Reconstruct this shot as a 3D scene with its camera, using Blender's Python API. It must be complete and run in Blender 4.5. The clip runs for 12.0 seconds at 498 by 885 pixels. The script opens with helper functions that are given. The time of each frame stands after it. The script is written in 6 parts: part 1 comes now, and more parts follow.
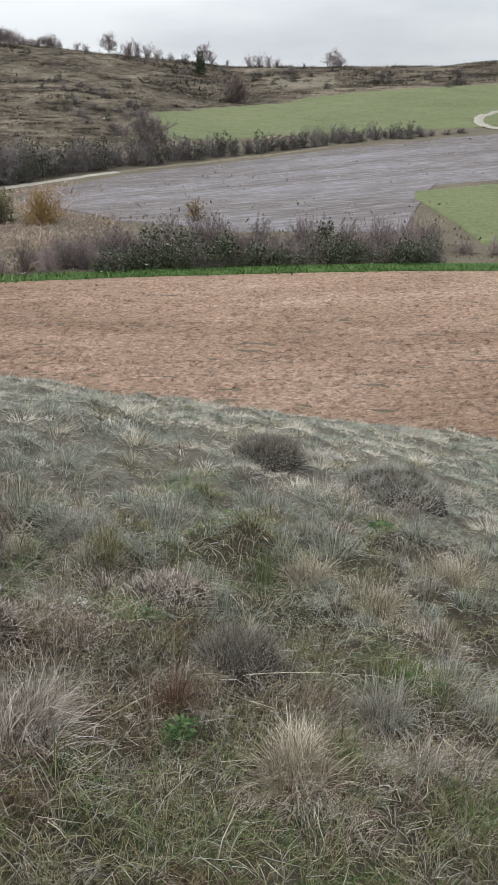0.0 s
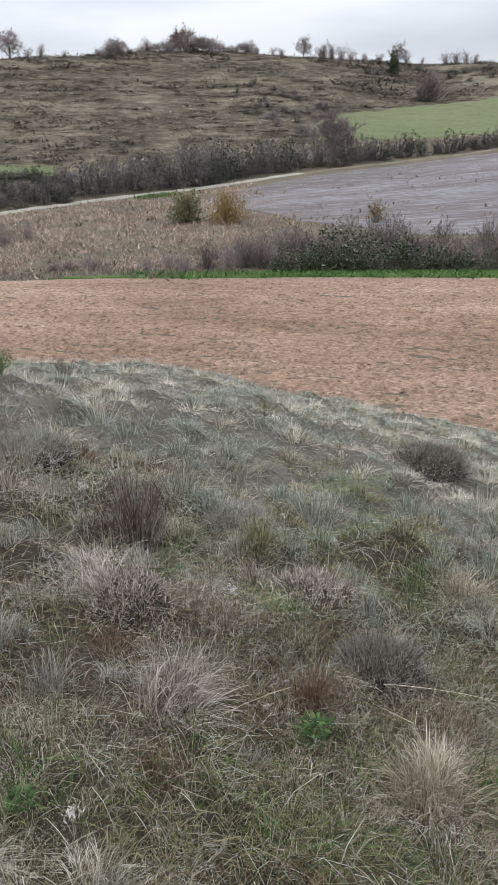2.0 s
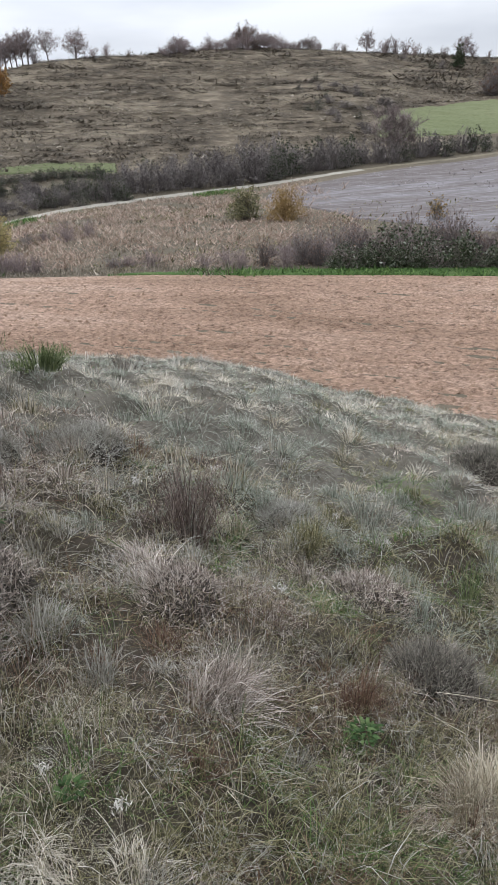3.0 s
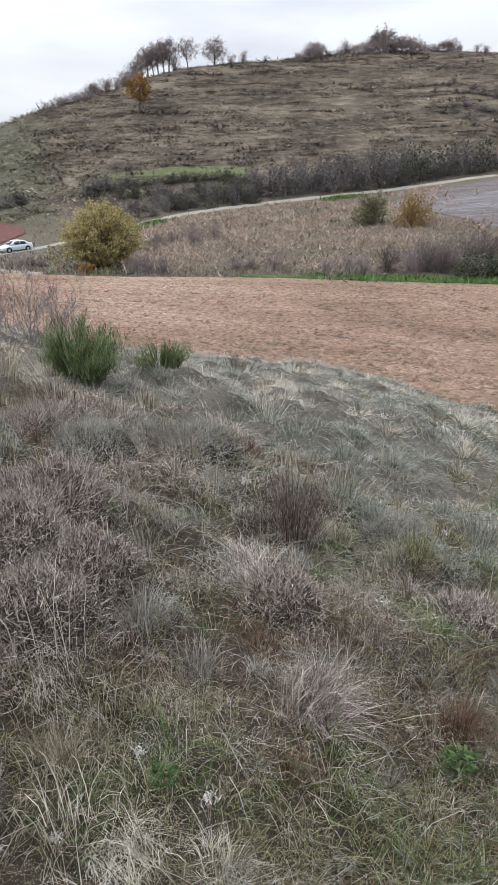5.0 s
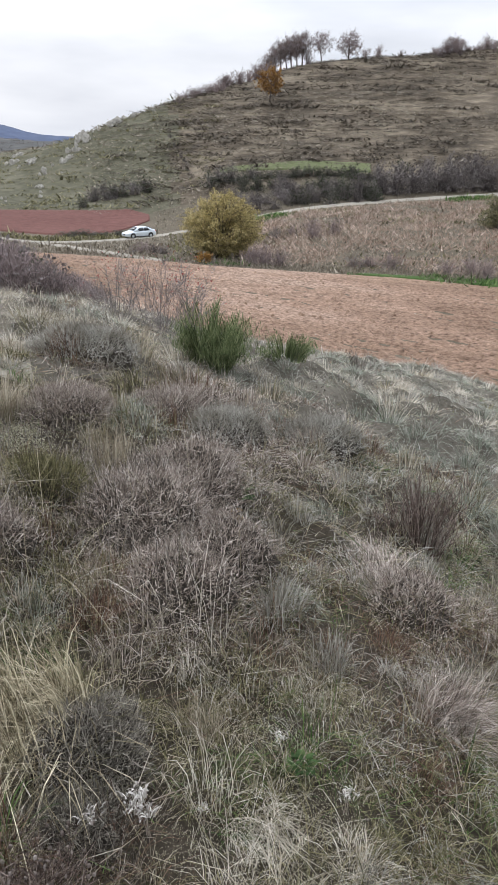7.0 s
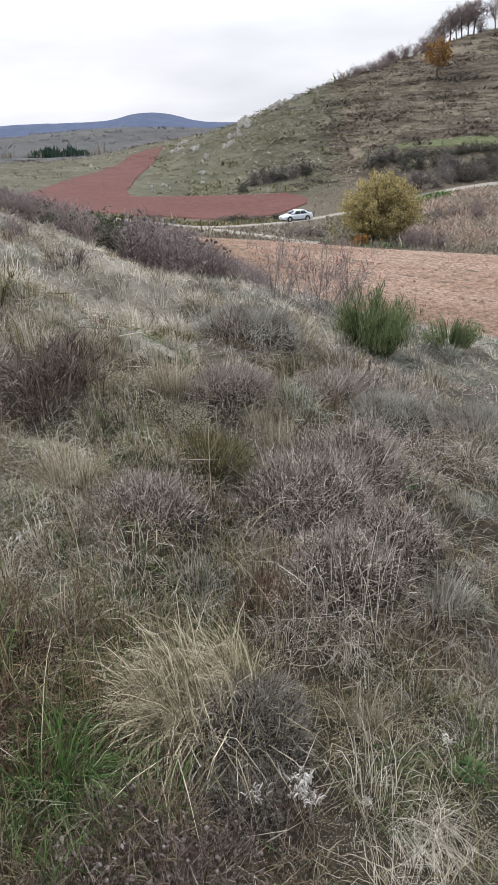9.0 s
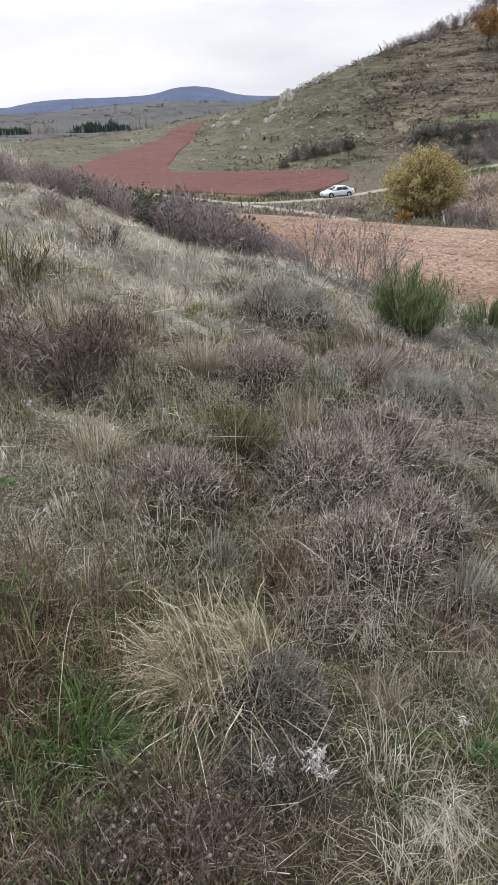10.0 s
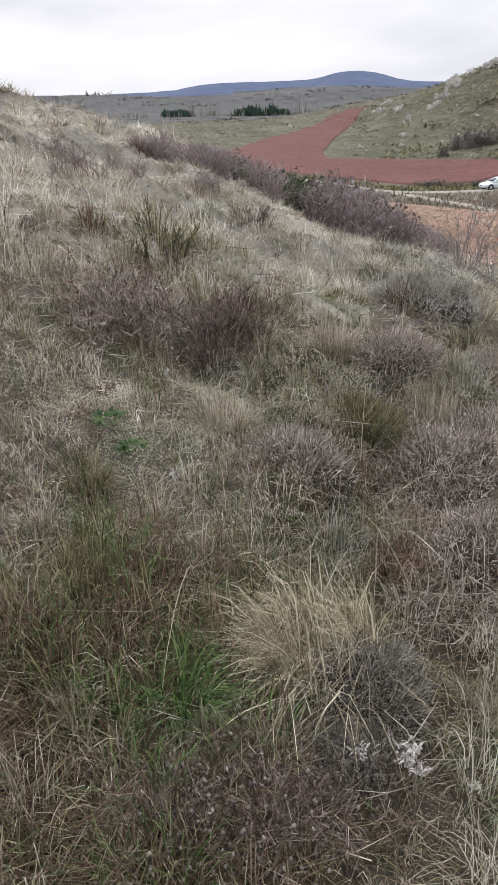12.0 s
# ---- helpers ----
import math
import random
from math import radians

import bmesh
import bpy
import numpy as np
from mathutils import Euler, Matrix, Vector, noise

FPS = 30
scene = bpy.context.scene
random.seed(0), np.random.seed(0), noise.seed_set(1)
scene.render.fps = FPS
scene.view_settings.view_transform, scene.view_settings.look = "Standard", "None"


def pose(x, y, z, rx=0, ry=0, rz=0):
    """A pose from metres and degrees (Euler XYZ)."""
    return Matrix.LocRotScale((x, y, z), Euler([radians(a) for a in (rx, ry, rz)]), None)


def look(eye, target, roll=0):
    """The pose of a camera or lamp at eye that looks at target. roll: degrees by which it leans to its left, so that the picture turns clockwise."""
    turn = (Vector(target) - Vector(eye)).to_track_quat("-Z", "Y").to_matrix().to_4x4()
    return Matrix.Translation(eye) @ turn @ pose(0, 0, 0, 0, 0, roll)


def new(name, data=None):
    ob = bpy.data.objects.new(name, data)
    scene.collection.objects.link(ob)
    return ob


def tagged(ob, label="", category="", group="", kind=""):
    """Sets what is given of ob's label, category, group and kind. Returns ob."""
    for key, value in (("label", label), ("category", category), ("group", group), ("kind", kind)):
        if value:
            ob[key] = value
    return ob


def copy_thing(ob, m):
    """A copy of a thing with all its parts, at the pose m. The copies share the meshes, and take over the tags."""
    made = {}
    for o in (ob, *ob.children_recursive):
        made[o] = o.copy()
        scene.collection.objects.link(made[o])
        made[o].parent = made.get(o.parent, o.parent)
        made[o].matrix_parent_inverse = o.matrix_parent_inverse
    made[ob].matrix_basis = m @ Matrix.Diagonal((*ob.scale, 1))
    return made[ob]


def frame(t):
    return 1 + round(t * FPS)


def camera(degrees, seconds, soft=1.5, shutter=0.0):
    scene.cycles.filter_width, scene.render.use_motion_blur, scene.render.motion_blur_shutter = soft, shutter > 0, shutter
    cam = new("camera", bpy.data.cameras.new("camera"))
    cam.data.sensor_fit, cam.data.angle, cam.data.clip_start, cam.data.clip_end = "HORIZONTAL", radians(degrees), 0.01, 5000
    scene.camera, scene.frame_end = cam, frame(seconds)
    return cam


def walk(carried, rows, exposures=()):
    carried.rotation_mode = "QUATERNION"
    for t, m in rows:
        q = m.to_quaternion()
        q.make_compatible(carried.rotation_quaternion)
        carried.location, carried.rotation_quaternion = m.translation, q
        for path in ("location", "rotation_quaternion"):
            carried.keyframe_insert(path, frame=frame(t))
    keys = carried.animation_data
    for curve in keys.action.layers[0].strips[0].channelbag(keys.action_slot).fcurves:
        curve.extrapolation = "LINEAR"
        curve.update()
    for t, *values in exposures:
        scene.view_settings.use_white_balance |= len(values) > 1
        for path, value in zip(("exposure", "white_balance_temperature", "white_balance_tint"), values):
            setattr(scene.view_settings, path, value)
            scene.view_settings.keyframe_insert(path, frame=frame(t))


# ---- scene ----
from mathutils import kdtree

cam = camera(39.21, 12.0, soft=1.1)
walk(cam, [
    (0.0, pose(0.002, 0.001, -0.000, 67.23, -0.14, -0.00)),
    (0.5, pose(0.019, -0.002, -0.002, 66.96, 0.42, 5.18)),
    (1.0, pose(0.023, -0.009, -0.003, 67.12, 0.65, 8.86)),
    (1.5, pose(0.022, -0.003, -0.010, 67.16, 0.91, 11.33)),
    (2.0, pose(0.012, -0.001, -0.009, 67.36, 0.55, 13.99)),
    (2.5, pose(-0.001, 0.005, -0.012, 67.64, 0.34, 16.51)),
    (3.0, pose(0.001, 0.014, -0.011, 67.20, 0.94, 18.50)),
    (3.5, pose(0.007, 0.018, -0.009, 67.34, 0.39, 22.30)),
    (3.7, pose(0.009, 0.020, -0.012, 67.10, 0.63, 23.88)),
    (5.3, pose(-0.008, 0.002, -0.003, 67.44, 0.09, 29.49)),
    (5.5, pose(-0.013, -0.008, -0.006, 66.97, -0.53, 30.57)),
    (6.0, pose(-0.047, -0.032, -0.009, 67.11, -1.19, 32.45)),
    (6.5, pose(-0.111, -0.070, -0.007, 67.02, -0.51, 35.23)),
    (7.0, pose(-0.157, -0.100, -0.007, 67.24, -0.89, 37.70)),
    (7.5, pose(-0.218, -0.115, -0.015, 66.28, -0.37, 41.94)),
    (7.7, pose(-0.237, -0.122, -0.015, 66.00, -0.08, 42.76)),
    (9.3, pose(-0.236, -0.129, -0.017, 65.46, 1.95, 50.88)),
    (9.5, pose(-0.224, -0.119, -0.016, 64.81, 2.18, 51.35)),
    (10.0, pose(-0.210, -0.103, -0.019, 64.34, 1.80, 52.83)),
    (10.5, pose(-0.200, -0.092, -0.022, 63.91, 1.72, 55.61)),
    (11.0, pose(-0.190, -0.098, -0.026, 64.38, 1.84, 60.19)),
    (11.5, pose(-0.193, -0.108, -0.024, 64.14, 1.80, 62.09)),
    (12.0, pose(-0.194, -0.109, -0.037, 63.63, 1.10, 64.66)),
], exposures=((0.0, -0.08, 6680, 6), (1.0, -0.07, 6580, 7), (2.0, -0.04, 6480, 8), (4.0, 0.0, 6450, 9), (9.0, 0.0, 6600, 10), (12.0, 0.0, 6650, 11)))

# ---- light ----
world = bpy.data.worlds.new("overcast_sky")
scene.world = world
world.use_nodes = True
SUN_EL, SUN_AZ = 38.0, 70.0      # degrees; bearing counted to the left of +y


def build_world():
    nt = world.node_tree
    nt.nodes.clear()
    N, L = nt.nodes.new, nt.links.new
    out, bg = N("ShaderNodeOutputWorld"), N("ShaderNodeBackground")
    sky = N("ShaderNodeTexSky")
    sky.sky_type, sky.sun_disc = "NISHITA", False
    sky.sun_elevation, sky.sun_rotation = radians(SUN_EL), radians(-SUN_AZ)
    sky.air_density, sky.dust_density = 1.0, 4.0
    dim = N("ShaderNodeMix")
    dim.data_type, dim.blend_type = "RGBA", "MULTIPLY"
    dim.inputs["Factor"].default_value = 1.0
    dim.inputs["B"].default_value = (0.1, 0.1, 0.1, 1)
    L(sky.outputs["Color"], dim.inputs["A"])
    # closed cloud deck: soft streaks of lighter and greyer cloud
    co, mp, no = N("ShaderNodeTexCoord"), N("ShaderNodeMapping"), N("ShaderNodeTexNoise")
    mp.inputs["Scale"].default_value = (1.2, 1.2, 5.0)
    no.inputs["Scale"].default_value, no.inputs["Detail"].default_value, no.inputs["Roughness"].default_value = 1.6, 5, 0.5
    L(co.outputs["Generated"], mp.inputs["Vector"])
    L(mp.outputs["Vector"], no.inputs["Vector"])
    ramp = N("ShaderNodeValToRGB")
    ramp.color_ramp.elements[0].position, ramp.color_ramp.elements[0].color = 0.36, (0.580, 0.620, 0.715, 1)
    ramp.color_ramp.elements[1].position, ramp.color_ramp.elements[1].color = 0.62, (0.870, 0.902, 0.978, 1)
    L(no.outputs["Fac"], ramp.inputs["Fac"])
    # the deck is thinner and brighter towards the hidden sun
    dot = N("ShaderNodeVectorMath")
    dot.operation = "DOT_PRODUCT"
    e, a = radians(SUN_EL), radians(SUN_AZ)
    dot.inputs[1].default_value = (-math.sin(a) * math.cos(e), math.cos(a) * math.cos(e), math.sin(e))
    L(co.outputs["Generated"], dot.inputs[0])
    glow = N("ShaderNodeMapRange")
    glow.inputs["From Min"].default_value, glow.inputs["From Max"].default_value = 0.2, 0.85
    glow.inputs["To Min"].default_value, glow.inputs["To Max"].default_value = 0.95, 1.2
    L(dot.outputs["Value"], glow.inputs["Value"])
    # an overcast sky is about three times as bright overhead as at the horizon
    sep, up, zen = N("ShaderNodeSeparateXYZ"), N("ShaderNodeMapRange"), N("ShaderNodeMath")
    L(co.outputs["Generated"], sep.inputs[0])
    up.inputs["From Min"].default_value, up.inputs["From Max"].default_value = 0.12, 1.0
    up.inputs["To Min"].default_value, up.inputs["To Max"].default_value = 1.0, 3.5
    L(sep.outputs["Z"], up.inputs["Value"])
    zen.operation = "MULTIPLY"
    L(glow.outputs["Result"], zen.inputs[0])
    L(up.outputs["Result"], zen.inputs[1])
    lit = N("ShaderNodeVectorMath")
    lit.operation = "SCALE"
    L(ramp.outputs["Color"], lit.inputs[0])
    L(zen.outputs["Value"], lit.inputs["Scale"])
    mix = N("ShaderNodeMix")
    mix.data_type = "RGBA"
    mix.inputs["Factor"].default_value = 0.92
    L(dim.outputs["Result"], mix.inputs["A"])
    L(lit.outputs["Vector"], mix.inputs["B"])
    L(mix.outputs["Result"], bg.inputs["Color"])
    bg.inputs["Strength"].default_value = 1.0
    L(bg.outputs["Background"], out.inputs["Surface"])


build_world()
sun = new("sun", bpy.data.lights.new("sun", "SUN"))
sun.data.energy, sun.data.angle, sun.data.color = 1.4, radians(20), (1.0, 0.97, 0.92)
_e, _a = radians(SUN_EL), radians(SUN_AZ)
sun.matrix_world = look((-math.sin(_a) * math.cos(_e) * 50, math.cos(_a) * math.cos(_e) * 50, math.sin(_e) * 50), (0, 0, 0))


# ---- materials ----
def ramp_node(nt, fac, stops):
    r = nt.nodes.new("ShaderNodeValToRGB")
    while len(r.color_ramp.elements) < len(stops):
        r.color_ramp.elements.new(0.5)
    for el, (p, c) in zip(r.color_ramp.elements, stops):
        el.position, el.color = p, (*c, 1)
    nt.links.new(fac, r.inputs["Fac"])
    return r.outputs["Color"]


def noise_node(nt, scale, detail=4, rough=0.55, stretch=None, kind="ShaderNodeTexNoise"):
    co = nt.nodes.new("ShaderNodeTexCoord")
    vec = co.outputs["Object"]
    if stretch:
        mp = nt.nodes.new("ShaderNodeMapping")
        mp.inputs["Scale"].default_value = stretch[:3]
        if len(stretch) > 3:                       # turned first, then stretched: streaks along that bearing
            mp.vector_type = "TEXTURE"
            mp.inputs["Scale"].default_value = [1 / q for q in stretch[:3]]
            mp.inputs["Rotation"].default_value = (0, 0, radians(stretch[3]))
        nt.links.new(vec, mp.inputs["Vector"])
        vec = mp.outputs["Vector"]
    n = nt.nodes.new(kind)
    n.inputs["Scale"].default_value = scale
    if "Detail" in n.inputs:
        n.inputs["Detail"].default_value, n.inputs["Roughness"].default_value = detail, rough
    nt.links.new(vec, n.inputs["Vector"])
    return n.outputs["Fac"] if "Fac" in n.outputs else n.outputs["Distance"]


def mix_node(nt, fac, a, b, mode="MIX"):
    m = nt.nodes.new("ShaderNodeMix")
    m.data_type, m.blend_type = "RGBA", mode
    for key, v in (("Factor", fac), ("A", a), ("B", b)):
        if isinstance(v, (int, float)):
            m.inputs[key].default_value = v
        elif isinstance(v, tuple):
            m.inputs[key].default_value = (*v, 1)
        else:
            nt.links.new(v, m.inputs[key])
    return m.outputs["Result"]


def base_material(name, rough=0.9, spec=0.2):
    m = bpy.data.materials.new(name)
    m.use_nodes = True
    b = m.node_tree.nodes["Principled BSDF"]
    b.inputs["Roughness"].default_value = rough
    b.inputs["Specular IOR Level"].default_value = spec
    return m, m.node_tree, b


def bump(nt, b, height, strength=0.5, dist=0.05):
    n = nt.nodes.new("ShaderNodeBump")
    n.inputs["Strength"].default_value, n.inputs["Distance"].default_value = strength, dist
    nt.links.new(height, n.inputs["Height"])
    nt.links.new(n.outputs["Normal"], b.inputs["Normal"])


def soil(name, dark, mid, light, scale=0.4, fine=9.0, relief=0.05, stretch=None, wide=0.5):
    """Ground: large soft patches under a fine grain, with relief."""
    m, nt, b = base_material(name, 0.95, 0.1)
    big = noise_node(nt, scale, 5, 0.6, stretch)
    small = noise_node(nt, fine, 6, 0.65, stretch)
    c1 = ramp_node(nt, big, ((0.5 - wide / 2, dark), (0.5, mid), (0.5 + wide / 2, light)))
    c2 = ramp_node(nt, small, ((0.28, tuple(v * 0.55 for v in dark)), (0.5, mid), (0.75, tuple(min(1, v * 1.25) for v in light))))
    nt.links.new(mix_node(nt, 0.5, c1, c2), b.inputs["Base Color"])
    bump(nt, b, small, 0.7, relief)
    return m


def ploughed(name):
    """Clay turned in rows: broad darker and paler bands, clod shadows painted as broken dark lines along the rows,
    crumbs.
    """
    m, nt, b = base_material(name, 0.95, 0.1)
    broad = noise_node(nt, 0.11, 4, 0.6, (0.5, 1.3, 1, 7))
    rows = noise_node(nt, 1.3, 5, 0.7, (0.12, 2.6, 1, 7))
    clot = noise_node(nt, 3.4, 4, 0.65, (0.8, 1.2, 1, 7))
    crumb = noise_node(nt, 6.0, 6, 0.75, (0.7, 1.3, 1, 7))
    col = ramp_node(nt, broad, ((0.3, (0.178, 0.120, 0.085)), (0.5, (0.250, 0.173, 0.128)), (0.7, (0.315, 0.232, 0.180))))
    # dark ramp ends paint the shadows of ridges and clods into the colour
    col = mix_node(nt, 0.6, col, ramp_node(nt, rows, ((0.30, (0.42, 0.40, 0.38)), (0.44, (0.95, 0.93, 0.92)), (0.72, (1.2, 1.2, 1.2)))), "MULTIPLY")
    col = mix_node(nt, 0.75, col, ramp_node(nt, clot, ((0.30, (0.34, 0.32, 0.31)), (0.44, (0.92, 0.91, 0.90)), (0.64, (1.28, 1.27, 1.26)))), "MULTIPLY")
    col = mix_node(nt, 0.85, col, ramp_node(nt, crumb, ((0.32, (0.26, 0.24, 0.23)), (0.47, (0.95, 0.94, 0.93)), (0.66, (1.6, 1.6, 1.62)))), "MULTIPLY")
    nt.links.new(col, b.inputs["Base Color"])
    bump(nt, b, crumb, 1.0, 0.14)
    return m


def leafy(name, stops, patch=0.0, patch_stops=None, rough=0.75, thin=0.25, tone=0.0):
    """Blades, twigs and leaves: every loose piece takes its own shade; patches of ground shift it."""
    m, nt, b = base_material(name, rough, 0.15)
    g = nt.nodes.new("ShaderNodeNewGeometry")
    col = ramp_node(nt, g.outputs["Random Per Island"], stops)
    if patch_stops:
        n = noise_node(nt, patch, 3, 0.6)
        col = mix_node(nt, 0.35, col, ramp_node(nt, n, patch_stops))
        tuft = noise_node(nt, patch * 11, 2, 0.5)
        col = mix_node(nt, 0.8, col, ramp_node(nt, tuft, ((0.34, (0.60, 0.56, 0.51)), (0.5, (0.97, 0.96, 0.93)), (0.66, (1.38, 1.38, 1.40)))), "MULTIPLY")
    if tone:
        oi = nt.nodes.new("ShaderNodeObjectInfo")
        col = mix_node(nt, tone, col, ramp_node(nt, oi.outputs["Random"], ((0.0, tuple(v * 0.45 for v in stops[0][1])), (1.0, tuple(min(1, v * 1.3) for v in stops[-1][1])))))
    nt.links.new(col, b.inputs["Base Color"])
    if thin:
        tr = nt.nodes.new("ShaderNodeBsdfTranslucent")
        nt.links.new(col, tr.inputs["Color"])
        ms = nt.nodes.new("ShaderNodeMixShader")
        ms.inputs["Fac"].default_value = thin
        nt.links.new(b.outputs["BSDF"], ms.inputs[1])
        nt.links.new(tr.outputs["BSDF"], ms.inputs[2])
        nt.links.new(ms.outputs["Shader"], nt.nodes["Material Output"].inputs["Surface"])
    return m


def plain(name, col, rough=0.5, metal=0.0, spec=0.5, grain=0.0, scale=20):
    m, nt, b = base_material(name, rough, spec)
    b.inputs["Metallic"].default_value = metal
    if grain:
        n = noise_node(nt, scale, 4)
        nt.links.new(ramp_node(nt, n, ((0.3, tuple(v * (1 - grain) for v in col)), (0.7, tuple(min(1, v * (1 + grain)) for v in col)))), b.inputs["Base Color"])
    else:
        b.inputs["Base Color"].default_value = (*col, 1)
    return m


# thatch and sod are coloured darker to carry the shade between tufts
M_thatch = soil("shaded_thatch", (0.020, 0.016, 0.011), (0.040, 0.033, 0.024), (0.085, 0.070, 0.052), 1.3, 26, 0.02)
M_turf = soil("pale_turf", (0.110, 0.100, 0.080), (0.205, 0.188, 0.155), (0.300, 0.278, 0.235), 1.3, 20, 0.02)
M_sod = soil("shaded_sod", (0.045, 0.040, 0.031), (0.095, 0.086, 0.069), (0.165, 0.152, 0.126), 1.3, 22, 0.02)
M_meadow = soil("valley_meadow", (0.059, 0.055, 0.037), (0.098, 0.083, 0.060), (0.147, 0.120, 0.090), 0.15, 3.0, 0.1)
M_scrub = soil("scrub_hillside", (0.038, 0.031, 0.023), (0.092, 0.074, 0.053), (0.225, 0.188, 0.138), 0.14, 0.7, 0.9, (0.500, 0.500, 1.400), 0.24)
M_spur = soil("spur_turf", (0.046, 0.046, 0.029), (0.082, 0.079, 0.052), (0.155, 0.143, 0.103), 0.10, 0.6, 0.5, (0.7, 0.7, 1.5), 0.36)
# far ground: its blue-grey tint paints in the haze of distance
M_plain = soil("hazy_far_plain", (0.040, 0.043, 0.046), (0.066, 0.067, 0.066), (0.110, 0.106, 0.098), 0.006, 0.05, 0.5)
M_plough = ploughed("ploughed_earth")
M_red = soil("red_earth", (0.085, 0.037, 0.031), (0.112, 0.050, 0.043), (0.140, 0.068, 0.058), 0.08, 1.2, 0.15)
M_lav = soil("lavender_soil", (0.078, 0.064, 0.058), (0.120, 0.105, 0.101), (0.245, 0.242, 0.262), 0.10, 1.6, 0.15, (0.16, 1.0, 1, 21), 0.50)
M_green = soil("young_crop", (0.081, 0.095, 0.044), (0.112, 0.125, 0.061), (0.138, 0.144, 0.079), 0.05, 1.5, 0.08)
M_verge = soil("green_verge", (0.030, 0.055, 0.016), (0.048, 0.092, 0.024), (0.095, 0.120, 0.050), 0.5, 6, 0.05, None, 0.3)
M_track = soil("gravel_track", (0.200, 0.180, 0.150), (0.270, 0.250, 0.210), (0.340, 0.320, 0.280), 0.5, 8, 0.03)
# mountain blue is distance haze put into the base colour
M_mountain = soil("hazy_blue_mountain", (0.050, 0.070, 0.125), (0.060, 0.080, 0.135), (0.072, 0.090, 0.145), 0.003, 0.02, 3.0)

# ---- terrain ----
rng = np.random.default_rng(7)


def lattice(ix, iy, seed):
    h = (ix.astype(np.int64) * 374761393 + iy.astype(np.int64) * 668265263 + seed * 1442695041) & 0xFFFFFFFF
    h = ((h ^ (h >> 13)) * 1274126177) & 0xFFFFFFFF
    return ((h ^ (h >> 16)) & 0xFFFF) / 65535.0


def vnoise(x, y, seed=0):
    ix, iy = np.floor(x), np.floor(y)
    u, v = x - ix, y - iy
    u, v = u * u * (3 - 2 * u), v * v * (3 - 2 * v)
    a, b = lattice(ix, iy, seed), lattice(ix + 1, iy, seed)
    c, d = lattice(ix, iy + 1, seed), lattice(ix + 1, iy + 1, seed)
    return (a + (b - a) * u) * (1 - v) + (c + (d - c) * u) * v


def fbm(x, y, octaves=4, seed=0):
    s, amp, tot = 0.0, 1.0, 0.0
    for k in range(octaves):
        s, tot = s + amp * vnoise(x * 2 ** k, y * 2 ** k, seed + k), tot + amp
        amp *= 0.5
    return s / tot * 2 - 1


# Terrain tables by bearing (degrees to the left of +y) and distance from the camera: distance of each break
# of slope, and its elevation angle, set so that the land fits the camera's view.
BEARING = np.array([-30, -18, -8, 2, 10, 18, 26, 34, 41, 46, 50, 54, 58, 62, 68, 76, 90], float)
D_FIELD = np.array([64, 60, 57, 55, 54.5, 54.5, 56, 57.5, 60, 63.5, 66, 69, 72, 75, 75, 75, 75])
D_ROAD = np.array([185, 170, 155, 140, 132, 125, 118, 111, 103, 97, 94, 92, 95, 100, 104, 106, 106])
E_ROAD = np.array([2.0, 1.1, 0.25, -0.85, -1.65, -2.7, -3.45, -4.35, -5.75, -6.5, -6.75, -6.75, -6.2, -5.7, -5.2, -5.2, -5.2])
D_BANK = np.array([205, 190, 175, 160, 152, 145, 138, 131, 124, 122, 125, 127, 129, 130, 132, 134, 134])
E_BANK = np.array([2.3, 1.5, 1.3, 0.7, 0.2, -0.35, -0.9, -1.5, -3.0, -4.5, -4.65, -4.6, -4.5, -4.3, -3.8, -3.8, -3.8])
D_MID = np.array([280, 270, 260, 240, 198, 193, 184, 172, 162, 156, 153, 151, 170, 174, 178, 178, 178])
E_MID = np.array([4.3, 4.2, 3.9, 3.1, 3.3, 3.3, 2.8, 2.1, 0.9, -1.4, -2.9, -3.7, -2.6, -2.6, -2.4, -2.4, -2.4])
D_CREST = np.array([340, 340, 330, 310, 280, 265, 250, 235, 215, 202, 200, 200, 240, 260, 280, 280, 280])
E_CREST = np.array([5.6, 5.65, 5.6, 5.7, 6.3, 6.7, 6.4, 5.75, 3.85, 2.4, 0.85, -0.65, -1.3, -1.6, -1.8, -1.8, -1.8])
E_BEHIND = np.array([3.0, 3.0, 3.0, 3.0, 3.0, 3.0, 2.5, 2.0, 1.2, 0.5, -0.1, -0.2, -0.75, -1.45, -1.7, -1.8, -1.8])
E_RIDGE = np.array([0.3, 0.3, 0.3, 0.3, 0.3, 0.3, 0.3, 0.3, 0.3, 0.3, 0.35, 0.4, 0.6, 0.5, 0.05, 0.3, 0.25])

# The near slope, fitted to the camera's view: its fall at the standpoint and the elevation at which it rolls over.
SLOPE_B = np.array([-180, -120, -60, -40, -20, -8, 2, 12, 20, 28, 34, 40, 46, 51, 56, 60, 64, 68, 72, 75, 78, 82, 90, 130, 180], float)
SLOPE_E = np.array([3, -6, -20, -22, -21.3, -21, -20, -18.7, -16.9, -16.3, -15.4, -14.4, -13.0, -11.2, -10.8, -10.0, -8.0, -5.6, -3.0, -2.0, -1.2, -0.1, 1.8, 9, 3])


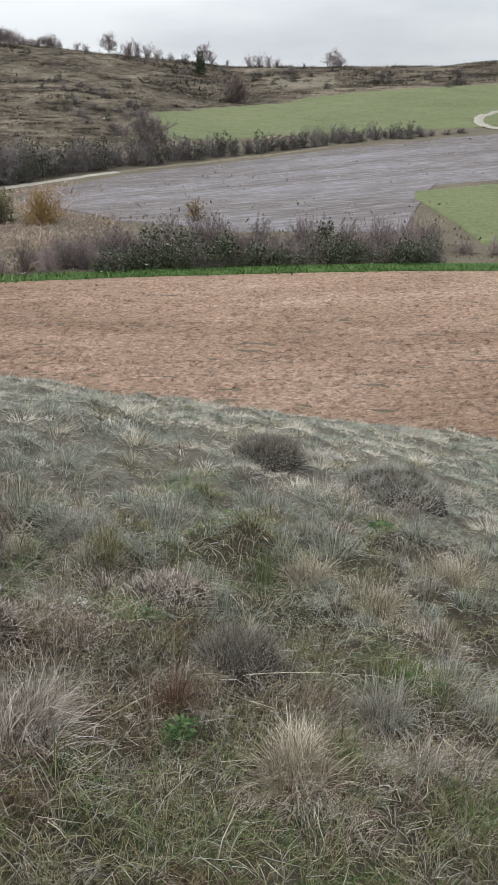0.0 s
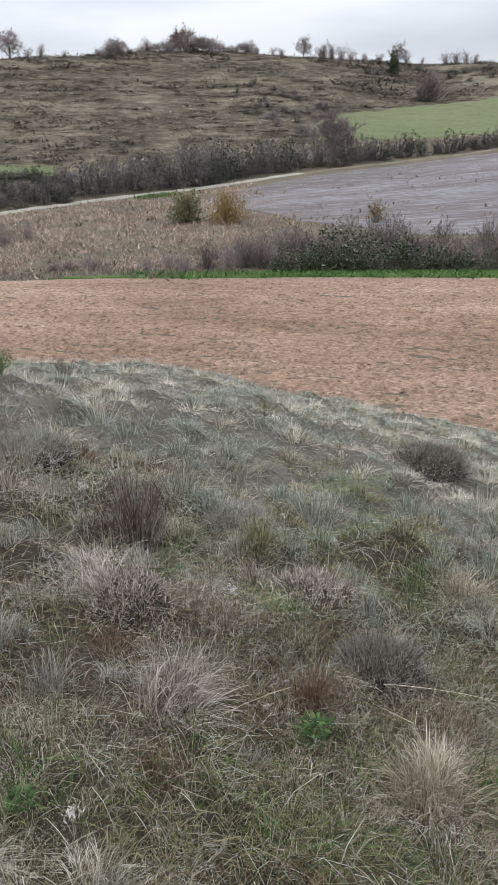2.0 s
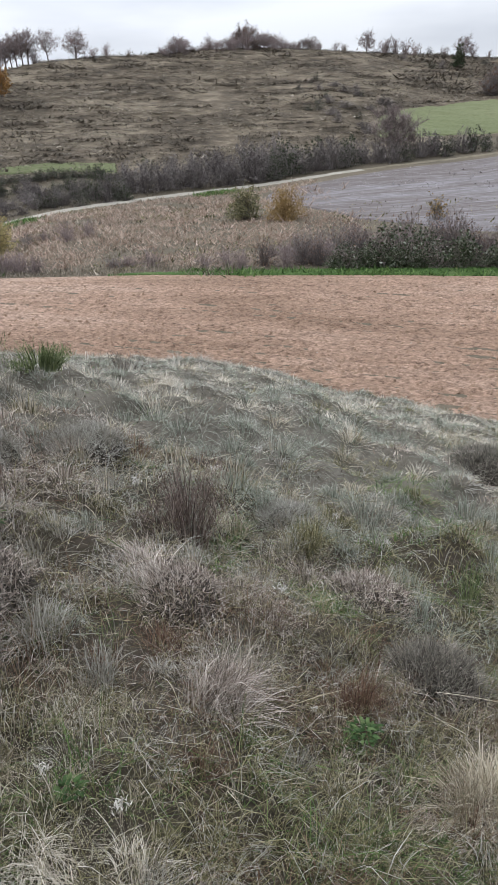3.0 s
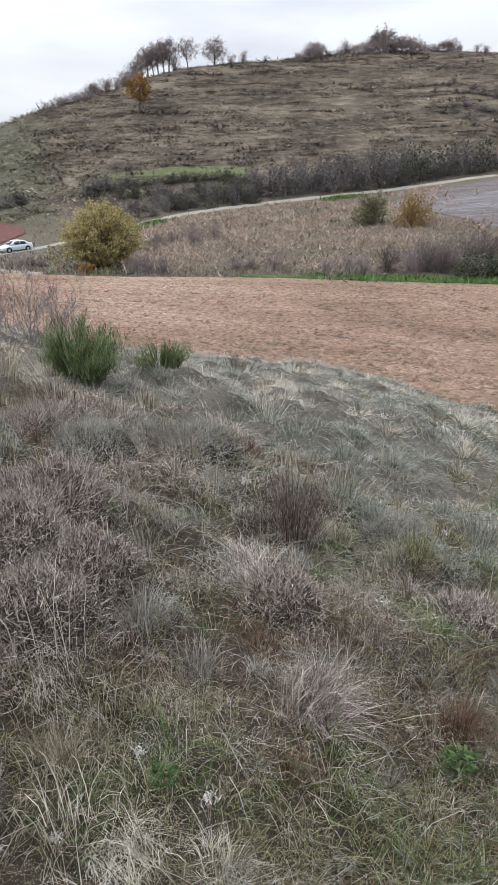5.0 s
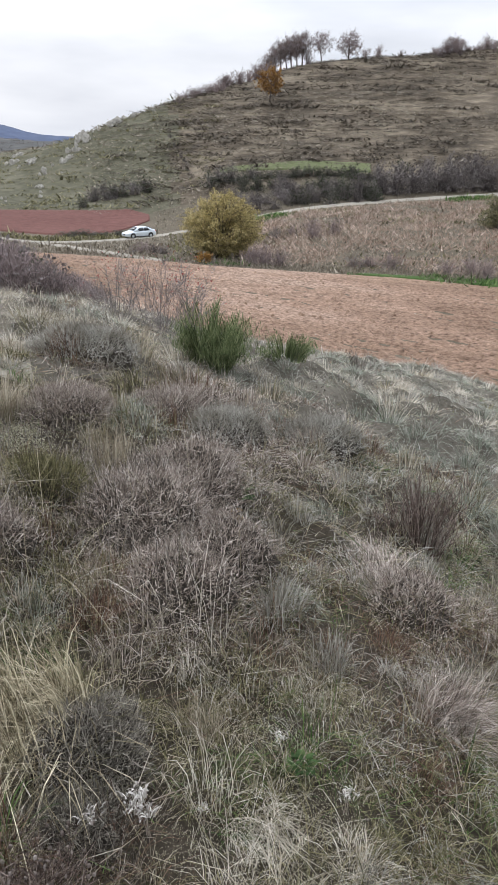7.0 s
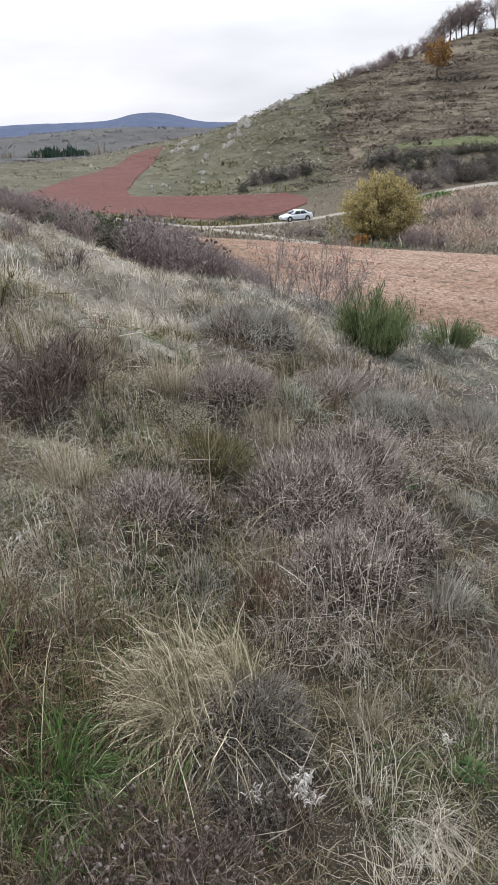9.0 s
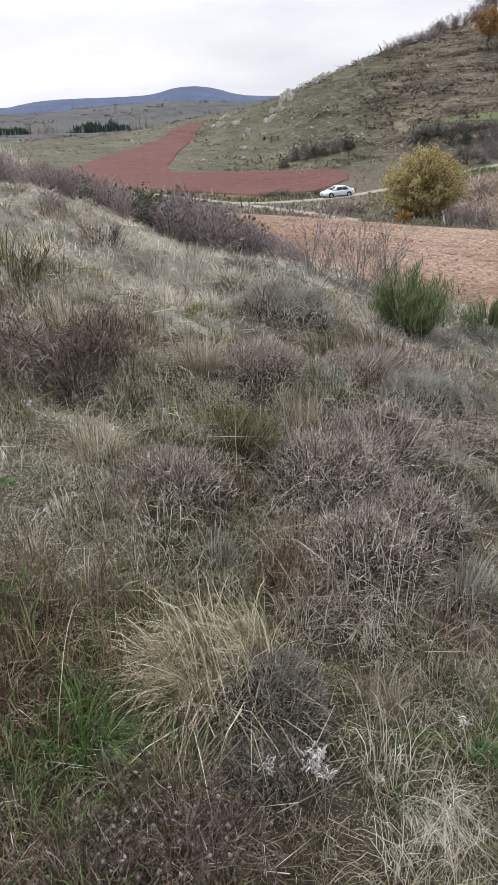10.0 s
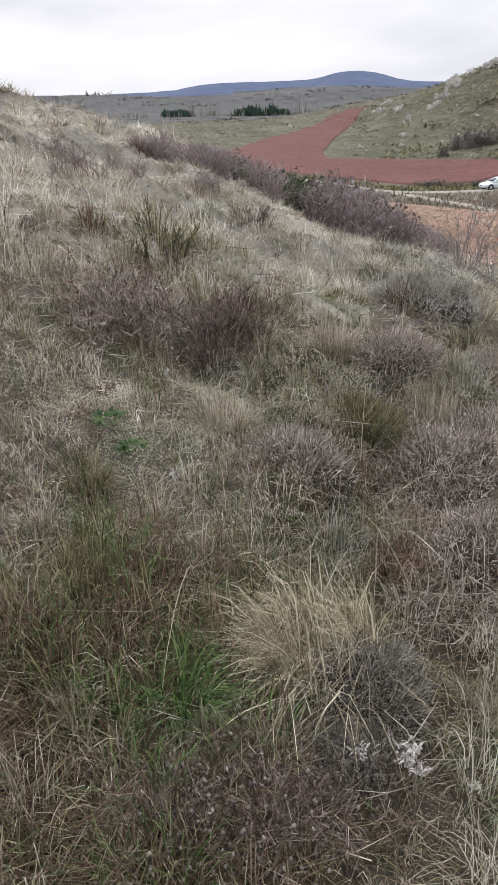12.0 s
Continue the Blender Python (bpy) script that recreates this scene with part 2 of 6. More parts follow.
def spline(x, xs, ys):
    """Smooth curve through the breaks (Hermite with finite-difference tangents)."""
    x = np.clip(x, xs[0], xs[-1])
    m = np.gradient(ys, xs)
    i = np.clip(np.searchsorted(xs, x) - 1, 0, len(xs) - 2)
    h = xs[i + 1] - xs[i]
    t = (x - xs[i]) / h
    return (2 * t**3 - 3 * t**2 + 1) * ys[i] + (t**3 - 2 * t**2 + t) * h * m[i] + (-2 * t**3 + 3 * t**2) * ys[i + 1] + (t**3 - t**2) * h * m[i + 1]


A_STEP = 0.5
AZ = np.arange(-180, 180 + A_STEP, A_STEP)
LD = np.linspace(math.log(5.0), math.log(4800.0), 420)


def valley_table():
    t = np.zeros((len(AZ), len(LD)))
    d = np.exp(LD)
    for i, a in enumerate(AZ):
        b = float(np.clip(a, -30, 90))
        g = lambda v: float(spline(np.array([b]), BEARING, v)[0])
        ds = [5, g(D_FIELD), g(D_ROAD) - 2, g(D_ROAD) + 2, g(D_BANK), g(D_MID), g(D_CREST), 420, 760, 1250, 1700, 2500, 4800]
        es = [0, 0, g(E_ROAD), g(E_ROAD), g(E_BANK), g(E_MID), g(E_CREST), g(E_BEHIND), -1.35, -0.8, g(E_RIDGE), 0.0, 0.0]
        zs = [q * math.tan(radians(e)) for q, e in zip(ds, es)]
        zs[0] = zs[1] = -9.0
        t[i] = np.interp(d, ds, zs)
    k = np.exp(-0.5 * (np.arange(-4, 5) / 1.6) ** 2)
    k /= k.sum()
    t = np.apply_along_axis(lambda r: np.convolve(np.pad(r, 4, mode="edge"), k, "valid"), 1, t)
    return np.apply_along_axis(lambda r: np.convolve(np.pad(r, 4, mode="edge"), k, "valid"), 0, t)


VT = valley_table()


def polar(x, y):
    return np.degrees(np.arctan2(-x, y)), np.hypot(x, y)


def place(a, d):
    a = np.radians(a)
    return -d * np.sin(a), d * np.cos(a)


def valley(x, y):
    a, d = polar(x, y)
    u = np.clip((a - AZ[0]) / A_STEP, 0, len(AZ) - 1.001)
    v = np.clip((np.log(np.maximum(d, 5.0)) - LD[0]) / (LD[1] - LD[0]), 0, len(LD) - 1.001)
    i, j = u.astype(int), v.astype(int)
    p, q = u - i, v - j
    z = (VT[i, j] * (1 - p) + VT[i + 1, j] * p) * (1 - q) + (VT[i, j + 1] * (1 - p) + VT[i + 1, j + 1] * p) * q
    # small gullies and terraces on the far slopes
    rough = np.clip((d - 100) / 120, 0, 1) * np.clip((d + 100) / 400, 0, 2.5)
    return z + rough * (1.1 * fbm(x / 34, y / 34, 4, 11) + 0.35 * fbm(x / 7, y / 7, 3, 17) + 0.85 * np.clip(1.6 - d / 320, 0, 1) * np.abs(fbm(x / 4.5, y / 3.2, 2, 19)))


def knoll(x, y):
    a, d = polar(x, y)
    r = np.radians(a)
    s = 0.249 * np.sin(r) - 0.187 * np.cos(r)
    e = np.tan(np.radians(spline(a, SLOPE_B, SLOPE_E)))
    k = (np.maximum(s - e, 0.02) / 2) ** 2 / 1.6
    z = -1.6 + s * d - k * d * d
    return z + np.clip(d / 3, 0, 1) * (0.16 * fbm(x / 1.9, y / 1.9, 3, 3) + 0.26 * np.abs(fbm(x / 0.8, y / 0.6, 2, 5)) + 0.07 * np.abs(fbm(x / 0.27, y / 0.22, 2, 7)) - 0.07) - 0.02


def height(x, y):
    v, k = valley(x, y) - 0.07, knoll(x, y)
    return np.maximum(v, k)


def mesh_object(name, verts, faces, mats, parent=None, index=None, smooth=True):
    """One mesh object out of arrays. faces: arrays of vertex numbers, one row a face."""
    me = bpy.data.meshes.new(name)
    verts = np.asarray(verts, np.float32)
    me.vertices.add(len(verts))
    me.vertices.foreach_set("co", verts.ravel())
    loops = np.concatenate([f.ravel() for f in faces]).astype(np.int32)
    sizes = np.concatenate([np.full(len(f), f.shape[1]) for f in faces]).astype(np.int32)
    me.loops.add(len(loops))
    me.loops.foreach_set("vertex_index", loops)
    me.polygons.add(len(sizes))
    me.polygons.foreach_set("loop_start", np.concatenate([[0], np.cumsum(sizes)[:-1]]).astype(np.int32))
    me.polygons.foreach_set("loop_total", sizes)
    if index is not None:
        me.polygons.foreach_set("material_index", np.asarray(index, np.int32))
    me.polygons.foreach_set("use_smooth", np.full(len(sizes), smooth))
    for m in mats if isinstance(mats, (list, tuple)) else [mats]:
        me.materials.append(m)
    me.update(calc_edges=True)
    me.validate()
    ob = new(name, me)
    if parent:
        ob.parent = parent
    return ob


def grid_faces(nu, nv):
    i = np.arange(nu - 1)[:, None] * nv + np.arange(nv - 1)[None, :]
    i = i.ravel()
    return np.stack([i, i + nv, i + nv + 1, i + 1], 1)


def build_ground():
    az = np.concatenate([np.arange(-180, -34, 4.0), np.arange(-34, 94, 0.72), np.arange(94, 178, 4.0), [180.0]])
    ds = np.concatenate([[0.0005], np.geomspace(0.5, 26, 230), np.geomspace(27, 105, 40), np.linspace(107, 325, 170), np.geomspace(330, 4800, 60)])
    A, D = np.meshgrid(az, ds, indexing="ij")
    x, y = place(A, D)
    z = height(x, y)
    z[-1] = z[0]
    f = grid_faces(len(az), len(ds))
    fx, fy = x.ravel()[f].mean(1), y.ravel()[f].mean(1)
    fa, fd = polar(fx, fy)
    road, bank = spline(fa, BEARING, D_ROAD), spline(fa, BEARING, D_BANK)
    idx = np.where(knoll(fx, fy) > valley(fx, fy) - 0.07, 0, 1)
    idx[(idx == 0) & (fd + 1.2 * fbm(fx, fy, 2, 93) > 4.6)] = 5
    idx[(idx == 0) & ((fa < -30) | (fa > 118))] = 5
    idx[(idx == 0) & (fa + 4 * fbm(fx * 2, fy * 2, 2, 97) > 68) & (fd + 0.4 * fbm(fx * 2, fy * 2, 2, 99) > 1.9)] = 6
    idx[(idx == 5) & (fa > -30) & (fa + 3 * fbm(fx, fy, 2, 95) < 57)] = 6
    idx[(fd > bank - 4) & (idx > 0) & (idx < 5)] = 2
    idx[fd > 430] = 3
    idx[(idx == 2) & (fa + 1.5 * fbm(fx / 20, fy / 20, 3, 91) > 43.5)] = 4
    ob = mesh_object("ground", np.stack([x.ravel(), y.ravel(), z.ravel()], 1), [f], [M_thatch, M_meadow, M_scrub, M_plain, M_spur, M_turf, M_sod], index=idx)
    tagged(ob, "open valley ground of dry grass, scrub and distant plain", "ground", kind="structure")


def sheet(name, a0, a1, near, far, na, nd, mat, label, lift=0.0, relief=None, category="field"):
    """A field draped on the valley floor between two distances that vary with the bearing."""
    az = np.linspace(a0, a1, na)
    lo, hi = near(az), far(az)
    t = np.linspace(0, 1, nd)
    D = lo[:, None] * (hi / lo)[:, None] ** t[None, :]
    x, y = place(az[:, None] + 0 * D, D)
    z = valley(x, y) + lift
    if relief:
        z = z + relief(x, y)
    for edge in (np.s_[0], np.s_[-1], np.s_[:, 0], np.s_[:, -1]):     # the rim dips into the ground
        z[edge] -= 0.3
    ob = mesh_object(name, np.stack([x.ravel(), y.ravel(), z.ravel()], 1), [grid_faces(na, nd)], mat)
    return tagged(ob, label, category, kind="structure")


def along(bearings, values):
    b, v = np.array(bearings, float), np.array(values, float)
    return lambda a: np.interp(a, b, v)


def field_edge(extra=0.0):
    return lambda a: spline(a, BEARING, D_FIELD) + extra


def road_edge(extra=0.0):
    return lambda a: spline(a, BEARING, D_ROAD) + extra


def furrows(x, y):
    u = 0.12 * x + 0.993 * y + 0.5 * fbm(x / 9, y / 9, 2, 31)
    clod = fbm(x / 0.55, y / 0.4, 3, 33)
    ridge = np.sin(u * 2 * np.pi / 1.5) * (0.5 + 0.8 * vnoise(x / 5, y / 3, 37))
    a, d = polar(x, y)
    level = np.clip((spline(a, BEARING, D_FIELD) - d) / 4, 0, 1)
    return level * (0.075 * ridge + 0.20 * np.maximum(clod, -0.2) + 0.07 * fbm(x / 3, y / 1.5, 3, 35))


def ribbon(name, pts, width, mat, label, lift=0.05):
    """A track of even width, wavering a little, laid over the ground."""
    pts = np.array(pts, float)
    s = np.concatenate([[0], np.cumsum(np.hypot(*np.diff(pts, axis=0).T))])
    n = int(s[-1] / 0.8)
    q = np.linspace(0, s[-1], n)
    x, y = spline(q, s, pts[:, 0]), spline(q, s, pts[:, 1])
    tx, ty = np.gradient(x), np.gradient(y)
    ln = np.hypot(tx, ty)
    nx, ny = -ty / ln, tx / ln
    offs = np.linspace(-0.5, 0.5, 9)
    w = width * (1 + 0.16 * fbm(q / 3, q * 0 + 4.2, 3, 41))
    X = x[:, None] + nx[:, None] * offs * w[:, None]
    Y = y[:, None] + ny[:, None] * offs * w[:, None]
    rut = 0.05 * np.cos(offs * 4 * np.pi) - 0.25 * (np.abs(offs) > 0.45)
    Z = np.maximum(height(X, Y), valley(X, Y)) + lift + rut
    ob = mesh_object(name, np.stack([X.ravel(), Y.ravel(), Z.ravel()], 1), [grid_faces(n, 9)], mat)
    return tagged(ob, label, "track", kind="structure")


build_ground()
sheet("ploughed_field", -30, 68, lambda a: 16 + 0 * a, field_edge(0.0), 580, 230, M_plough, "ploughed brown clay field with clods and furrows", 0.02, furrows)
sheet("green_verge", -34, 30, field_edge(-0.2), lambda a: field_edge(0.0)(a) + np.interp(a, [0, 16, 30], [2.8, 2.2, 0.5]), 500, 8, M_verge, "strip of fresh green grass along the ploughed field", 0.06, None, "verge")
sheet("lavender_field", -34, 17, along([-34, -18, -14, -12, 2, 10, 17], [112, 106, 102, 72, 72, 80, 100]), along([-34, -18, 2, 10, 17], [178, 164, 134, 124, 110]), 300, 80, M_lav, "grey-violet field of withered stubble rows", 0.08)
sheet("green_field", -34, -12.5, lambda a: field_edge(9)(a) + np.interp(a, [-18, -12.5], [0, 24]), along([-34, -18, -12.5], [108, 103, 96]), 120, 40, M_green, "bright green young crop field beyond the brambles", 0.1)
sheet("green_field", -34, 9, along([-34, -18, -8, 2, 9], [200, 186, 172, 160, 158]), along([-34, -18, -8, 2, 9], [285, 270, 255, 225, 176]), 240, 60, M_green, "yellowish green crop field on the far slope", 0.12)
M_stubble = soil("pale_stubble", (0.10, 0.085, 0.06), (0.15, 0.13, 0.095), (0.20, 0.175, 0.135), 0.1, 1.0, 0.1)
sheet("stubble_field", -6.2, -1.2, along([-6.2, -4, -1.2], [276, 266, 270]), along([-6.2, -4, -1.2], [292, 290, 283]), 60, 20, M_stubble, "small pale stubble field high on the slope", 0.15)
sheet("green_field", 28.5, 40, along([28.5, 34, 40], [132.5, 132.5, 133]), along([28.5, 34, 40], [138, 138, 136]), 100, 12, M_green, "narrow green crop terrace under the hill", 0.12)
sheet("red_field", 45.4, 67, along([45.4, 48, 53, 60, 64, 67], [112, 104, 101, 105, 111, 114]), along([45.4, 47, 53, 59, 60.5, 63, 65.5, 67], [116, 124, 129, 131, 184, 166, 142, 132]), 200, 60, M_red, "bare red clay field beside the track", 0.1)
sheet("red_field", 56.0, 61, along([56, 57, 59, 61], [235, 195, 143, 125]), along([56, 57, 59, 61], [255, 245, 218, 182]), 100, 60, M_red, "upper end of the red clay field", 0.12)
_b = np.array([-6, 2, 10, 18, 26, 34, 41, 46, 50, 54, 58, 62, 66], float)
_c = _b[_b <= 10]
_b = _b[_b >= 10]
ribbon("gravel_road", np.stack(place(_c, road_edge()(_c)), 1), 1.9, M_stubble, "grassy overgrown end of the farm road")
ribbon("gravel_road", np.stack(place(_b, road_edge()(_b)), 1), 2.9, M_track, "pale gravel farm road winding through the valley")
ribbon("gravel_road", np.stack(place(np.array([-19.5, -17.9, -16.9, -16.6, -16.9, -17.8, -19.5]), np.array([216, 209, 203, 196, 188, 182, 176])), 1), 2.4, M_track, "pale gravel track bending up to the far fields", 0.25)
_t = np.array([[55.5, 91], [52.8, 84], [50.8, 76], [48.6, 69.5], [46.6, 65], [44.5, 62.5]])
ribbon("gravel_road", np.stack(place(_t[:, 0], _t[:, 1]), 1), 1.7, M_track, "pale gravel side track between the fields")


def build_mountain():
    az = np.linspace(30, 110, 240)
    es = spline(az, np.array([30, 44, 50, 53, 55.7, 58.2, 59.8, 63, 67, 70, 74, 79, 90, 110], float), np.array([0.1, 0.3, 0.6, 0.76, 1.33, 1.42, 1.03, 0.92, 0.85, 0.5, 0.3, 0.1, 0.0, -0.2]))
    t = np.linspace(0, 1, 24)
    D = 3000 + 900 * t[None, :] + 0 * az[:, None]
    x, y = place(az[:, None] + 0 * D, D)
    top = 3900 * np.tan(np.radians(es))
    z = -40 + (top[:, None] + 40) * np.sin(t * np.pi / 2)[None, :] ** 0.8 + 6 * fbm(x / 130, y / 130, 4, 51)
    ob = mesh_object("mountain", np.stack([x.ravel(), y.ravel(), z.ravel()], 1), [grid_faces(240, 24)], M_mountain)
    tagged(ob, "distant mountain ridge, blue haze put into its colour", "mountain", kind="structure")


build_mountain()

# ---- plant materials ----
M_seed = leafy("seed_heads", ((0.0, (0.09, 0.07, 0.06)), (0.6, (0.17, 0.142, 0.125)), (1.0, (0.28, 0.25, 0.225))))
PALE = ((0.32, (0.125, 0.115, 0.085)), (0.5, (0.255, 0.240, 0.203)), (0.7, (0.375, 0.358, 0.315)))
M_straw = leafy("straw", ((0.00, (0.093, 0.071, 0.044)), (0.30, (0.264, 0.215, 0.146)), (0.65, (0.483, 0.421, 0.314)), (1.00, (0.769, 0.701, 0.575))), 0.5, PALE, thin=0.35)
M_grey = leafy("grey_grass", ((0.00, (0.102, 0.096, 0.081)), (0.30, (0.250, 0.240, 0.213)), (0.65, (0.402, 0.390, 0.354)), (1.00, (0.625, 0.610, 0.568))), 0.45, PALE, thin=0.35)
M_olive = leafy("olive_grass", ((0.00, (0.036, 0.035, 0.015)), (0.40, (0.104, 0.098, 0.047)), (0.75, (0.205, 0.188, 0.098)), (1.00, (0.370, 0.335, 0.205))))
M_grass = leafy("fresh_grass", ((0.00, (0.022, 0.046, 0.012)), (0.50, (0.068, 0.130, 0.034)), (1.00, (0.180, 0.260, 0.092))))
# near-black blades that paint the shade in hollows between tufts
M_hollow_shade = leafy("hollow_shade", ((0.00, (0.013, 0.010, 0.006)), (0.50, (0.038, 0.029, 0.021)), (1.00, (0.088, 0.069, 0.051))), thin=0.0)
M_sallow = leafy("sallow_leaves", ((0.0, (0.085, 0.085, 0.042)), (0.5, (0.175, 0.165, 0.085)), (1.0, (0.30, 0.28, 0.16))), thin=0.3)
M_heath = leafy("heath_twigs", ((0.00, (0.052, 0.041, 0.034)), (0.40, (0.222, 0.182, 0.152)), (0.75, (0.405, 0.346, 0.298)), (1.00, (0.640, 0.580, 0.516))), thin=0.1)
M_darkheath = leafy("dark_heath_twigs", ((0.00, (0.034, 0.024, 0.020)), (0.50, (0.130, 0.096, 0.080)), (1.00, (0.330, 0.270, 0.235))), thin=0.1)
M_rust = leafy("rusty_stalks", ((0.00, (0.046, 0.025, 0.017)), (0.50, (0.121, 0.071, 0.049)), (1.00, (0.253, 0.172, 0.121))))
M_silver = leafy("silver_leaves", ((0.00, (0.093, 0.102, 0.078)), (0.50, (0.232, 0.249, 0.200)), (1.00, (0.418, 0.434, 0.372))), thin=0.3, rough=0.95)
M_lichen = leafy("pale_lichen", ((0.00, (0.250, 0.232, 0.158)), (0.50, (0.370, 0.350, 0.250)), (1.00, (0.520, 0.500, 0.385))), thin=0.0, rough=0.95)
M_fluff = leafy("seed_fluff", ((0.00, (0.250, 0.225, 0.200)), (0.50, (0.420, 0.400, 0.365)), (1.00, (0.720, 0.700, 0.660))))
M_broom = leafy("broom_stems", ((0.00, (0.045, 0.062, 0.027)), (0.50, (0.125, 0.160, 0.070)), (1.00, (0.265, 0.295, 0.150))), thin=0.15)
M_drybroom = leafy("dry_broom_stems", ((0.0, (0.05, 0.042, 0.035)), (0.5, (0.15, 0.130, 0.110)), (1.0, (0.33, 0.300, 0.265))), thin=0.1)
M_bark = leafy("grey_bark", ((0.0, (0.055, 0.045, 0.038)), (1.0, (0.14, 0.12, 0.105))), thin=0.0, rough=0.9)
M_twig = leafy("bare_twigs", ((0.00, (0.062, 0.052, 0.048)), (0.50, (0.128, 0.110, 0.105)), (1.00, (0.229, 0.204, 0.195))), thin=0.1, tone=0.5)
M_mauve = leafy("mauve_twigs", ((0.00, (0.095, 0.073, 0.070)), (0.50, (0.209, 0.166, 0.160)), (1.00, (0.365, 0.299, 0.286))), thin=0.1, tone=0.25)
# the palest bramble tones paint leaf glints as well as pale leaves
M_bramble = leafy("bramble_leaves", ((0.0, (0.018, 0.03, 0.012)), (0.6, (0.055, 0.07, 0.035)), (0.85, (0.14, 0.155, 0.10)), (1.0, (0.40, 0.42, 0.36))), thin=0.1, rough=0.55)
M_willow = leafy("willow_leaves", ((0.00, (0.200, 0.170, 0.070)), (0.50, (0.390, 0.325, 0.145)), (1.00, (0.600, 0.510, 0.260))), thin=0.35)
M_orange = leafy("orange_leaves", ((0.0, (0.16, 0.075, 0.02)), (0.5, (0.27, 0.14, 0.04)), (1.0, (0.38, 0.23, 0.08))))
M_goldtwig = leafy("golden_twigs", ((0.0, (0.16, 0.105, 0.04)), (1.0, (0.36, 0.25, 0.115))))
M_brownleaf = leafy("withered_oak_leaves", ((0.0, (0.074, 0.043, 0.027)), (0.5, (0.162, 0.095, 0.065)), (1.0, (0.270, 0.169, 0.121))), tone=0.3)
M_pine = leafy("pine_needles", ((0.0, (0.020, 0.038, 0.028)), (1.0, (0.05, 0.085, 0.06))), thin=0.0)
M_darkgreen = leafy("evergreen_leaves", ((0.0, (0.022, 0.030, 0.017)), (0.5, (0.048, 0.060, 0.034)), (1.0, (0.095, 0.110, 0.066))), tone=0.2)
M_reed = leafy("dry_reeds", ((0.00, (0.150, 0.100, 0.080)), (0.50, (0.345, 0.255, 0.205)), (1.00, (0.560, 0.470, 0.400))), 0.12, ((0.35, (0.17, 0.115, 0.085)), (0.65, (0.42, 0.335, 0.26))))
M_lavtuft = leafy("withered_lavender", ((0.0, (0.13, 0.11, 0.11)), (0.5, (0.24, 0.215, 0.22)), (1.0, (0.50, 0.48, 0.50))), 0.05, ((0.4, (0.17, 0.15, 0.15)), (0.62, (0.46, 0.45, 0.48))))
M_scrubdark = leafy("scrub_bushes", ((0.0, (0.036, 0.030, 0.023)), (0.5, (0.070, 0.058, 0.045)), (1.0, (0.125, 0.105, 0.082))), thin=0.1)
M_scrubpale = leafy("scrub_grass", ((0.0, (0.100, 0.084, 0.062)), (0.5, (0.205, 0.176, 0.136)), (1.0, (0.370, 0.328, 0.265))), thin=0.1)
M_hip = plain("rose_hips", (0.30, 0.06, 0.05), 0.5)
M_rock = soil("limestone", (0.190, 0.178, 0.152), (0.330, 0.314, 0.276), (0.460, 0.440, 0.396), 1.5, 9, 0.05)
M_clod = soil("clay_clods", (0.170, 0.109, 0.073), (0.239, 0.161, 0.114), (0.307, 0.224, 0.163), 0.8, 12, 0.02)
M_stone = soil("field_stones", (0.26, 0.21, 0.165), (0.34, 0.29, 0.235), (0.43, 0.38, 0.32), 3, 20, 0.02)

M_pale = leafy("bleached_grass", ((0.00, (0.250, 0.224, 0.178)), (0.30, (0.430, 0.394, 0.330)), (0.65, (0.610, 0.568, 0.490)), (1.00, (0.770, 0.732, 0.660))), 0.5, ((0.32, (0.320, 0.288, 0.230)), (0.5, (0.560, 0.524, 0.446)), (0.7, (0.740, 0.706, 0.628))), thin=0.4)
M_gold = leafy("golden_straw", ((0.00, (0.070, 0.056, 0.034)), (0.30, (0.200, 0.170, 0.108)), (0.65, (0.430, 0.378, 0.262)), (1.00, (0.700, 0.640, 0.485))))
M_cushion = leafy("cushion_twigs", ((0.00, (0.057, 0.049, 0.040)), (0.50, (0.167, 0.151, 0.126)), (1.00, (0.360, 0.334, 0.283))), thin=0.05)
M_darkleaf = leafy("rosette_leaves", ((0.0, (0.025, 0.05, 0.016)), (0.6, (0.055, 0.098, 0.034)), (1.0, (0.12, 0.16, 0.065))))

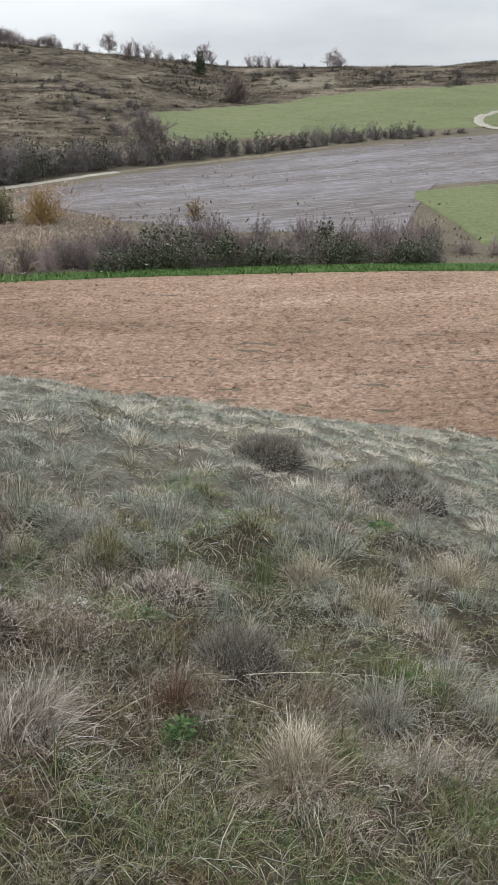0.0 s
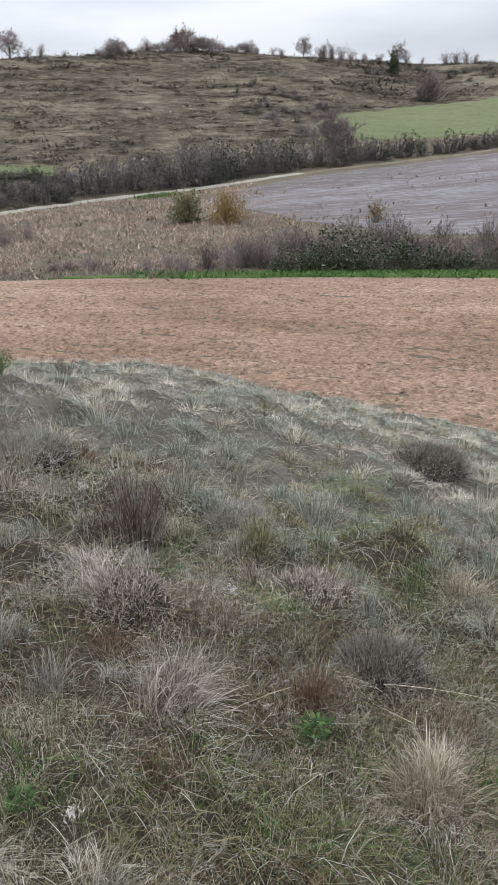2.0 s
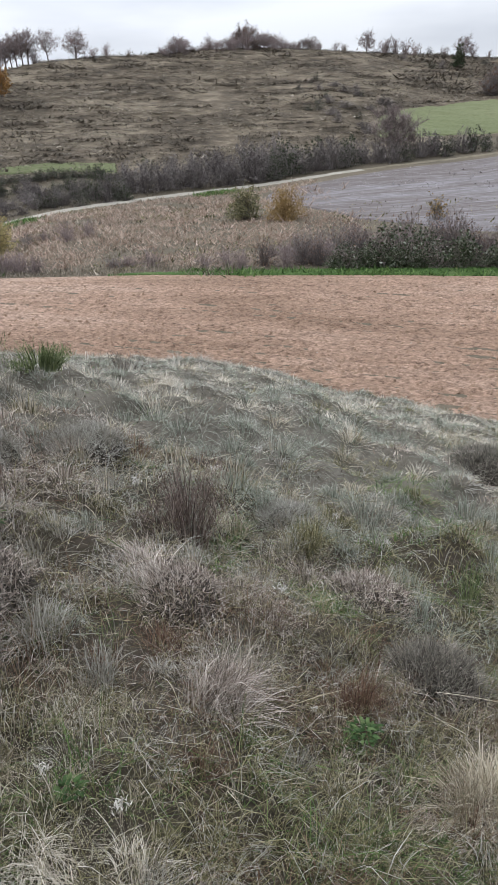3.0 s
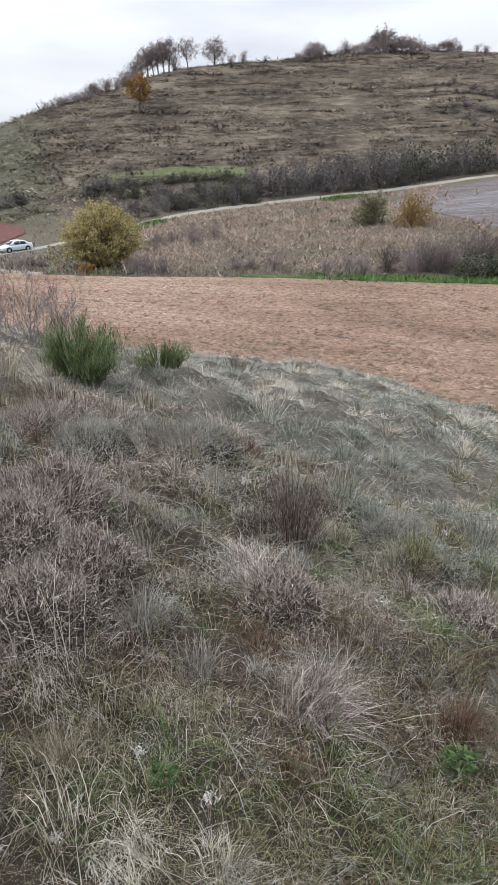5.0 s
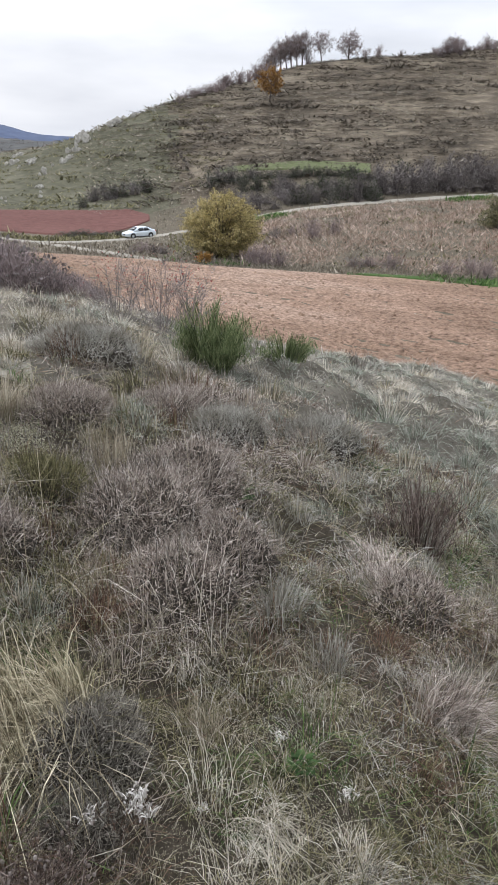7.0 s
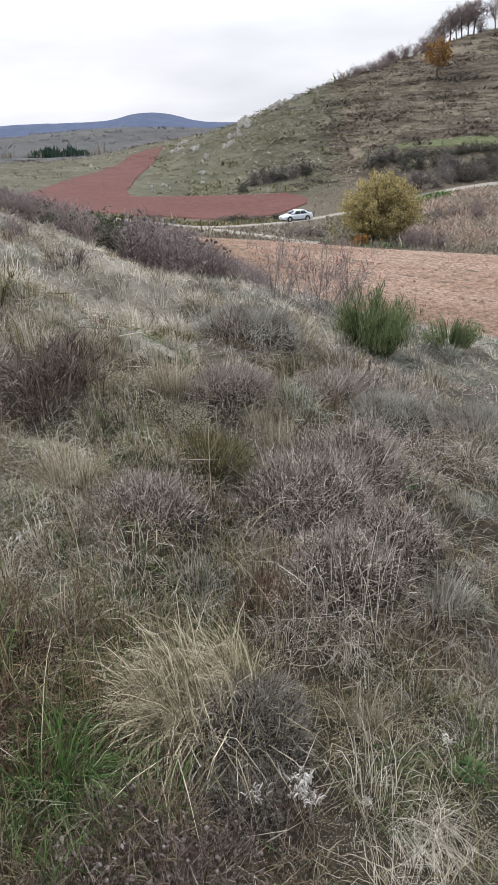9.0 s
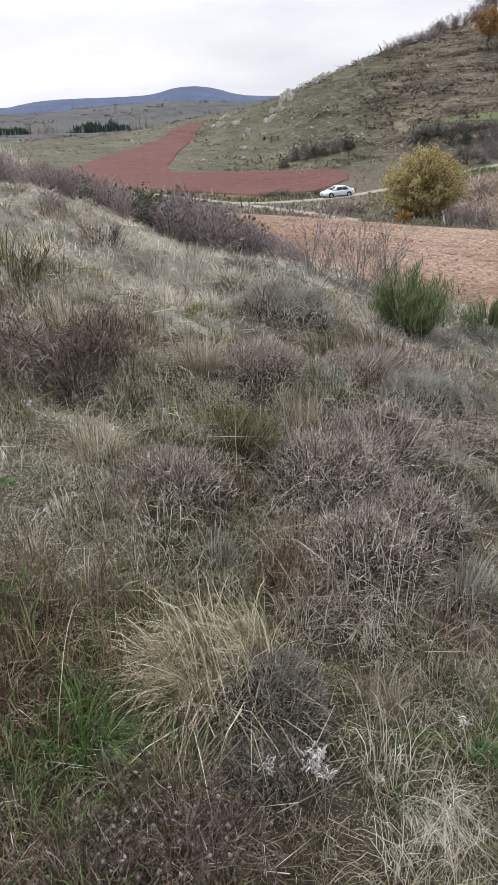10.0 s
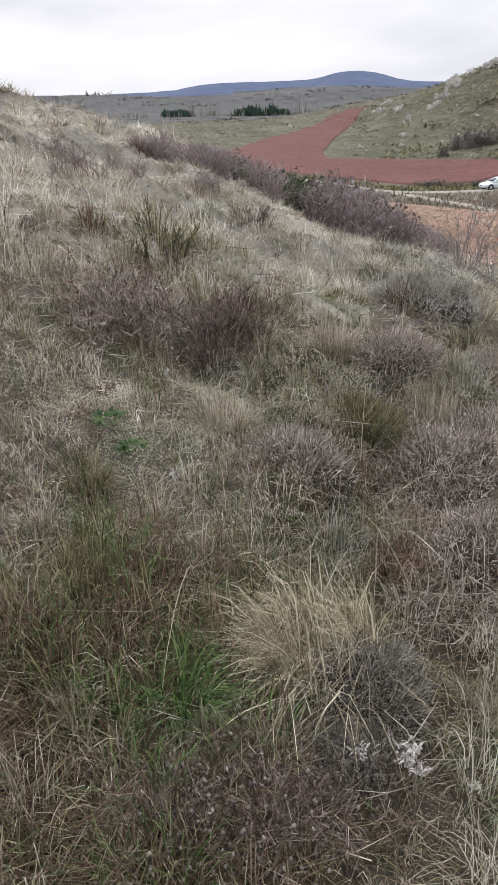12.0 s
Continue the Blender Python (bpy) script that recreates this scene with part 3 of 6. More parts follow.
# ---- plant builders ----
class Pile:
    """Gathers loose strips, triangles and leaves into one mesh."""

    def __init__(self):
        self.v, self.f, self.n = [], {3: [], 4: []}, 0

    def add(self, verts, *faces):
        for f in faces:
            self.f[f.shape[1]].append(f + self.n)
        self.v.append(verts)
        self.n += len(verts)

    def build(self, name, mat, parent=None):
        faces = [np.concatenate(self.f[k]) for k in (3, 4) if self.f[k]]
        return mesh_object(name, np.concatenate(self.v), faces, mat, parent, smooth=False)

    def arcs(self, P, ang, reach, rise, droop, width, seg=2, twist=0.7, bend=1.5, r=rng):
        """Blades or twigs: strips that leave P, lean out along ang and droop at the tip."""
        n = len(P)
        ang, reach, rise, droop, width = (np.broadcast_to(np.asarray(q, float), (n,)) for q in (ang, reach, rise, droop, width))
        dx, dy = np.cos(ang), np.sin(ang)
        wa = ang + np.pi / 2 + r.uniform(-twist, twist, n)
        wx, wy = np.cos(wa) * width / 2, np.sin(wa) * width / 2
        rows = []
        for k in range(seg + 1):
            s = k / seg
            h = reach * s**bend
            c = np.stack([P[:, 0] + dx * h, P[:, 1] + dy * h, P[:, 2] + rise * (1.6 * s - 0.6 * s * s) - droop * s**3], 1)
            if k < seg:
                t = 1 - 0.55 * s
                o = np.stack([wx * t, wy * t, 0 * wx], 1)
                rows += [c - o, c + o]
            else:
                rows.append(c)
        m = 2 * seg + 1
        V = np.stack(rows, 1).reshape(-1, 3)
        b = (np.arange(n) * m)[:, None]
        quads = [b + np.array([[2 * k, 2 * k + 1, 2 * k + 3, 2 * k + 2]]) for k in range(seg - 1)]
        tri = b + np.array([[m - 3, m - 2, m - 1]])
        self.add(V, *([np.concatenate(quads)] if quads else []), tri)

    def twigs(self, A, B, width, r=rng):
        """Thin straight triangles from A to B."""
        d = B - A
        q = np.cross(d, r.normal(size=d.shape))
        q *= (np.asarray(width).reshape(-1, 1) if np.ndim(width) else width) / 2 / (np.linalg.norm(q, axis=1, keepdims=True) + 1e-9)
        n = len(A)
        V = np.stack([A - q, A + q, B], 1).reshape(-1, 3)
        self.add(V, np.arange(3 * n).reshape(n, 3))

    def leaves(self, C, size, r=rng, long=1.6):
        n = len(C)
        u = r.normal(size=(n, 3))
        u /= np.linalg.norm(u, axis=1, keepdims=True)
        w = np.cross(u, r.normal(size=(n, 3)))
        w /= np.linalg.norm(w, axis=1, keepdims=True)
        s = (size * r.uniform(0.6, 1.3, n))[:, None] / 2
        V = np.stack([C - u * s * long, C + w * s, C + u * s * long, C - w * s], 1).reshape(-1, 3)
        self.add(V, np.arange(4 * n).reshape(n, 4))

    def tube(self, path, radii, sides=6):
        path = np.array(path, float)
        n = len(path)
        rows = []
        for k in range(n):
            d = path[min(k + 1, n - 1)] - path[max(k - 1, 0)]
            d /= np.linalg.norm(d) + 1e-9
            u = np.cross(d, (0.3, 0.9, 0.1))
            u /= np.linalg.norm(u) + 1e-9
            w = np.cross(d, u)
            t = np.arange(sides) / sides * 2 * np.pi
            rows.append(path[k] + radii[k] * (np.cos(t)[:, None] * u + np.sin(t)[:, None] * w))
        V = np.concatenate(rows)
        f = [[k * sides + i, k * sides + (i + 1) % sides, (k + 1) * sides + (i + 1) % sides, (k + 1) * sides + i] for k in range(n - 1) for i in range(sides)]
        self.add(V, np.array(f))


def root(name, x, y, z, label, category, group=""):
    ob = new(name)
    ob.location = (x, y, z)
    ob.empty_display_size = 0.1
    return tagged(ob, label, category, group)


def on_knoll(a, d, sink=0.02):
    x, y = place(np.array([a], float), np.array([d], float))
    return float(x[0]), float(y[0]), float(height(x, y)[0]) - sink


def on_valley(a, d, sink=0.05):
    x, y = place(np.array([a], float), np.array([d], float))
    return float(x[0]), float(y[0]), float(valley(x, y)[0]) - sink


def dome(r, n, R, H, low=0.15):
    """Points on a rounded crown."""
    t = r.uniform(0, 2 * np.pi, n)
    v = r.uniform(low, 1, n)
    rad = R * np.sqrt(np.maximum(1 - v**2.2, 0.0)) * r.uniform(0.75, 1.08, n)
    return np.stack([rad * np.cos(t), rad * np.sin(t), H * v * r.uniform(0.82, 1.1, n)], 1)


def shrub_parts(owner, seed, R, H, stems, twigs, wood, leaf=None, stem_w=0.02, twig_w=0.008, twig_l=0.2, leaves=0, leaf_s=0.03, lump=0.35, leaf_l=1.6, low=0.15, up=0.45, ball=False):
    """Stems that fan out to a lumpy crown (a whole ball where the crown hangs to the ground), twigs along them, and leaves on the twigs."""
    r = np.random.default_rng(seed)
    T = dome(r, stems, R, H, low)
    if ball:
        c, t = r.uniform(-0.92, 1, stems), r.uniform(0, 2 * np.pi, stems)
        rad = R * np.sqrt(1 - c * c) * r.uniform(0.72, 1.04, stems)
        T = np.stack([rad * np.cos(t), rad * np.sin(t), H * (0.5 + 0.48 * c) * r.uniform(0.94, 1.03, stems)], 1)
    lum = 1 + lump * (vnoise(T[:, 0] / R * 2 + seed, T[:, 1] / R * 2 + T[:, 2] / H * 2, seed) - 0.5) * 1.6
    T *= lum[:, None]
    B = np.stack([r.normal(0, 0.13 * R, stems), r.normal(0, 0.13 * R, stems), np.zeros(stems)], 1)
    p = Pile()
    ang = np.arctan2(T[:, 1] - B[:, 1], T[:, 0] - B[:, 0])
    reach = np.hypot(T[:, 0] - B[:, 0], T[:, 1] - B[:, 1])
    p.arcs(B, ang, reach, T[:, 2] * 1.0, 0.0, stem_w, 2, 1.5, 1.3, r)
    k = r.integers(0, stems, stems * twigs)
    s = r.uniform(0.3, 1.0, len(k))[:, None]
    h = s**1.3
    A = B[k] + (T[k] - B[k]) * np.concatenate([h, h, 1.6 * s - 0.6 * s * s], 1)
    out = A / np.array([R, R, H])
    out /= np.linalg.norm(out, axis=1, keepdims=True) + 1e-6
    D = out * 0.7 + r.normal(0, 0.55, A.shape) + np.array([0, 0, up])
    D /= np.linalg.norm(D, axis=1, keepdims=True)
    E = A + D * (twig_l * r.uniform(0.5, 1.3, len(k)))[:, None]
    p.twigs(A, E, twig_w, r)
    p.build("branchwork", wood, owner)
    if leaf and leaves:
        q = Pile()
        j = r.integers(0, len(k), leaves)
        C = A[j] + (E[j] - A[j]) * r.uniform(0.2, 1.1, (leaves, 1)) + r.normal(0, twig_l * 0.12, (leaves, 3))
        q.leaves(C, leaf_s, r, leaf_l)
        q.build("foliage", leaf, owner)


def tree_parts(owner, seed, H, R, wood, twig, leaf=None, leaves=0, leaf_s=0.2, limbs=9, twigs=900, bole=0.25, twig_w=0.05, trunk_r=0.16, droop=-0.45):
    """A tapered, slightly bent trunk, limbs that fork, a crown of twigs, and leaves if it has them."""
    r = np.random.default_rng(seed)
    t = Pile()
    top = np.array([r.normal(0, 0.04 * H), r.normal(0, 0.04 * H), H * 0.72])
    mid = top * 0.45 + np.array([r.normal(0, 0.02 * H), r.normal(0, 0.02 * H), 0])
    t.tube([(0, 0, -0.2), mid * 0.5, mid, top], [trunk_r * 1.25, trunk_r, trunk_r * 0.75, trunk_r * 0.2], 8)
    t.build("trunk", M_bark, owner)
    b, tips = Pile(), []
    for i in range(limbs):
        f = bole + (0.92 - bole) * i / limbs
        o = mid * (f / 0.45) if f < 0.45 else mid + (top - mid) * ((f - 0.45) / 0.55)
        an = i * 2.4 + r.uniform(-0.4, 0.4)
        v = droop + (0.9 - droop) * i / limbs                      # ends lie on an egg-shaped crown
        c = R * math.sqrt(max(1 - v * v, 0.05)) * r.uniform(0.8, 1.1)
        e = np.array([math.cos(an) * c, math.sin(an) * c, H * (0.55 + 0.42 * v) * r.uniform(0.93, 1.05)])
        e[2] = max(e[2], o[2] + 0.05 * H)
        m = (o + e) / 2 + np.array([0, 0, 0.03 * H])
        b.tube([o, m, e], [trunk_r * 0.42, trunk_r * 0.28, trunk_r * 0.08], 5)
        for w in (0.4, 0.65, 0.9):
            q = o + (e - o) * w
            for _ in range(3):
                g = q + r.normal(0, 0.24 * R, 3) + np.array([0, 0, 0.05 * H])
                b.tube([q, g], [trunk_r * 0.15, trunk_r * 0.05], 4)
                tips.append((q, g))
    b.build("branchwork", wood, owner)
    k = r.integers(0, len(tips), twigs)
    Q, G = np.array([x for x, _ in tips])[k], np.array([x for _, x in tips])[k]
    A = Q + (G - Q) * r.uniform(0.1, 1.0, (twigs, 1))
    E = A + r.normal(0, 0.2 * R, (twigs, 3)) + np.array([0, 0, 0.05 * H])
    c = Pile()
    c.twigs(A, E, twig_w, r)
    c.build("brushwood", twig, owner)
    if leaf:
        q = Pile()
        j = r.integers(0, twigs, leaves)
        q.leaves(A[j] + (E[j] - A[j]) * r.uniform(0, 1.15, (leaves, 1)) + r.normal(0, 0.04 * R, (leaves, 3)), leaf_s, r, 1.3)
        q.build("crown", leaf, owner)


def spread(proto, spots, jitter, seed):
    """Copies of a plant at (x, y, z, scale x, scale z), each turned its own way."""
    r = random.Random(seed)
    for x, y, z, sx, sz in spots:
        m = Matrix.Translation((x, y, z)) @ Matrix.Rotation(r.uniform(0, 6.28), 4, "Z") @ Matrix.Diagonal((sx, sx * r.uniform(1 - jitter, 1 + jitter), sz, 1))
        copy_thing(proto, m)


# ---- far country ----
def far_scatter(n, a0, a1, near, far, seed):
    r = np.random.default_rng(seed)
    a = r.uniform(a0, a1, n)
    lo, hi = near(a), far(a)
    d = np.sqrt(r.uniform(lo**2, np.maximum(hi, lo + 0.1) ** 2))
    x, y = place(a, d)
    return r, a, d, x, y, valley(x, y)


def clumps(name, n, a0, a1, near, far, seed, mat, label, category, per, size, tall, width, keep=None, flat=0.8, seg=1):
    r, a, d, x, y, z = far_scatter(n, a0, a1, near, far, seed)
    if keep is not None:
        k = keep(a, d, x, y)
        x, y, z = x[k], y[k], z[k]
    m = len(x)
    s = r.lognormal(0, 0.4, m)
    i = np.repeat(np.arange(m), per)
    P = np.stack([x[i] + r.normal(0, size * 0.45, len(i)) * s[i], y[i] + r.normal(0, size * 0.45, len(i)) * s[i], z[i] - 0.05], 1)
    p = Pile()
    p.arcs(P, r.uniform(0, 2 * np.pi, len(i)), size * 0.5 * s[i] * r.uniform(0.2, 1, len(i)), tall * s[i] * r.uniform(0.5, 1.15, len(i)), tall * flat * 0.3, width * s[i], seg, 1.2, 1.5, r)
    return tagged(p.build(name, mat), label, category, kind="stuff")


bank, crest = along(BEARING, D_BANK), along(BEARING, D_CREST)


def off_crop(a, d, x, y):
    crop = (a < 9.5) & (d < along([-34, -18, -8, 2, 9, 60], [287, 272, 258, 228, 178, 178])(a)) & (d > 158)
    terrace = (a > 28) & (a < 40.5) & (d < along([28, 34, 41], [131, 126, 113])(a))
    return ~crop & ~terrace & (fbm(x / 14, y / 14, 3, 61) > -0.45)


def streak(x, y):
    """Level bands of grass and scrub along the hillside."""
    return fbm(x / 11, valley(x, y) / 0.9 + y / 30, 3, 63)


clumps("scrub_bushes", 7500, -30, 45, lambda a: bank(a) - 1, lambda a: crest(a) + 8, 1, M_scrubdark, "low dark thyme and gorse scrub dotting the hillside", "scrub", 22, 1.5, 0.34, 0.17, lambda a, d, x, y: off_crop(a, d, x, y) & (streak(x, y) < 0.15))
clumps("heather_mounds", 2600, -30, 48, lambda a: bank(a) - 1, lambda a: crest(a) + 4, 31, M_scrubdark, "low dark heather mounds on the hillside", "heather", 34, 2.3, 0.34, 0.18, lambda a, d, x, y: off_crop(a, d, x, y) & (streak(x, y) < 0.0))
clumps("heather_mounds", 1500, -30, 7, along([-30, -18, -8, 2, 7], [292, 280, 268, 240, 226]), lambda a: crest(a) + 6, 35, M_scrubdark, "dark heather moor above the green field", "heather", 26, 3.0, 0.6, 0.26, lambda a, d, x, y: ~((a > -6.6) & (a < -0.8) & (d > 262) & (d < 294)) & (fbm(x / 16, y / 16, 2, 65) > -0.25))
clumps("bent_grass", 5400, -30, 46, lambda a: bank(a) - 1, lambda a: crest(a) + 4, 32, M_scrubpale, "pale tawny grass streaks on the hillside", "grass", 20, 2.2, 0.22, 0.19, lambda a, d, x, y: off_crop(a, d, x, y) & (streak(x, y) > 0.1))
clumps("scrub_bushes", 800, 40, 57, lambda a: bank(a) + 2, lambda a: crest(a) + 8, 2, M_olive, "low olive scrub on the rocky spur", "scrub", 15, 1.3, 0.36, 0.17)
clumps("scrub_grass", 24000, -30, 50, lambda a: bank(a) - 2, lambda a: crest(a) + 10, 3, M_scrubpale, "pale dry grass tufts on the hillside", "grass", 5, 1.25, 0.24, 0.19, lambda a, d, x, y: off_crop(a, d, x, y) & (streak(x, y) > -0.12))
clumps("hillside_grass", 2500, 52, 70, lambda a: 105 + 0 * a, lambda a: 400 + 0 * a, 4, M_scrubpale, "pale dry grass on the slope behind the red field", "grass", 8, 1.2, 0.3, 0.18, lambda a, d, x, y: (d > along([52, 56, 57, 59, 61, 63, 65.5, 67, 70], [142, 260, 250, 225, 190, 174, 150, 142, 142])(a)))
clumps("far_scrub", 500, 50, 84, lambda a: 300 + 0 * a, lambda a: 700 + 0 * a, 5, M_scrubdark, "distant dark bushes on the pale slope", "scrub", 12, 2.6, 0.7, 0.4)
clumps("far_woods", 700, 48, 86, lambda a: 1280 + 0 * a, lambda a: 1720 + 0 * a, 6, M_twig, "distant leafless oak scrub on the low ridge", "woods", 10, 9, 2.5, 1.3)
clumps("poplar_rows", 260, 60, 84, lambda a: 690 + 0 * a, lambda a: 790 + 0 * a, 7, M_scrubpale, "distant rows of bare pale poplars", "trees", 6, 1.8, 5.5, 0.36, None, 0.0)


for _a0, _a1, _n in ((69.2, 71.0, 70), (62.0, 65.6, 130)):
    clumps("pine_plantation", _n, _a0, _a1, lambda q: 715 + 0 * q, lambda q: 745 + 0 * q, 21, M_pine, "distant block of dark green planted pines", "trees", 26, 3.0, 4.2, 1.8, None, 0.1)
clumps("valley_grass", 9000, -34, 62, field_edge(2.0), road_edge(-2), 8, M_olive, "rough olive grass on the valley floor", "grass", 4, 0.5, 0.22, 0.12, lambda a, d, x, y: (a < 44) & ~((a < 17) & (d > 92)) & ~((a > 12) & (a < 38) & (fbm(x / 9, y / 9, 2, 71) > -0.2)))
clumps("valley_grass", 6000, 20, 64, field_edge(0.6), road_edge(22), 9, M_scrubpale, "dry straw grass beside the farm road", "grass", 4, 0.5, 0.28, 0.12, lambda a, d, x, y: ((d - road_edge()(a) > 2.2) | (d - road_edge()(a) < np.where(a > 42, -5.0, -2.2))) & ((d < road_edge()(a) + 5) | (a < 45)))
clumps("reed_bed", 6000, 10, 38.5, field_edge(3.5), road_edge(-5), 10, M_reed, "bed of withered straw-coloured reeds", "reeds", 12, 1.2, 0.40, 0.06, lambda a, d, x, y: ((a > 13.5 + 2.5 * fbm(x / 6, y / 6, 2, 73)) | (d < 86)) & (fbm(x / 3.5, y / 3.5, 3, 79) > -0.22), 1.6)
clumps("lavender_rows", 9000, -30, 17, along([-34, -18, 2, 10, 17], [113, 107, 98, 94, 101]), along([-34, -18, 2, 10, 17], [177, 163, 133, 123, 109]), 11, M_lavtuft, "withered grey-violet tufts in rows on the stubble field", "crop", 5, 0.45, 0.15, 0.15, lambda a, d, x, y: np.mod(0.24 * x + 0.97 * y, 1.5) < 0.65)
clumps("verge_grass", 4200, -34, 44, field_edge(0.0), field_edge(2.0), 12, M_grass, "fresh green grass blades beside the ploughed field", "grass", 7, 0.5, 0.21, 0.07, lambda a, d, x, y: (a < 24) | (fbm(x / 5, y / 5, 2, 75) > 0.15))
clumps("verge_grass", 1500, 20, 56, field_edge(-0.2), field_edge(3.0), 13, M_scrubpale, "dry grass beside the ploughed field", "grass", 5, 0.3, 0.24, 0.05)


def build_clods():
    r = np.random.default_rng(14)
    for name, n, mat, lo, hi, label in (("earth_clods", 15000, M_clod, 0.03, 0.14, "loose brown clay clods on the ploughed field"), ("field_stones", 420, M_stone, 0.03, 0.08, "pale stones scattered on the ploughed field")):
        a = r.uniform(-26, 56, n)
        d = 15 * (field_edge(-0.5)(a) / 15) ** (r.uniform(0, 1, n) ** 0.8)
        x, y = place(a, d)
        z = valley(x, y) + 0.02 + furrows(x, y) - 0.02
        s = lo + (hi - lo) * r.uniform(0, 1, n) ** 2.5
        o = np.array([(1, 0, 0), (0, 1, 0), (-1, 0, 0), (0, -1, 0), (0, 0, 0.8), (0, 0, -0.6)], float)
        V = o[None] * r.uniform(0.6, 1.4, (n, 6, 1)) * s[:, None, None] + r.normal(0, 0.15, (n, 6, 3)) * s[:, None, None]
        V += np.stack([x, y, z], 1)[:, None, :]
        f = np.array([(0, 1, 4), (1, 2, 4), (2, 3, 4), (3, 0, 4), (1, 0, 5), (2, 1, 5), (3, 2, 5), (0, 3, 5)])
        F = (np.arange(n) * 6)[:, None, None] + f[None]
        ob = mesh_object(name, V.reshape(-1, 3), [F.reshape(-1, 3)], mat, smooth=False)
        tagged(ob, label, "clods" if mat is M_clod else "stones", kind="stuff")


build_clods()


# hedges
def bush(name, seed, a, d, R, H, wood, leaf, label, group="", **kw):
    x, y, z = on_valley(a, d)
    ob = root(name, x, y, z, label, "bush", group)
    shrub_parts(ob, seed, R, H, kw.pop("stems", 90), kw.pop("twigs", 9), wood, leaf, **kw)
    return ob


def hedge(protos, a0, a1, step, off, tall, spread_d, seed):
    """Fill a line with copies: off(a) gives the distance, tall(a) the height in the prototypes' own heights."""
    r = random.Random(seed)
    a, k = a0, 0
    while a < a1:
        d = off(np.array([a]))[0] + r.uniform(-spread_d, spread_d)
        x, y, z = on_valley(a, d, 0.15)
        p, h = protos[r.randrange(len(protos))]
        s = float(tall(np.array([a]))[0]) / h * r.uniform(0.62, 1.2)
        spread(p, [(x, y, z, max(s, 0.6) * r.uniform(0.85, 1.1), s)], 0.15, seed * 1000 + k)
        a += math.degrees(step * r.uniform(0.7, 1.3) / d)
        k += 1


HEDGE_ROAD = "hedge along the farm road"
HB = dict(stems=64, twigs=6, stem_w=0.10, twig_w=0.09, twig_l=0.5, low=0.05, lump=0.36, up=0.0, leaves=800, leaf_s=0.19, leaf_l=1.3)
hb = [(bush("hedge_bush", 31, 18.0, 128, 3.0, 4.8, M_twig, M_twig, "tall leafless grey-brown hedge bush beside the farm road", HEDGE_ROAD, **HB), 5.0),
      (bush("hedge_bush", 32, 16.5, 129, 2.8, 4.2, M_twig, M_darkgreen, "grey hedge bush with some dark green ivy beside the road", HEDGE_ROAD, **HB), 4.4),
      (bush("hedge_bush", 33, 20.0, 127, 2.9, 4.6, M_twig, M_twig, "brown-grey twiggy hedge bush beside the farm road", HEDGE_ROAD, **HB), 4.8)]
HT = along([-16, -12, -8, 2, 10, 18, 26, 34, 40], [1.5, 2.7, 3.5, 3.9, 4.7, 5.7, 4.4, 2.8, 2.8])
hedge(hb, -15.5, 41, 2.5, road_edge(5), HT, 1.2, 5)
hedge(hb, -12.5, 41, 2.8, road_edge(9), HT, 1.5, 6)
hedge(hb, 13, 41, 4.2, road_edge(13), lambda a: HT(a) * 0.85, 1.6, 7)

BRAMBLE = "bramble hedge beside the ploughed field"
bb = [(bush("bramble_bush", 41, 2.0, 58.6, 1.7, 2.2, M_drybroom, M_bramble, "dark green bramble bush, glints put into pale leaf colour", BRAMBLE, stems=110, twigs=8, stem_w=0.05, twig_w=0.035, twig_l=0.34, up=0.1, leaves=1500, leaf_s=0.13, leaf_l=2.0), 2.2),
      (bush("bramble_bush", 42, 5.0, 58.6, 1.9, 2.0, M_mauve, M_bramble, "bramble bush half bare, glints put into pale leaf colour", BRAMBLE, stems=120, twigs=10, stem_w=0.05, twig_w=0.035, twig_l=0.34, up=0.1, leaves=1000, leaf_s=0.12, leaf_l=2.0), 2.0)]
pb = [(bush("thicket_bush", 43, 3.0, 63.0, 2.1, 3.6, M_mauve, None, "leafless mauve-grey thicket bush behind the brambles", BRAMBLE, stems=110, twigs=18, stem_w=0.04, twig_w=0.028, twig_l=0.38, low=0.05, up=0.25), 3.6),
      (bush("thicket_bush", 44, 6.0, 63.5, 2.0, 3.3, M_twig, M_brownleaf, "leafless brownish thicket bush behind the brambles", BRAMBLE, stems=110, twigs=18, stem_w=0.04, twig_w=0.028, twig_l=0.38, low=0.05, up=0.25, leaves=220, leaf_s=0.12), 3.3)]
hedge(bb, -14.5, 12.5, 1.35, field_edge(3.1), along([-16, -13, 0, 9, 14], [1.2, 1.7, 1.6, 1.7, 1.1]), 0.5, 8)
hedge(pb + bb[1:] + pb, -14, 15, 1.35, field_edge(5.2), along([-16, 0, 10, 16], [2.0, 2.3, 2.3, 1.7]), 0.7, 9)
hedge(pb, -14.5, 17, 1.05, field_edge(7.5), along([-16, -12, 0, 10, 14, 18], [2.2, 2.9, 2.8, 2.7, 2.3, 1.7]), 1.0, 10)
hedge(pb, 13, 23.5, 1.7, field_edge(3.8), along([12, 17, 24], [2.4, 1.9, 1.2]), 0.6, 11)
hedge(pb, -30, -15, 2.6, field_edge(5.5), along([-30, -15], [1.6, 1.7]), 1.6, 12)
hedge(pb, 26.5, 30.5, 1.5, field_edge(4.2), along([26, 31], [1.6, 1.5]), 0.5, 13)
hedge(pb[:1], 35.3, 38.3, 1.1, field_edge(2.6), along([35, 39], [2.2, 2.4]), 0.5, 14)
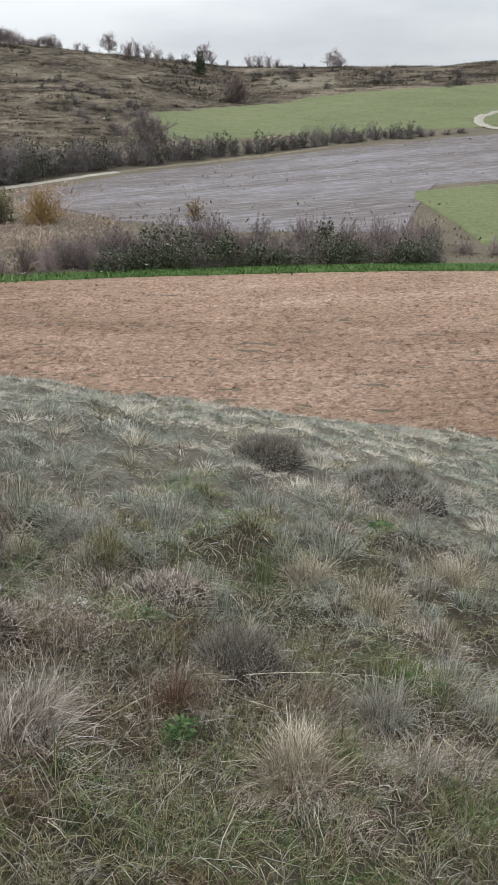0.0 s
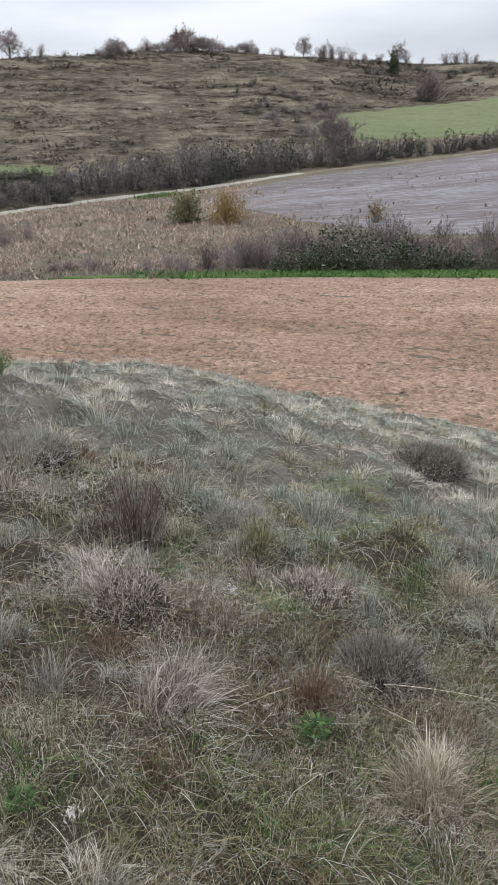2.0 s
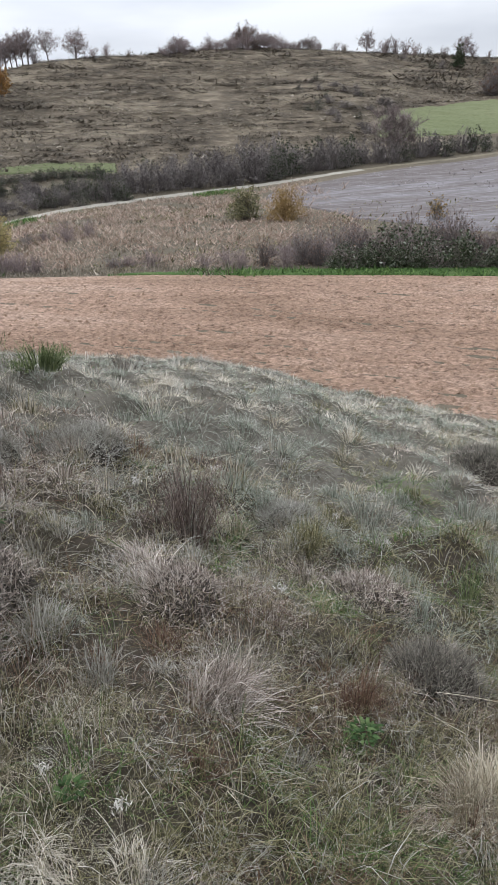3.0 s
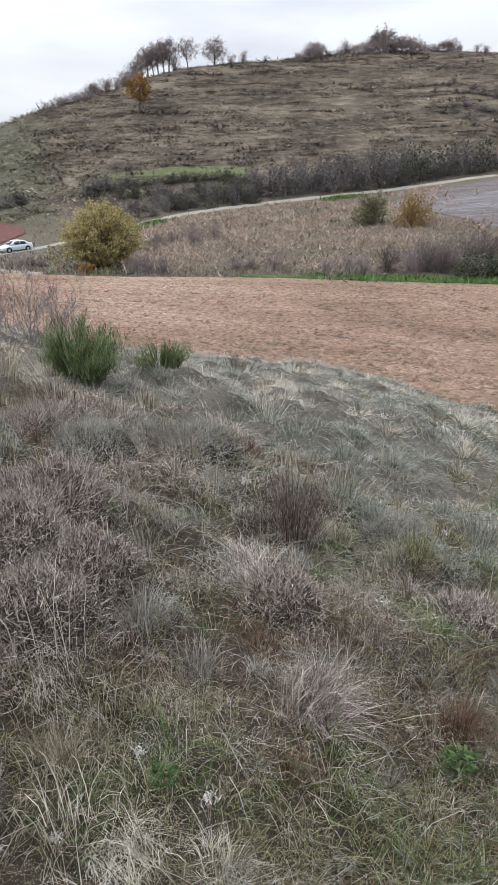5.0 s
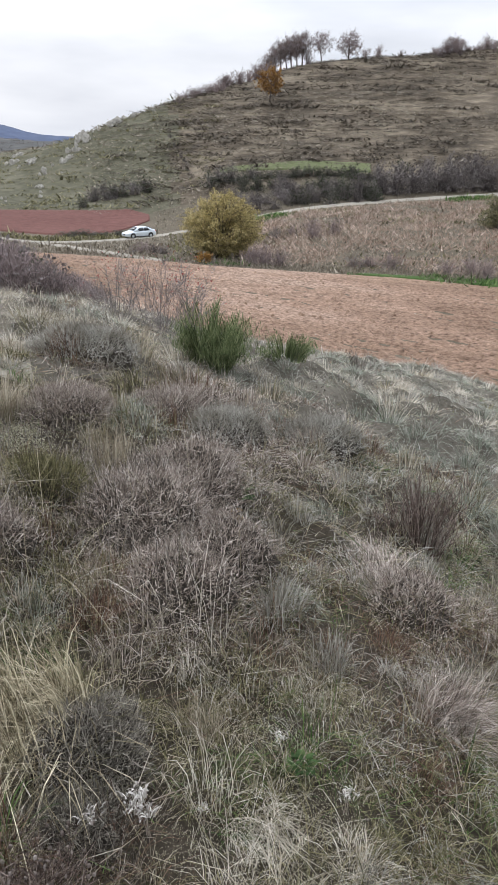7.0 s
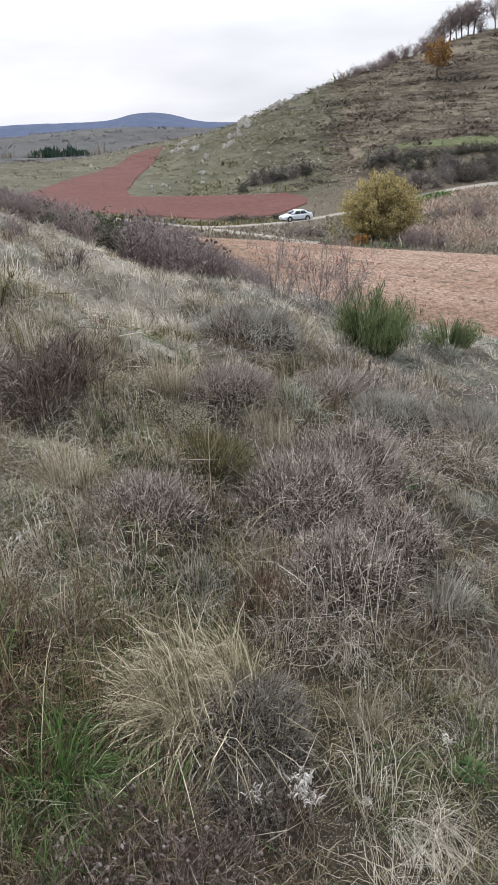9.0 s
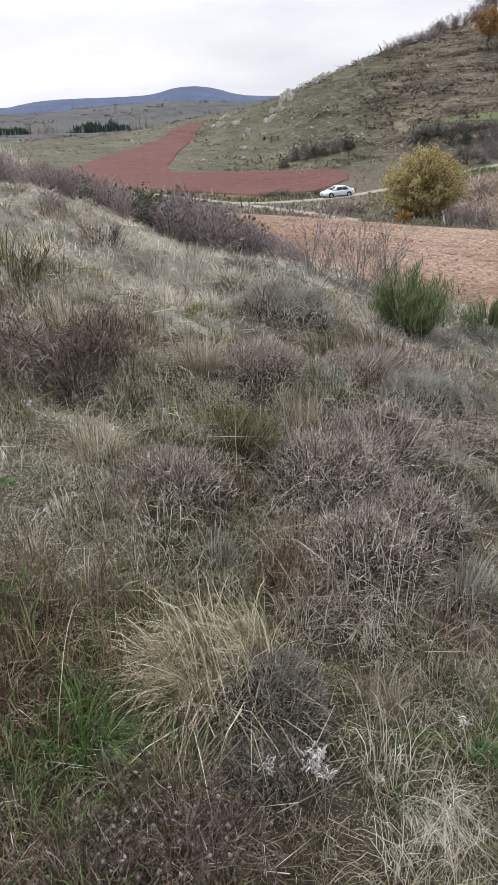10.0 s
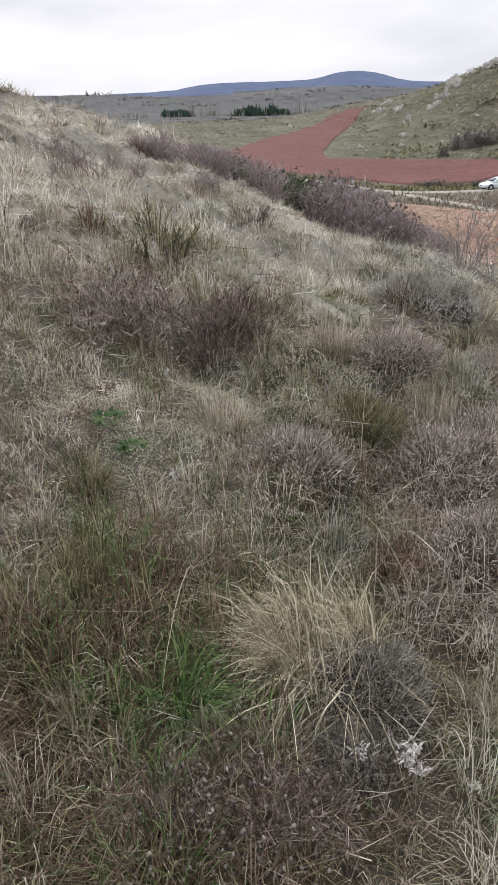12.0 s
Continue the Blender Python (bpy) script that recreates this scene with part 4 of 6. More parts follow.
hedge(pb, 31.0, 36.5, 1.9, lambda a: 79 + 0 * a, along([31, 37], [2.3, 1.7]), 1.4, 15)
hedge(pb, 44.6, 47.4, 1.2, lambda a: 70 + 0 * a, along([44, 48], [1.2, 1.2]), 0.7, 16)
hedge(hb, 45.5, 50.8, 2.0, lambda a: 133 + 0 * a, along([45, 51], [2.6, 3.6]), 3.0, 17)
hedge(hb, 45.8, 49.8, 2.2, lambda a: 138 + 0 * a, along([45, 50], [2.4, 3.2]), 3.0, 28)
hedge(hb[1:2], 46.5, 52.5, 1.5, lambda a: 101 + 0 * a, along([46, 53], [1.3, 0.7]), 0.4, 18)
clumps("verge_grass", 500, 34.8, 37.6, road_edge(-9), road_edge(-2), 33, M_grass, "fresh green grass beside the bend of the farm road", "grass", 7, 0.7, 0.3, 0.12)
clumps("verge_grass", 320, 19.6, 22.4, road_edge(-8), road_edge(-2), 34, M_grass, "fresh green grass below the farm road", "grass", 7, 0.7, 0.3, 0.12)
clumps("verge_grass", 900, 47, 63, road_edge(2), road_edge(6.5), 19, M_olive, "rough olive grass between the track and the red field", "grass", 6, 0.8, 0.28, 0.14)

hedge(hb[1:2], 28.5, 40.5, 1.3, lambda a: along([28.5, 34, 40.5], [130.0, 129.0, 128.0])(a), along([28, 36, 41], [2.0, 1.5, 1.9]), 0.8, 25)
hedge(hb, 37.5, 41.5, 1.8, lambda a: 127 + 0 * a, along([37, 42], [2.6, 3.0]), 2.5, 26)
hedge(hb, 28.0, 40.0, 2.0, lambda a: 117 + 0 * a, along([28, 40], [2.6, 2.0]), 2.5, 29)
hedge(hb, 28.0, 39.0, 2.0, lambda a: 122 + 0 * a, along([29, 38], [3.0, 2.2]), 2.5, 27)


def single(name, kind_, seed, a, d, label, category, group="", **kw):
    x, y, z = on_valley(a, d, 0.1)
    ob = root(name, x, y, z, label, category, group)
    (tree_parts if kind_ == "tree" else shrub_parts)(ob, seed, **kw)
    return ob


single("willow_tree", "shrub", 51, 39.9, 66.5, "rounded willow with dense golden-olive leaves beside the field", "tree", R=3.9, H=5.5, stems=380, twigs=15, wood=M_bark, leaf=M_willow, stem_w=0.09, twig_w=0.04, twig_l=0.6, leaves=62000, leaf_s=0.085, lump=0.10, up=0.1, ball=True)
single("orange_bush", "shrub", 52, 41.3, 61.9, "small bush of orange autumn leaves below the willow", "bush", R=0.9, H=0.8, stems=50, twigs=9, wood=M_goldtwig, leaf=M_orange, stem_w=0.04, twig_w=0.03, twig_l=0.3, leaves=500, leaf_s=0.12)
single("willow_bush", "shrub", 53, 18.9, 86, "slender olive-green willow bush in the reeds", "bush", R=2.1, H=3.9, stems=120, twigs=12, wood=M_drybroom, leaf=M_sallow, stem_w=0.05, twig_w=0.04, twig_l=0.5, low=0.0, leaves=4200, leaf_s=0.13, up=0.2)
single("golden_bush", "shrub", 54, 15.8, 83, "golden-brown leafless willow bush in the reeds", "bush", R=2.5, H=3.3, stems=150, twigs=14, wood=M_goldtwig, leaf=M_goldtwig, leaves=1400, leaf_s=0.13, stem_w=0.045, twig_w=0.04, twig_l=0.6, low=0.0)
single("golden_bush", "shrub", 55, 4.2, 78, "small golden twiggy bush behind the brambles", "bush", R=1.2, H=2.6, stems=60, twigs=10, wood=M_drybroom, leaf=M_goldtwig, leaves=260, leaf_s=0.14, stem_w=0.045, twig_w=0.035, twig_l=0.5)
single("hedge_tree", "tree", 56, 7.7, 141, "bare grey tree standing in the roadside hedge", "tree", H=8.8, R=4.3, wood=M_twig, twig=M_mauve, twigs=3600, limbs=16, bole=0.10, twig_w=0.075)
single("orange_tree", "tree", 57, 36.3, 190, "lone tree with orange autumn leaves on the hillside", "tree", H=8.0, R=3.2, wood=M_bark, twig=M_twig, leaf=M_orange, leaves=1700, leaf_s=0.34, limbs=10, twigs=700, bole=0.2)
single("dark_bush", "shrub", 58, 1.0, 240, "large dark leafless bush at the upper field edge", "bush", R=6.0, H=7.5, stems=150, twigs=12, wood=M_twig, leaf=M_brownleaf, stem_w=0.2, twig_w=0.14, twig_l=1.6, leaves=600, leaf_s=0.4)
single("dark_evergreen", "shrub", 59, 3.6, 279, "dark evergreen tree below the skyline", "tree", R=2.4, H=6.2, stems=70, twigs=9, wood=M_bark, leaf=M_darkgreen, stem_w=0.1, twig_w=0.08, twig_l=0.7, leaves=1500, leaf_s=0.36, low=0.0, up=0.2)

SKY = "trees on the skyline"
st = [(single("bare_tree", "tree", 61, 10.0, 282, "rounded bare tree on the hill crest", "tree", SKY, H=6.6, R=3.1, wood=M_mauve, twig=M_mauve, twigs=2000, limbs=17, bole=0.08, twig_w=0.06, trunk_r=0.14), 6.6),
      (single("bare_tree", "tree", 62, 32.6, 240, "slender bare tree on the hill crest", "tree", SKY, H=8.6, R=3.0, wood=M_mauve, twig=M_mauve, twigs=1500, limbs=15, bole=0.22, twig_w=0.06, trunk_r=0.15, droop=-0.15), 8.6),
      (single("oak_tree", "tree", 63, 19.0, 268, "small oak with withered brown leaves on the hill crest", "tree", SKY, H=6.0, R=3.0, wood=M_bark, twig=M_twig, leaf=M_brownleaf, leaves=330, leaf_s=0.28, limbs=10, twigs=700, bole=0.12, twig_w=0.08), 6.0),
      (single("bare_shrub", "shrub", 64, 8.8, 283, "low leafless grey shrub on the hill crest", "bush", SKY, R=2.7, H=4.4, stems=60, twigs=12, wood=M_mauve, stem_w=0.09, twig_w=0.06, twig_l=0.6, low=0.05, lump=0.4, up=0.2), 4.4)]
for k, (a, d, h, p) in enumerate((
        (36.4, 236, 5.8, 0), (35.9, 237, 7.6, 1), (35.5, 237, 8.6, 1), (35.1, 238, 8.0, 1), (34.75, 238, 9.2, 1), (34.35, 239, 9.0, 1), (34.0, 239, 9.4, 1),  (33.6, 240, 4.4, 2), (30.7, 244, 7.6, 0), (29.5, 246, 3.4, 2), (28.6, 247, 3.6, 2),
        (37.0, 232, 4.5, 2), (37.8, 229, 3.8, 2), (38.5, 226, 3.6, 2), (39.2, 223, 3.0, 2), (40.0, 220, 3.4, 2), (40.9, 217, 2.8, 2), (41.6, 214, 2.6, 2), (23.4, 254, 4.2, 1),
        (8.6, 284, 5.2, 2), (8.0, 285, 5.6, 2), (7.3, 287, 5.0, 2), (6.6, 290, 4.4, 2), (4.6, 300, 3.4, 2), (3.3, 306, 7.0, 0), (2.7, 308, 4.0, 2), (1.6, 311, 2.6, 2), (0.0, 315, 4.6, 2), (-0.7, 317, 5.2, 2), (-1.4, 318, 5.0, 2), (-2.0, 320, 3.8, 2),
        (-4.0, 325, 2.4, 2), (-6.1, 330, 7.0, 0), (-6.6, 331, 4.4, 2), (11.6, 279, 3.0, 2), (12.2, 277, 3.2, 2), (27.0, 250, 2.2, 2))):
    x, y, z = on_valley(a, d, 0.2)
    t, h0 = st[p if h > 5.7 else 3]
    s = h / h0
    spread(t, [(x, y, z, s * 1.15, s)], 0.12, 700 + k)
r_ = random.Random(77)
for k in range(30):
    a = r_.uniform(36.6, 43.0)
    x, y, z = on_valley(a, float(crest(np.array([a]))[0]) + r_.uniform(-6, 3), 0.2)
    s = r_.uniform(0.35, 0.85) * (1.1 if a < 40 else 0.75)
    spread(st[3][0], [(x, y, z, s * 1.5, s)], 0.2, 1700 + k)
for k in range(62):
    a = 13.2 + 11.6 * (k + r_.random()) / 62
    h = (4.6 + 0.8 * math.sin(1.1 * a) + 0.7 * math.sin(2.7 * a + 1) - 2.2 * abs(a - 18.5) / 6) * r_.uniform(0.6, 1.3)
    x, y, z = on_valley(a, float(crest(np.array([a]))[0]) + r_.uniform(-9, 6), 0.2)
    t, h0 = st[r_.choice((2, 2, 2, 0, 3) if 17.2 < a < 19.6 else (0, 1, 3, 3, 3))]
    spread(t, [(x, y, z, h / h0 * 1.15, h / h0)], 0.12, 800 + k)
for k in range(34):
    a, d = r_.uniform(-16, 12), r_.uniform(262, 305)
    x, y, z = on_valley(a, d, 0.2)
    spread(hb[r_.randrange(3)][0], [(x, y, z, r_.uniform(0.5, 1.1), r_.uniform(0.35, 0.7))], 0.2, 900 + k)
for k in range(26):
    a = r_.uniform(8, 15)
    x, y, z = on_valley(a, r_.uniform(160, 215), 0.2)
    spread(hb[r_.randrange(3)][0], [(x, y, z, r_.uniform(0.4, 0.8), r_.uniform(0.25, 0.5))], 0.2, 950 + k)


# rocks on the spur
def rock_mesh(seed):
    bm = bmesh.new()
    bmesh.ops.create_icosphere(bm, subdivisions=3, radius=1.0)
    for v in bm.verts:
        n = noise.noise(v.co * 1.3 + Vector((seed * 3.1, 0, 0))) * 0.55 + noise.noise(v.co * 3.5 + Vector((0, seed * 2.0, 0))) * 0.32
        v.co *= 1 + n
        v.co.z = round(v.co.z * 2.5) / 2.5 * 0.5 + v.co.z * 0.5
    me = bpy.data.meshes.new("rock")
    bm.to_mesh(me)
    bm.free()
    me.materials.append(M_rock)
    return me


rocks = [rock_mesh(k) for k in range(4)]
r_ = random.Random(5)
spots = []
for a, d, n, s in ((50.05, 196, 7, 1.25), (50.35, 186, 5, 1.1), (51.0, 179, 5, 1.0), (51.8, 175, 4, 0.9), (52.9, 175, 4, 0.8), (53.8, 189, 4, 1.0), (55.0, 200, 5, 1.1), (54.8, 214, 4, 1.2),
                   (57.3, 146, 4, 0.45), (56.0, 147, 4, 0.45), (53.6, 156, 4, 0.6), (47.75, 203, 6, 1.2), (47.2, 204, 5, 1.1), (46.4, 205, 4, 0.9), (44.9, 206, 5, 1.0), (44.2, 208, 3, 0.9), (49.0, 199, 4, 0.8)):
    spots += [(a + r_.gauss(0, 0.22), d + r_.gauss(0, 3.0), s * r_.uniform(0.45, 1.1)) for _ in range(n)]
for a, d, s in spots:
    s *= 0.9
    x, y, z = on_valley(a, d, s * 0.2)
    ob = new("rock", rocks[r_.randrange(4)])
    ob.matrix_basis = Matrix.Translation((x, y, z)) @ Matrix.Rotation(r_.uniform(0, 6.28), 4, "Z") @ Matrix.Diagonal((s * r_.uniform(0.7, 1.2), s * r_.uniform(0.7, 1.1), s * r_.uniform(0.8, 1.5), 1))
    tagged(ob, "pale grey limestone outcrop on the grassy spur", "rock", "rocks on the spur")

# a line of low bushes in the gully on the hillside
for k in range(16):
    t = k / 15
    x, y, z = on_valley(43.8 - 1.6 * t + r_.uniform(-0.12, 0.12), 176 - 42 * t, 0.15)
    spread(hb[k % 3][0], [(x, y, z, r_.uniform(0.18, 0.32), r_.uniform(0.13, 0.22))], 0.2, 1500 + k)


# ---- car and posts on the valley floor ----
M_paint = plain("silver_paint", (0.62, 0.68, 0.72), 0.28, 0.25, 0.5)
M_glass = plain("tinted_glass", (0.02, 0.025, 0.03), 0.08, 0.0, 0.6)
M_rubber = plain("tyre_rubber", (0.02, 0.02, 0.02), 0.85, 0.0, 0.2, 0.3)
M_alloy = plain("wheel_alloy", (0.45, 0.46, 0.48), 0.35, 0.8)
M_lamp = plain("lamp_glass", (0.75, 0.76, 0.78), 0.12, 0.0, 0.7)
M_redlamp = plain("tail_lamp_glass", (0.35, 0.02, 0.02), 0.2, 0.0, 0.6)
M_trim = plain("black_trim", (0.025, 0.025, 0.027), 0.6)
M_post = soil("weathered_wood", (0.10, 0.085, 0.07), (0.17, 0.15, 0.125), (0.26, 0.235, 0.20), 6, 40, 0.01)


def loft(rings, closed_ends=True):
    """Join equal rings of points into a skin."""
    bm = bmesh.new()
    rows = [[bm.verts.new(p) for p in ring] for ring in rings]
    n = len(rows[0])
    for a, b in zip(rows, rows[1:]):
        for i in range(n):
            bm.faces.new((a[i], a[(i + 1) % n], b[(i + 1) % n], b[i]))
    if closed_ends:
        bm.faces.new(list(reversed(rows[0])))
        bm.faces.new(rows[-1])
    bmesh.ops.recalc_face_normals(bm, faces=bm.faces)
    return bm


def part(name, bm, material, parent, label="", bevel=0.0):
    if bevel:
        bmesh.ops.bevel(bm, geom=list(bm.edges), offset=bevel, segments=2, affect="EDGES", clamp_overlap=True)
    me = bpy.data.meshes.new(name)
    bm.to_mesh(me)
    bm.free()
    me.materials.append(material)
    for f in me.polygons:
        f.use_smooth = True
    ob = new(name, me)
    ob.parent = parent
    if label:
        tagged(ob, label)
    return ob


def box(cx, cy, cz, sx, sy, sz):
    bm = bmesh.new()
    bmesh.ops.create_cube(bm, size=1.0)
    for v in bm.verts:
        v.co = Vector((cx + v.co.x * sx, cy + v.co.y * sy, cz + v.co.z * sz))
    return bm


def disc(cx, cy, cz, radius, thick, sides=28, inner=0.0):
    """A wheel-like ring or disc across y."""
    prof = [(radius * 0.96, -thick / 2), (radius, -thick * 0.32), (radius, thick * 0.32), (radius * 0.96, thick / 2), (max(inner, 0.01), thick / 2), (max(inner, 0.01), -thick / 2)]
    rings = []
    for k in range(sides + 1):
        t = 2 * math.pi * k / sides
        rings.append([(cx + q * math.cos(t), cy + w, cz + q * math.sin(t)) for q, w in prof])
    bm = loft(rings, False)
    bmesh.ops.remove_doubles(bm, verts=bm.verts, dist=1e-4)
    return bm


def build_car(a, d, heading):
    x, y, z = on_valley(a, d, 0.0)
    car = root("car", x, y, z + 0.03, "silver-white saloon car parked on the gravel road", "car")
    car.rotation_euler = (0, 0, heading)
    # nose towards +x; stations: x, lower edge, shoulder height, bonnet height, half width
    st_ = [(-2.22, 0.42, 0.72, 0.86, 0.70), (-2.12, 0.30, 0.80, 0.98, 0.79), (-1.75, 0.24, 0.86, 1.02, 0.84), (-1.0, 0.20, 0.86, 0.98, 0.87), (0.0, 0.19, 0.84, 0.94, 0.875),
           (0.9, 0.20, 0.82, 0.92, 0.87), (1.5, 0.22, 0.76, 0.84, 0.85), (2.0, 0.25, 0.66, 0.74, 0.78), (2.2, 0.34, 0.56, 0.62, 0.66)]
    rings = [[(X, -w * 0.93, lo), (X, -w, lo + 0.14), (X, -w, sh - 0.1), (X, -w * 0.96, sh), (X, -w * 0.7, top), (X, 0, top + 0.02),
              (X, w * 0.7, top), (X, w * 0.96, sh), (X, w, sh - 0.1), (X, w, lo + 0.14), (X, w * 0.93, lo), (X, 0, lo - 0.02)] for X, lo, sh, top, w in st_]
    body = part("body", loft(rings), M_paint, car)
    cab = [(-1.85, 0.98, 0.66), (-1.25, 1.30, 0.60), (-0.75, 1.41, 0.585), (0.0, 1.43, 0.585), (0.35, 1.37, 0.59), (1.15, 0.93, 0.68)]
    part("roof", loft([[(X, -0.80, 0.88), (X, -w - 0.06 + 0.02, (0.88 + t) / 2 + 0.02), (X, -w, t - 0.05), (X, -w * 0.7, t), (X, w * 0.7, t), (X, w, t - 0.05), (X, w + 0.04, (0.88 + t) / 2 + 0.02), (X, 0.80, 0.88)] for X, t, w in cab]), M_paint, car)
    for s in (-1, 1):
        for x0, x1, xa, xb in ((-0.32, 0.72, -0.32, 0.28), (-1.28, -0.40, -0.98, -0.40)):
            bm = loft([[(x0, s * 0.775, 0.93), (x1, s * 0.775, 0.93), (xb, s * 0.645, 1.31), (xa, s * 0.645, 1.31)], [(x0, s * 0.795, 0.93), (x1, s * 0.795, 0.93), (xb, s * 0.665, 1.31), (xa, s * 0.665, 1.31)]])
            part("side_window", bm, M_glass, car, "dark tinted side window")
        part("door_mirror", box(0.62, s * 0.92, 0.98, 0.14, 0.16, 0.12), M_paint, car, bevel=0.03)
        part("sill", box(-0.05, s * 0.865, 0.24, 2.0, 0.05, 0.09), M_trim, car, "black sill strip")
        part("headlight", box(2.03, s * 0.58, 0.63, 0.2, 0.3, 0.13), M_lamp, car, "clear headlight glass", 0.03)
        part("tail_light", box(-2.14, s * 0.62, 0.84, 0.14, 0.26, 0.15), M_redlamp, car, "red tail light glass", 0.02)
        for X in (-1.32, 1.32):
            w = part("wheel", disc(X, s * 0.78, 0.31, 0.315, 0.21, 28, 0.19), M_rubber, car, "black rubber tyre")
            part("rim", disc(X, s * 0.80, 0.31, 0.20, 0.16, 20, 0.03), M_alloy, w, "grey alloy rim")
            part("arch", disc(X, s * 0.845, 0.33, 0.385, 0.075, 28, 0.30), M_trim, body, "dark wheel arch")
        for X in (0.05, -0.95):
            part("door_handle", box(X, s * 0.885, 0.80, 0.2, 0.03, 0.035), M_paint, body)
    part("windscreen", loft([[(0.44, -0.52, 1.355), (0.44, 0.52, 1.355), (1.10, 0.60, 0.985), (1.10, -0.60, 0.985)], [(0.46, -0.52, 1.375), (0.46, 0.52, 1.375), (1.12, 0.60, 1.005), (1.12, -0.60, 1.005)]]), M_glass, car, "dark windscreen")
    part("rear_window", loft([[(-1.30, -0.5, 1.30), (-1.30, 0.5, 1.30), (-1.78, 0.57, 1.05), (-1.78, -0.57, 1.05)], [(-1.32, -0.5, 1.32), (-1.32, 0.5, 1.32), (-1.80, 0.57, 1.07), (-1.80, -0.57, 1.07)]]), M_glass, car, "dark rear window")
    part("bumper", box(2.12, 0, 0.40, 0.18, 1.35, 0.16), M_paint, car, bevel=0.05)
    part("grille", box(2.19, 0, 0.52, 0.05, 0.6, 0.09), M_trim, car, "black front grille")


_c0, _c1 = place(np.array([46.3, 48.6]), np.array([97.0, 94.9]))
build_car(46.35, 96.9, math.atan2(_c1[1] - _c1[0], _c0[1] - _c0[0]))


def build_post(a, d, h, lean):
    x, y, z = on_valley(a, d, 0.1)
    ob = new("post")
    ob.location, ob.rotation_euler = (x, y, z), (lean, lean * 0.6, a)
    part("stake", loft([[(0.06 * k * math.cos(t), 0.06 * k * math.sin(t), zz) for t in (0, 0.9, 1.8, 2.7, 3.6, 4.5, 5.4)] for zz, k in ((0, 1.1), (h * 0.5, 1.0), (h * 0.93, 0.95), (h, 0.6))]), M_post, ob)
    tagged(ob, "short weathered wooden post beside the gravel track", "post", "posts by the track")


for _p in ((51.2, 74.0, 0.85, 0.05), (50.7, 73.6, 0.75, -0.08), (50.2, 73.2, 0.8, 0.1), (53.2, 82.0, 1.3, 0.06)):
    build_post(*_p)


# ---- near slope: ground cover ----
# patches of fresh grass: bearing, distance, radius
GREEN = ((5, 1.5, 0.13), (15, 1.6, 0.12), (30, 1.4, 0.12), (-3, 1.45, 0.12), (41, 1.7, 0.10), (-10, 1.4, 0.15), (33, 2.3, 0.15), (5.5, 5.7, 0.55), (2.3, 4.9, 0.5), (13.7, 1.35, 0.14), (37.7, 1.45, 0.1), (1.0, 4.6, 0.7), (80.6, 1.36, 0.16), (77, 1.18, 0.12), (7.2, 1.85, 0.09), (37.6, 1.35, 0.09), (62, 4.6, 0.5), (-9, 1.9, 0.2), (25, 1.5, 0.1), (69, 2.6, 0.2), (66, 1.9, 0.2), (47, 1.35, 0.2), (-14, 2.6, 0.3), (12, 2.9, 0.3))
HEATH = ((51.7, 2.55, 0.42), (47.9, 2.9, 0.42), (44.8, 2.4, 0.30), (49, 2.1, 0.30), (65.8, 2.3, 0.24), (-12.8, 6.6, 0.7), (-2, 7.0, 0.5), (57, 3.0, 0.4), (52, 5.0, 0.6), (33, 5.5, 0.5), (-7, 5.0, 0.35), (78.9, 3.5, 0.3), (20, 2.5, 0.3), (40, 3.7, 0.5), (75, 7.5, 0.8), (46, 4.3, 0.4))
RUSTY = ((86, 1.55, 0.22), (92, 1.35, 0.2), (57.5, 1.95, 0.12), (83.5, 1.75, 0.12), (8, 2.05, 0.12), (28.1, 2.2, 0.16), (98, 1.6, 0.3), (72, 1.1, 0.12), (36, 2.6, 0.2), (-8, 2.2, 0.15))
BARE = ((79.5, 2.4, 0.14), (77, 1.95, 0.10), (74, 2.5, 0.12), (39.3, 1.18, 0.13), (82, 2.15, 0.17), (75.5, 2.07, 0.13), (60.5, 3.4, 0.2), (72, 2.9, 0.13), (84, 2.7, 0.16), (36.5, 1.33, 0.12), (40.8, 1.6, 0.10), (41.5, 1.22, 0.10), (43, 2.93, 0.12), (52, 1.2, 0.1), (70.5, 3.0, 0.12))


# room left for single plants
TAKEN = ((66.9, 1.6, 0.35), (61, 1.47, 0.25), (22.9, 1.86, 0.25), (-5, 1.85, 0.3), (30.1, 2.9, 0.25), (72.3, 3.4, 0.3), (69.2, 3.3, 0.25), (78.5, 3.5, 0.35), (25, 3.4, 0.25), (8, 2.05, 0.2), (7.2, 1.9, 0.2), (1.3, 2.4, 0.22), (51.7, 2.65, 0.3), (47, 3.05, 0.3), (45, 2.45, 0.25), (49.3, 2.12, 0.22), (42.2, 6.6, 0.4), (81, 2.3, 0.25), (74.4, 4.6, 0.3), (76.5, 3.9, 0.2), (42.6, 3.0, 0.2))


def near_patch(x, y, spots):
    m = np.zeros_like(x)
    for a, d, s in spots:
        px, py = place(np.array([float(a)]), np.array([float(d)]))
        m = np.maximum(m, np.exp(-((x - px) ** 2 + (y - py) ** 2) / (s * s)))
    return m


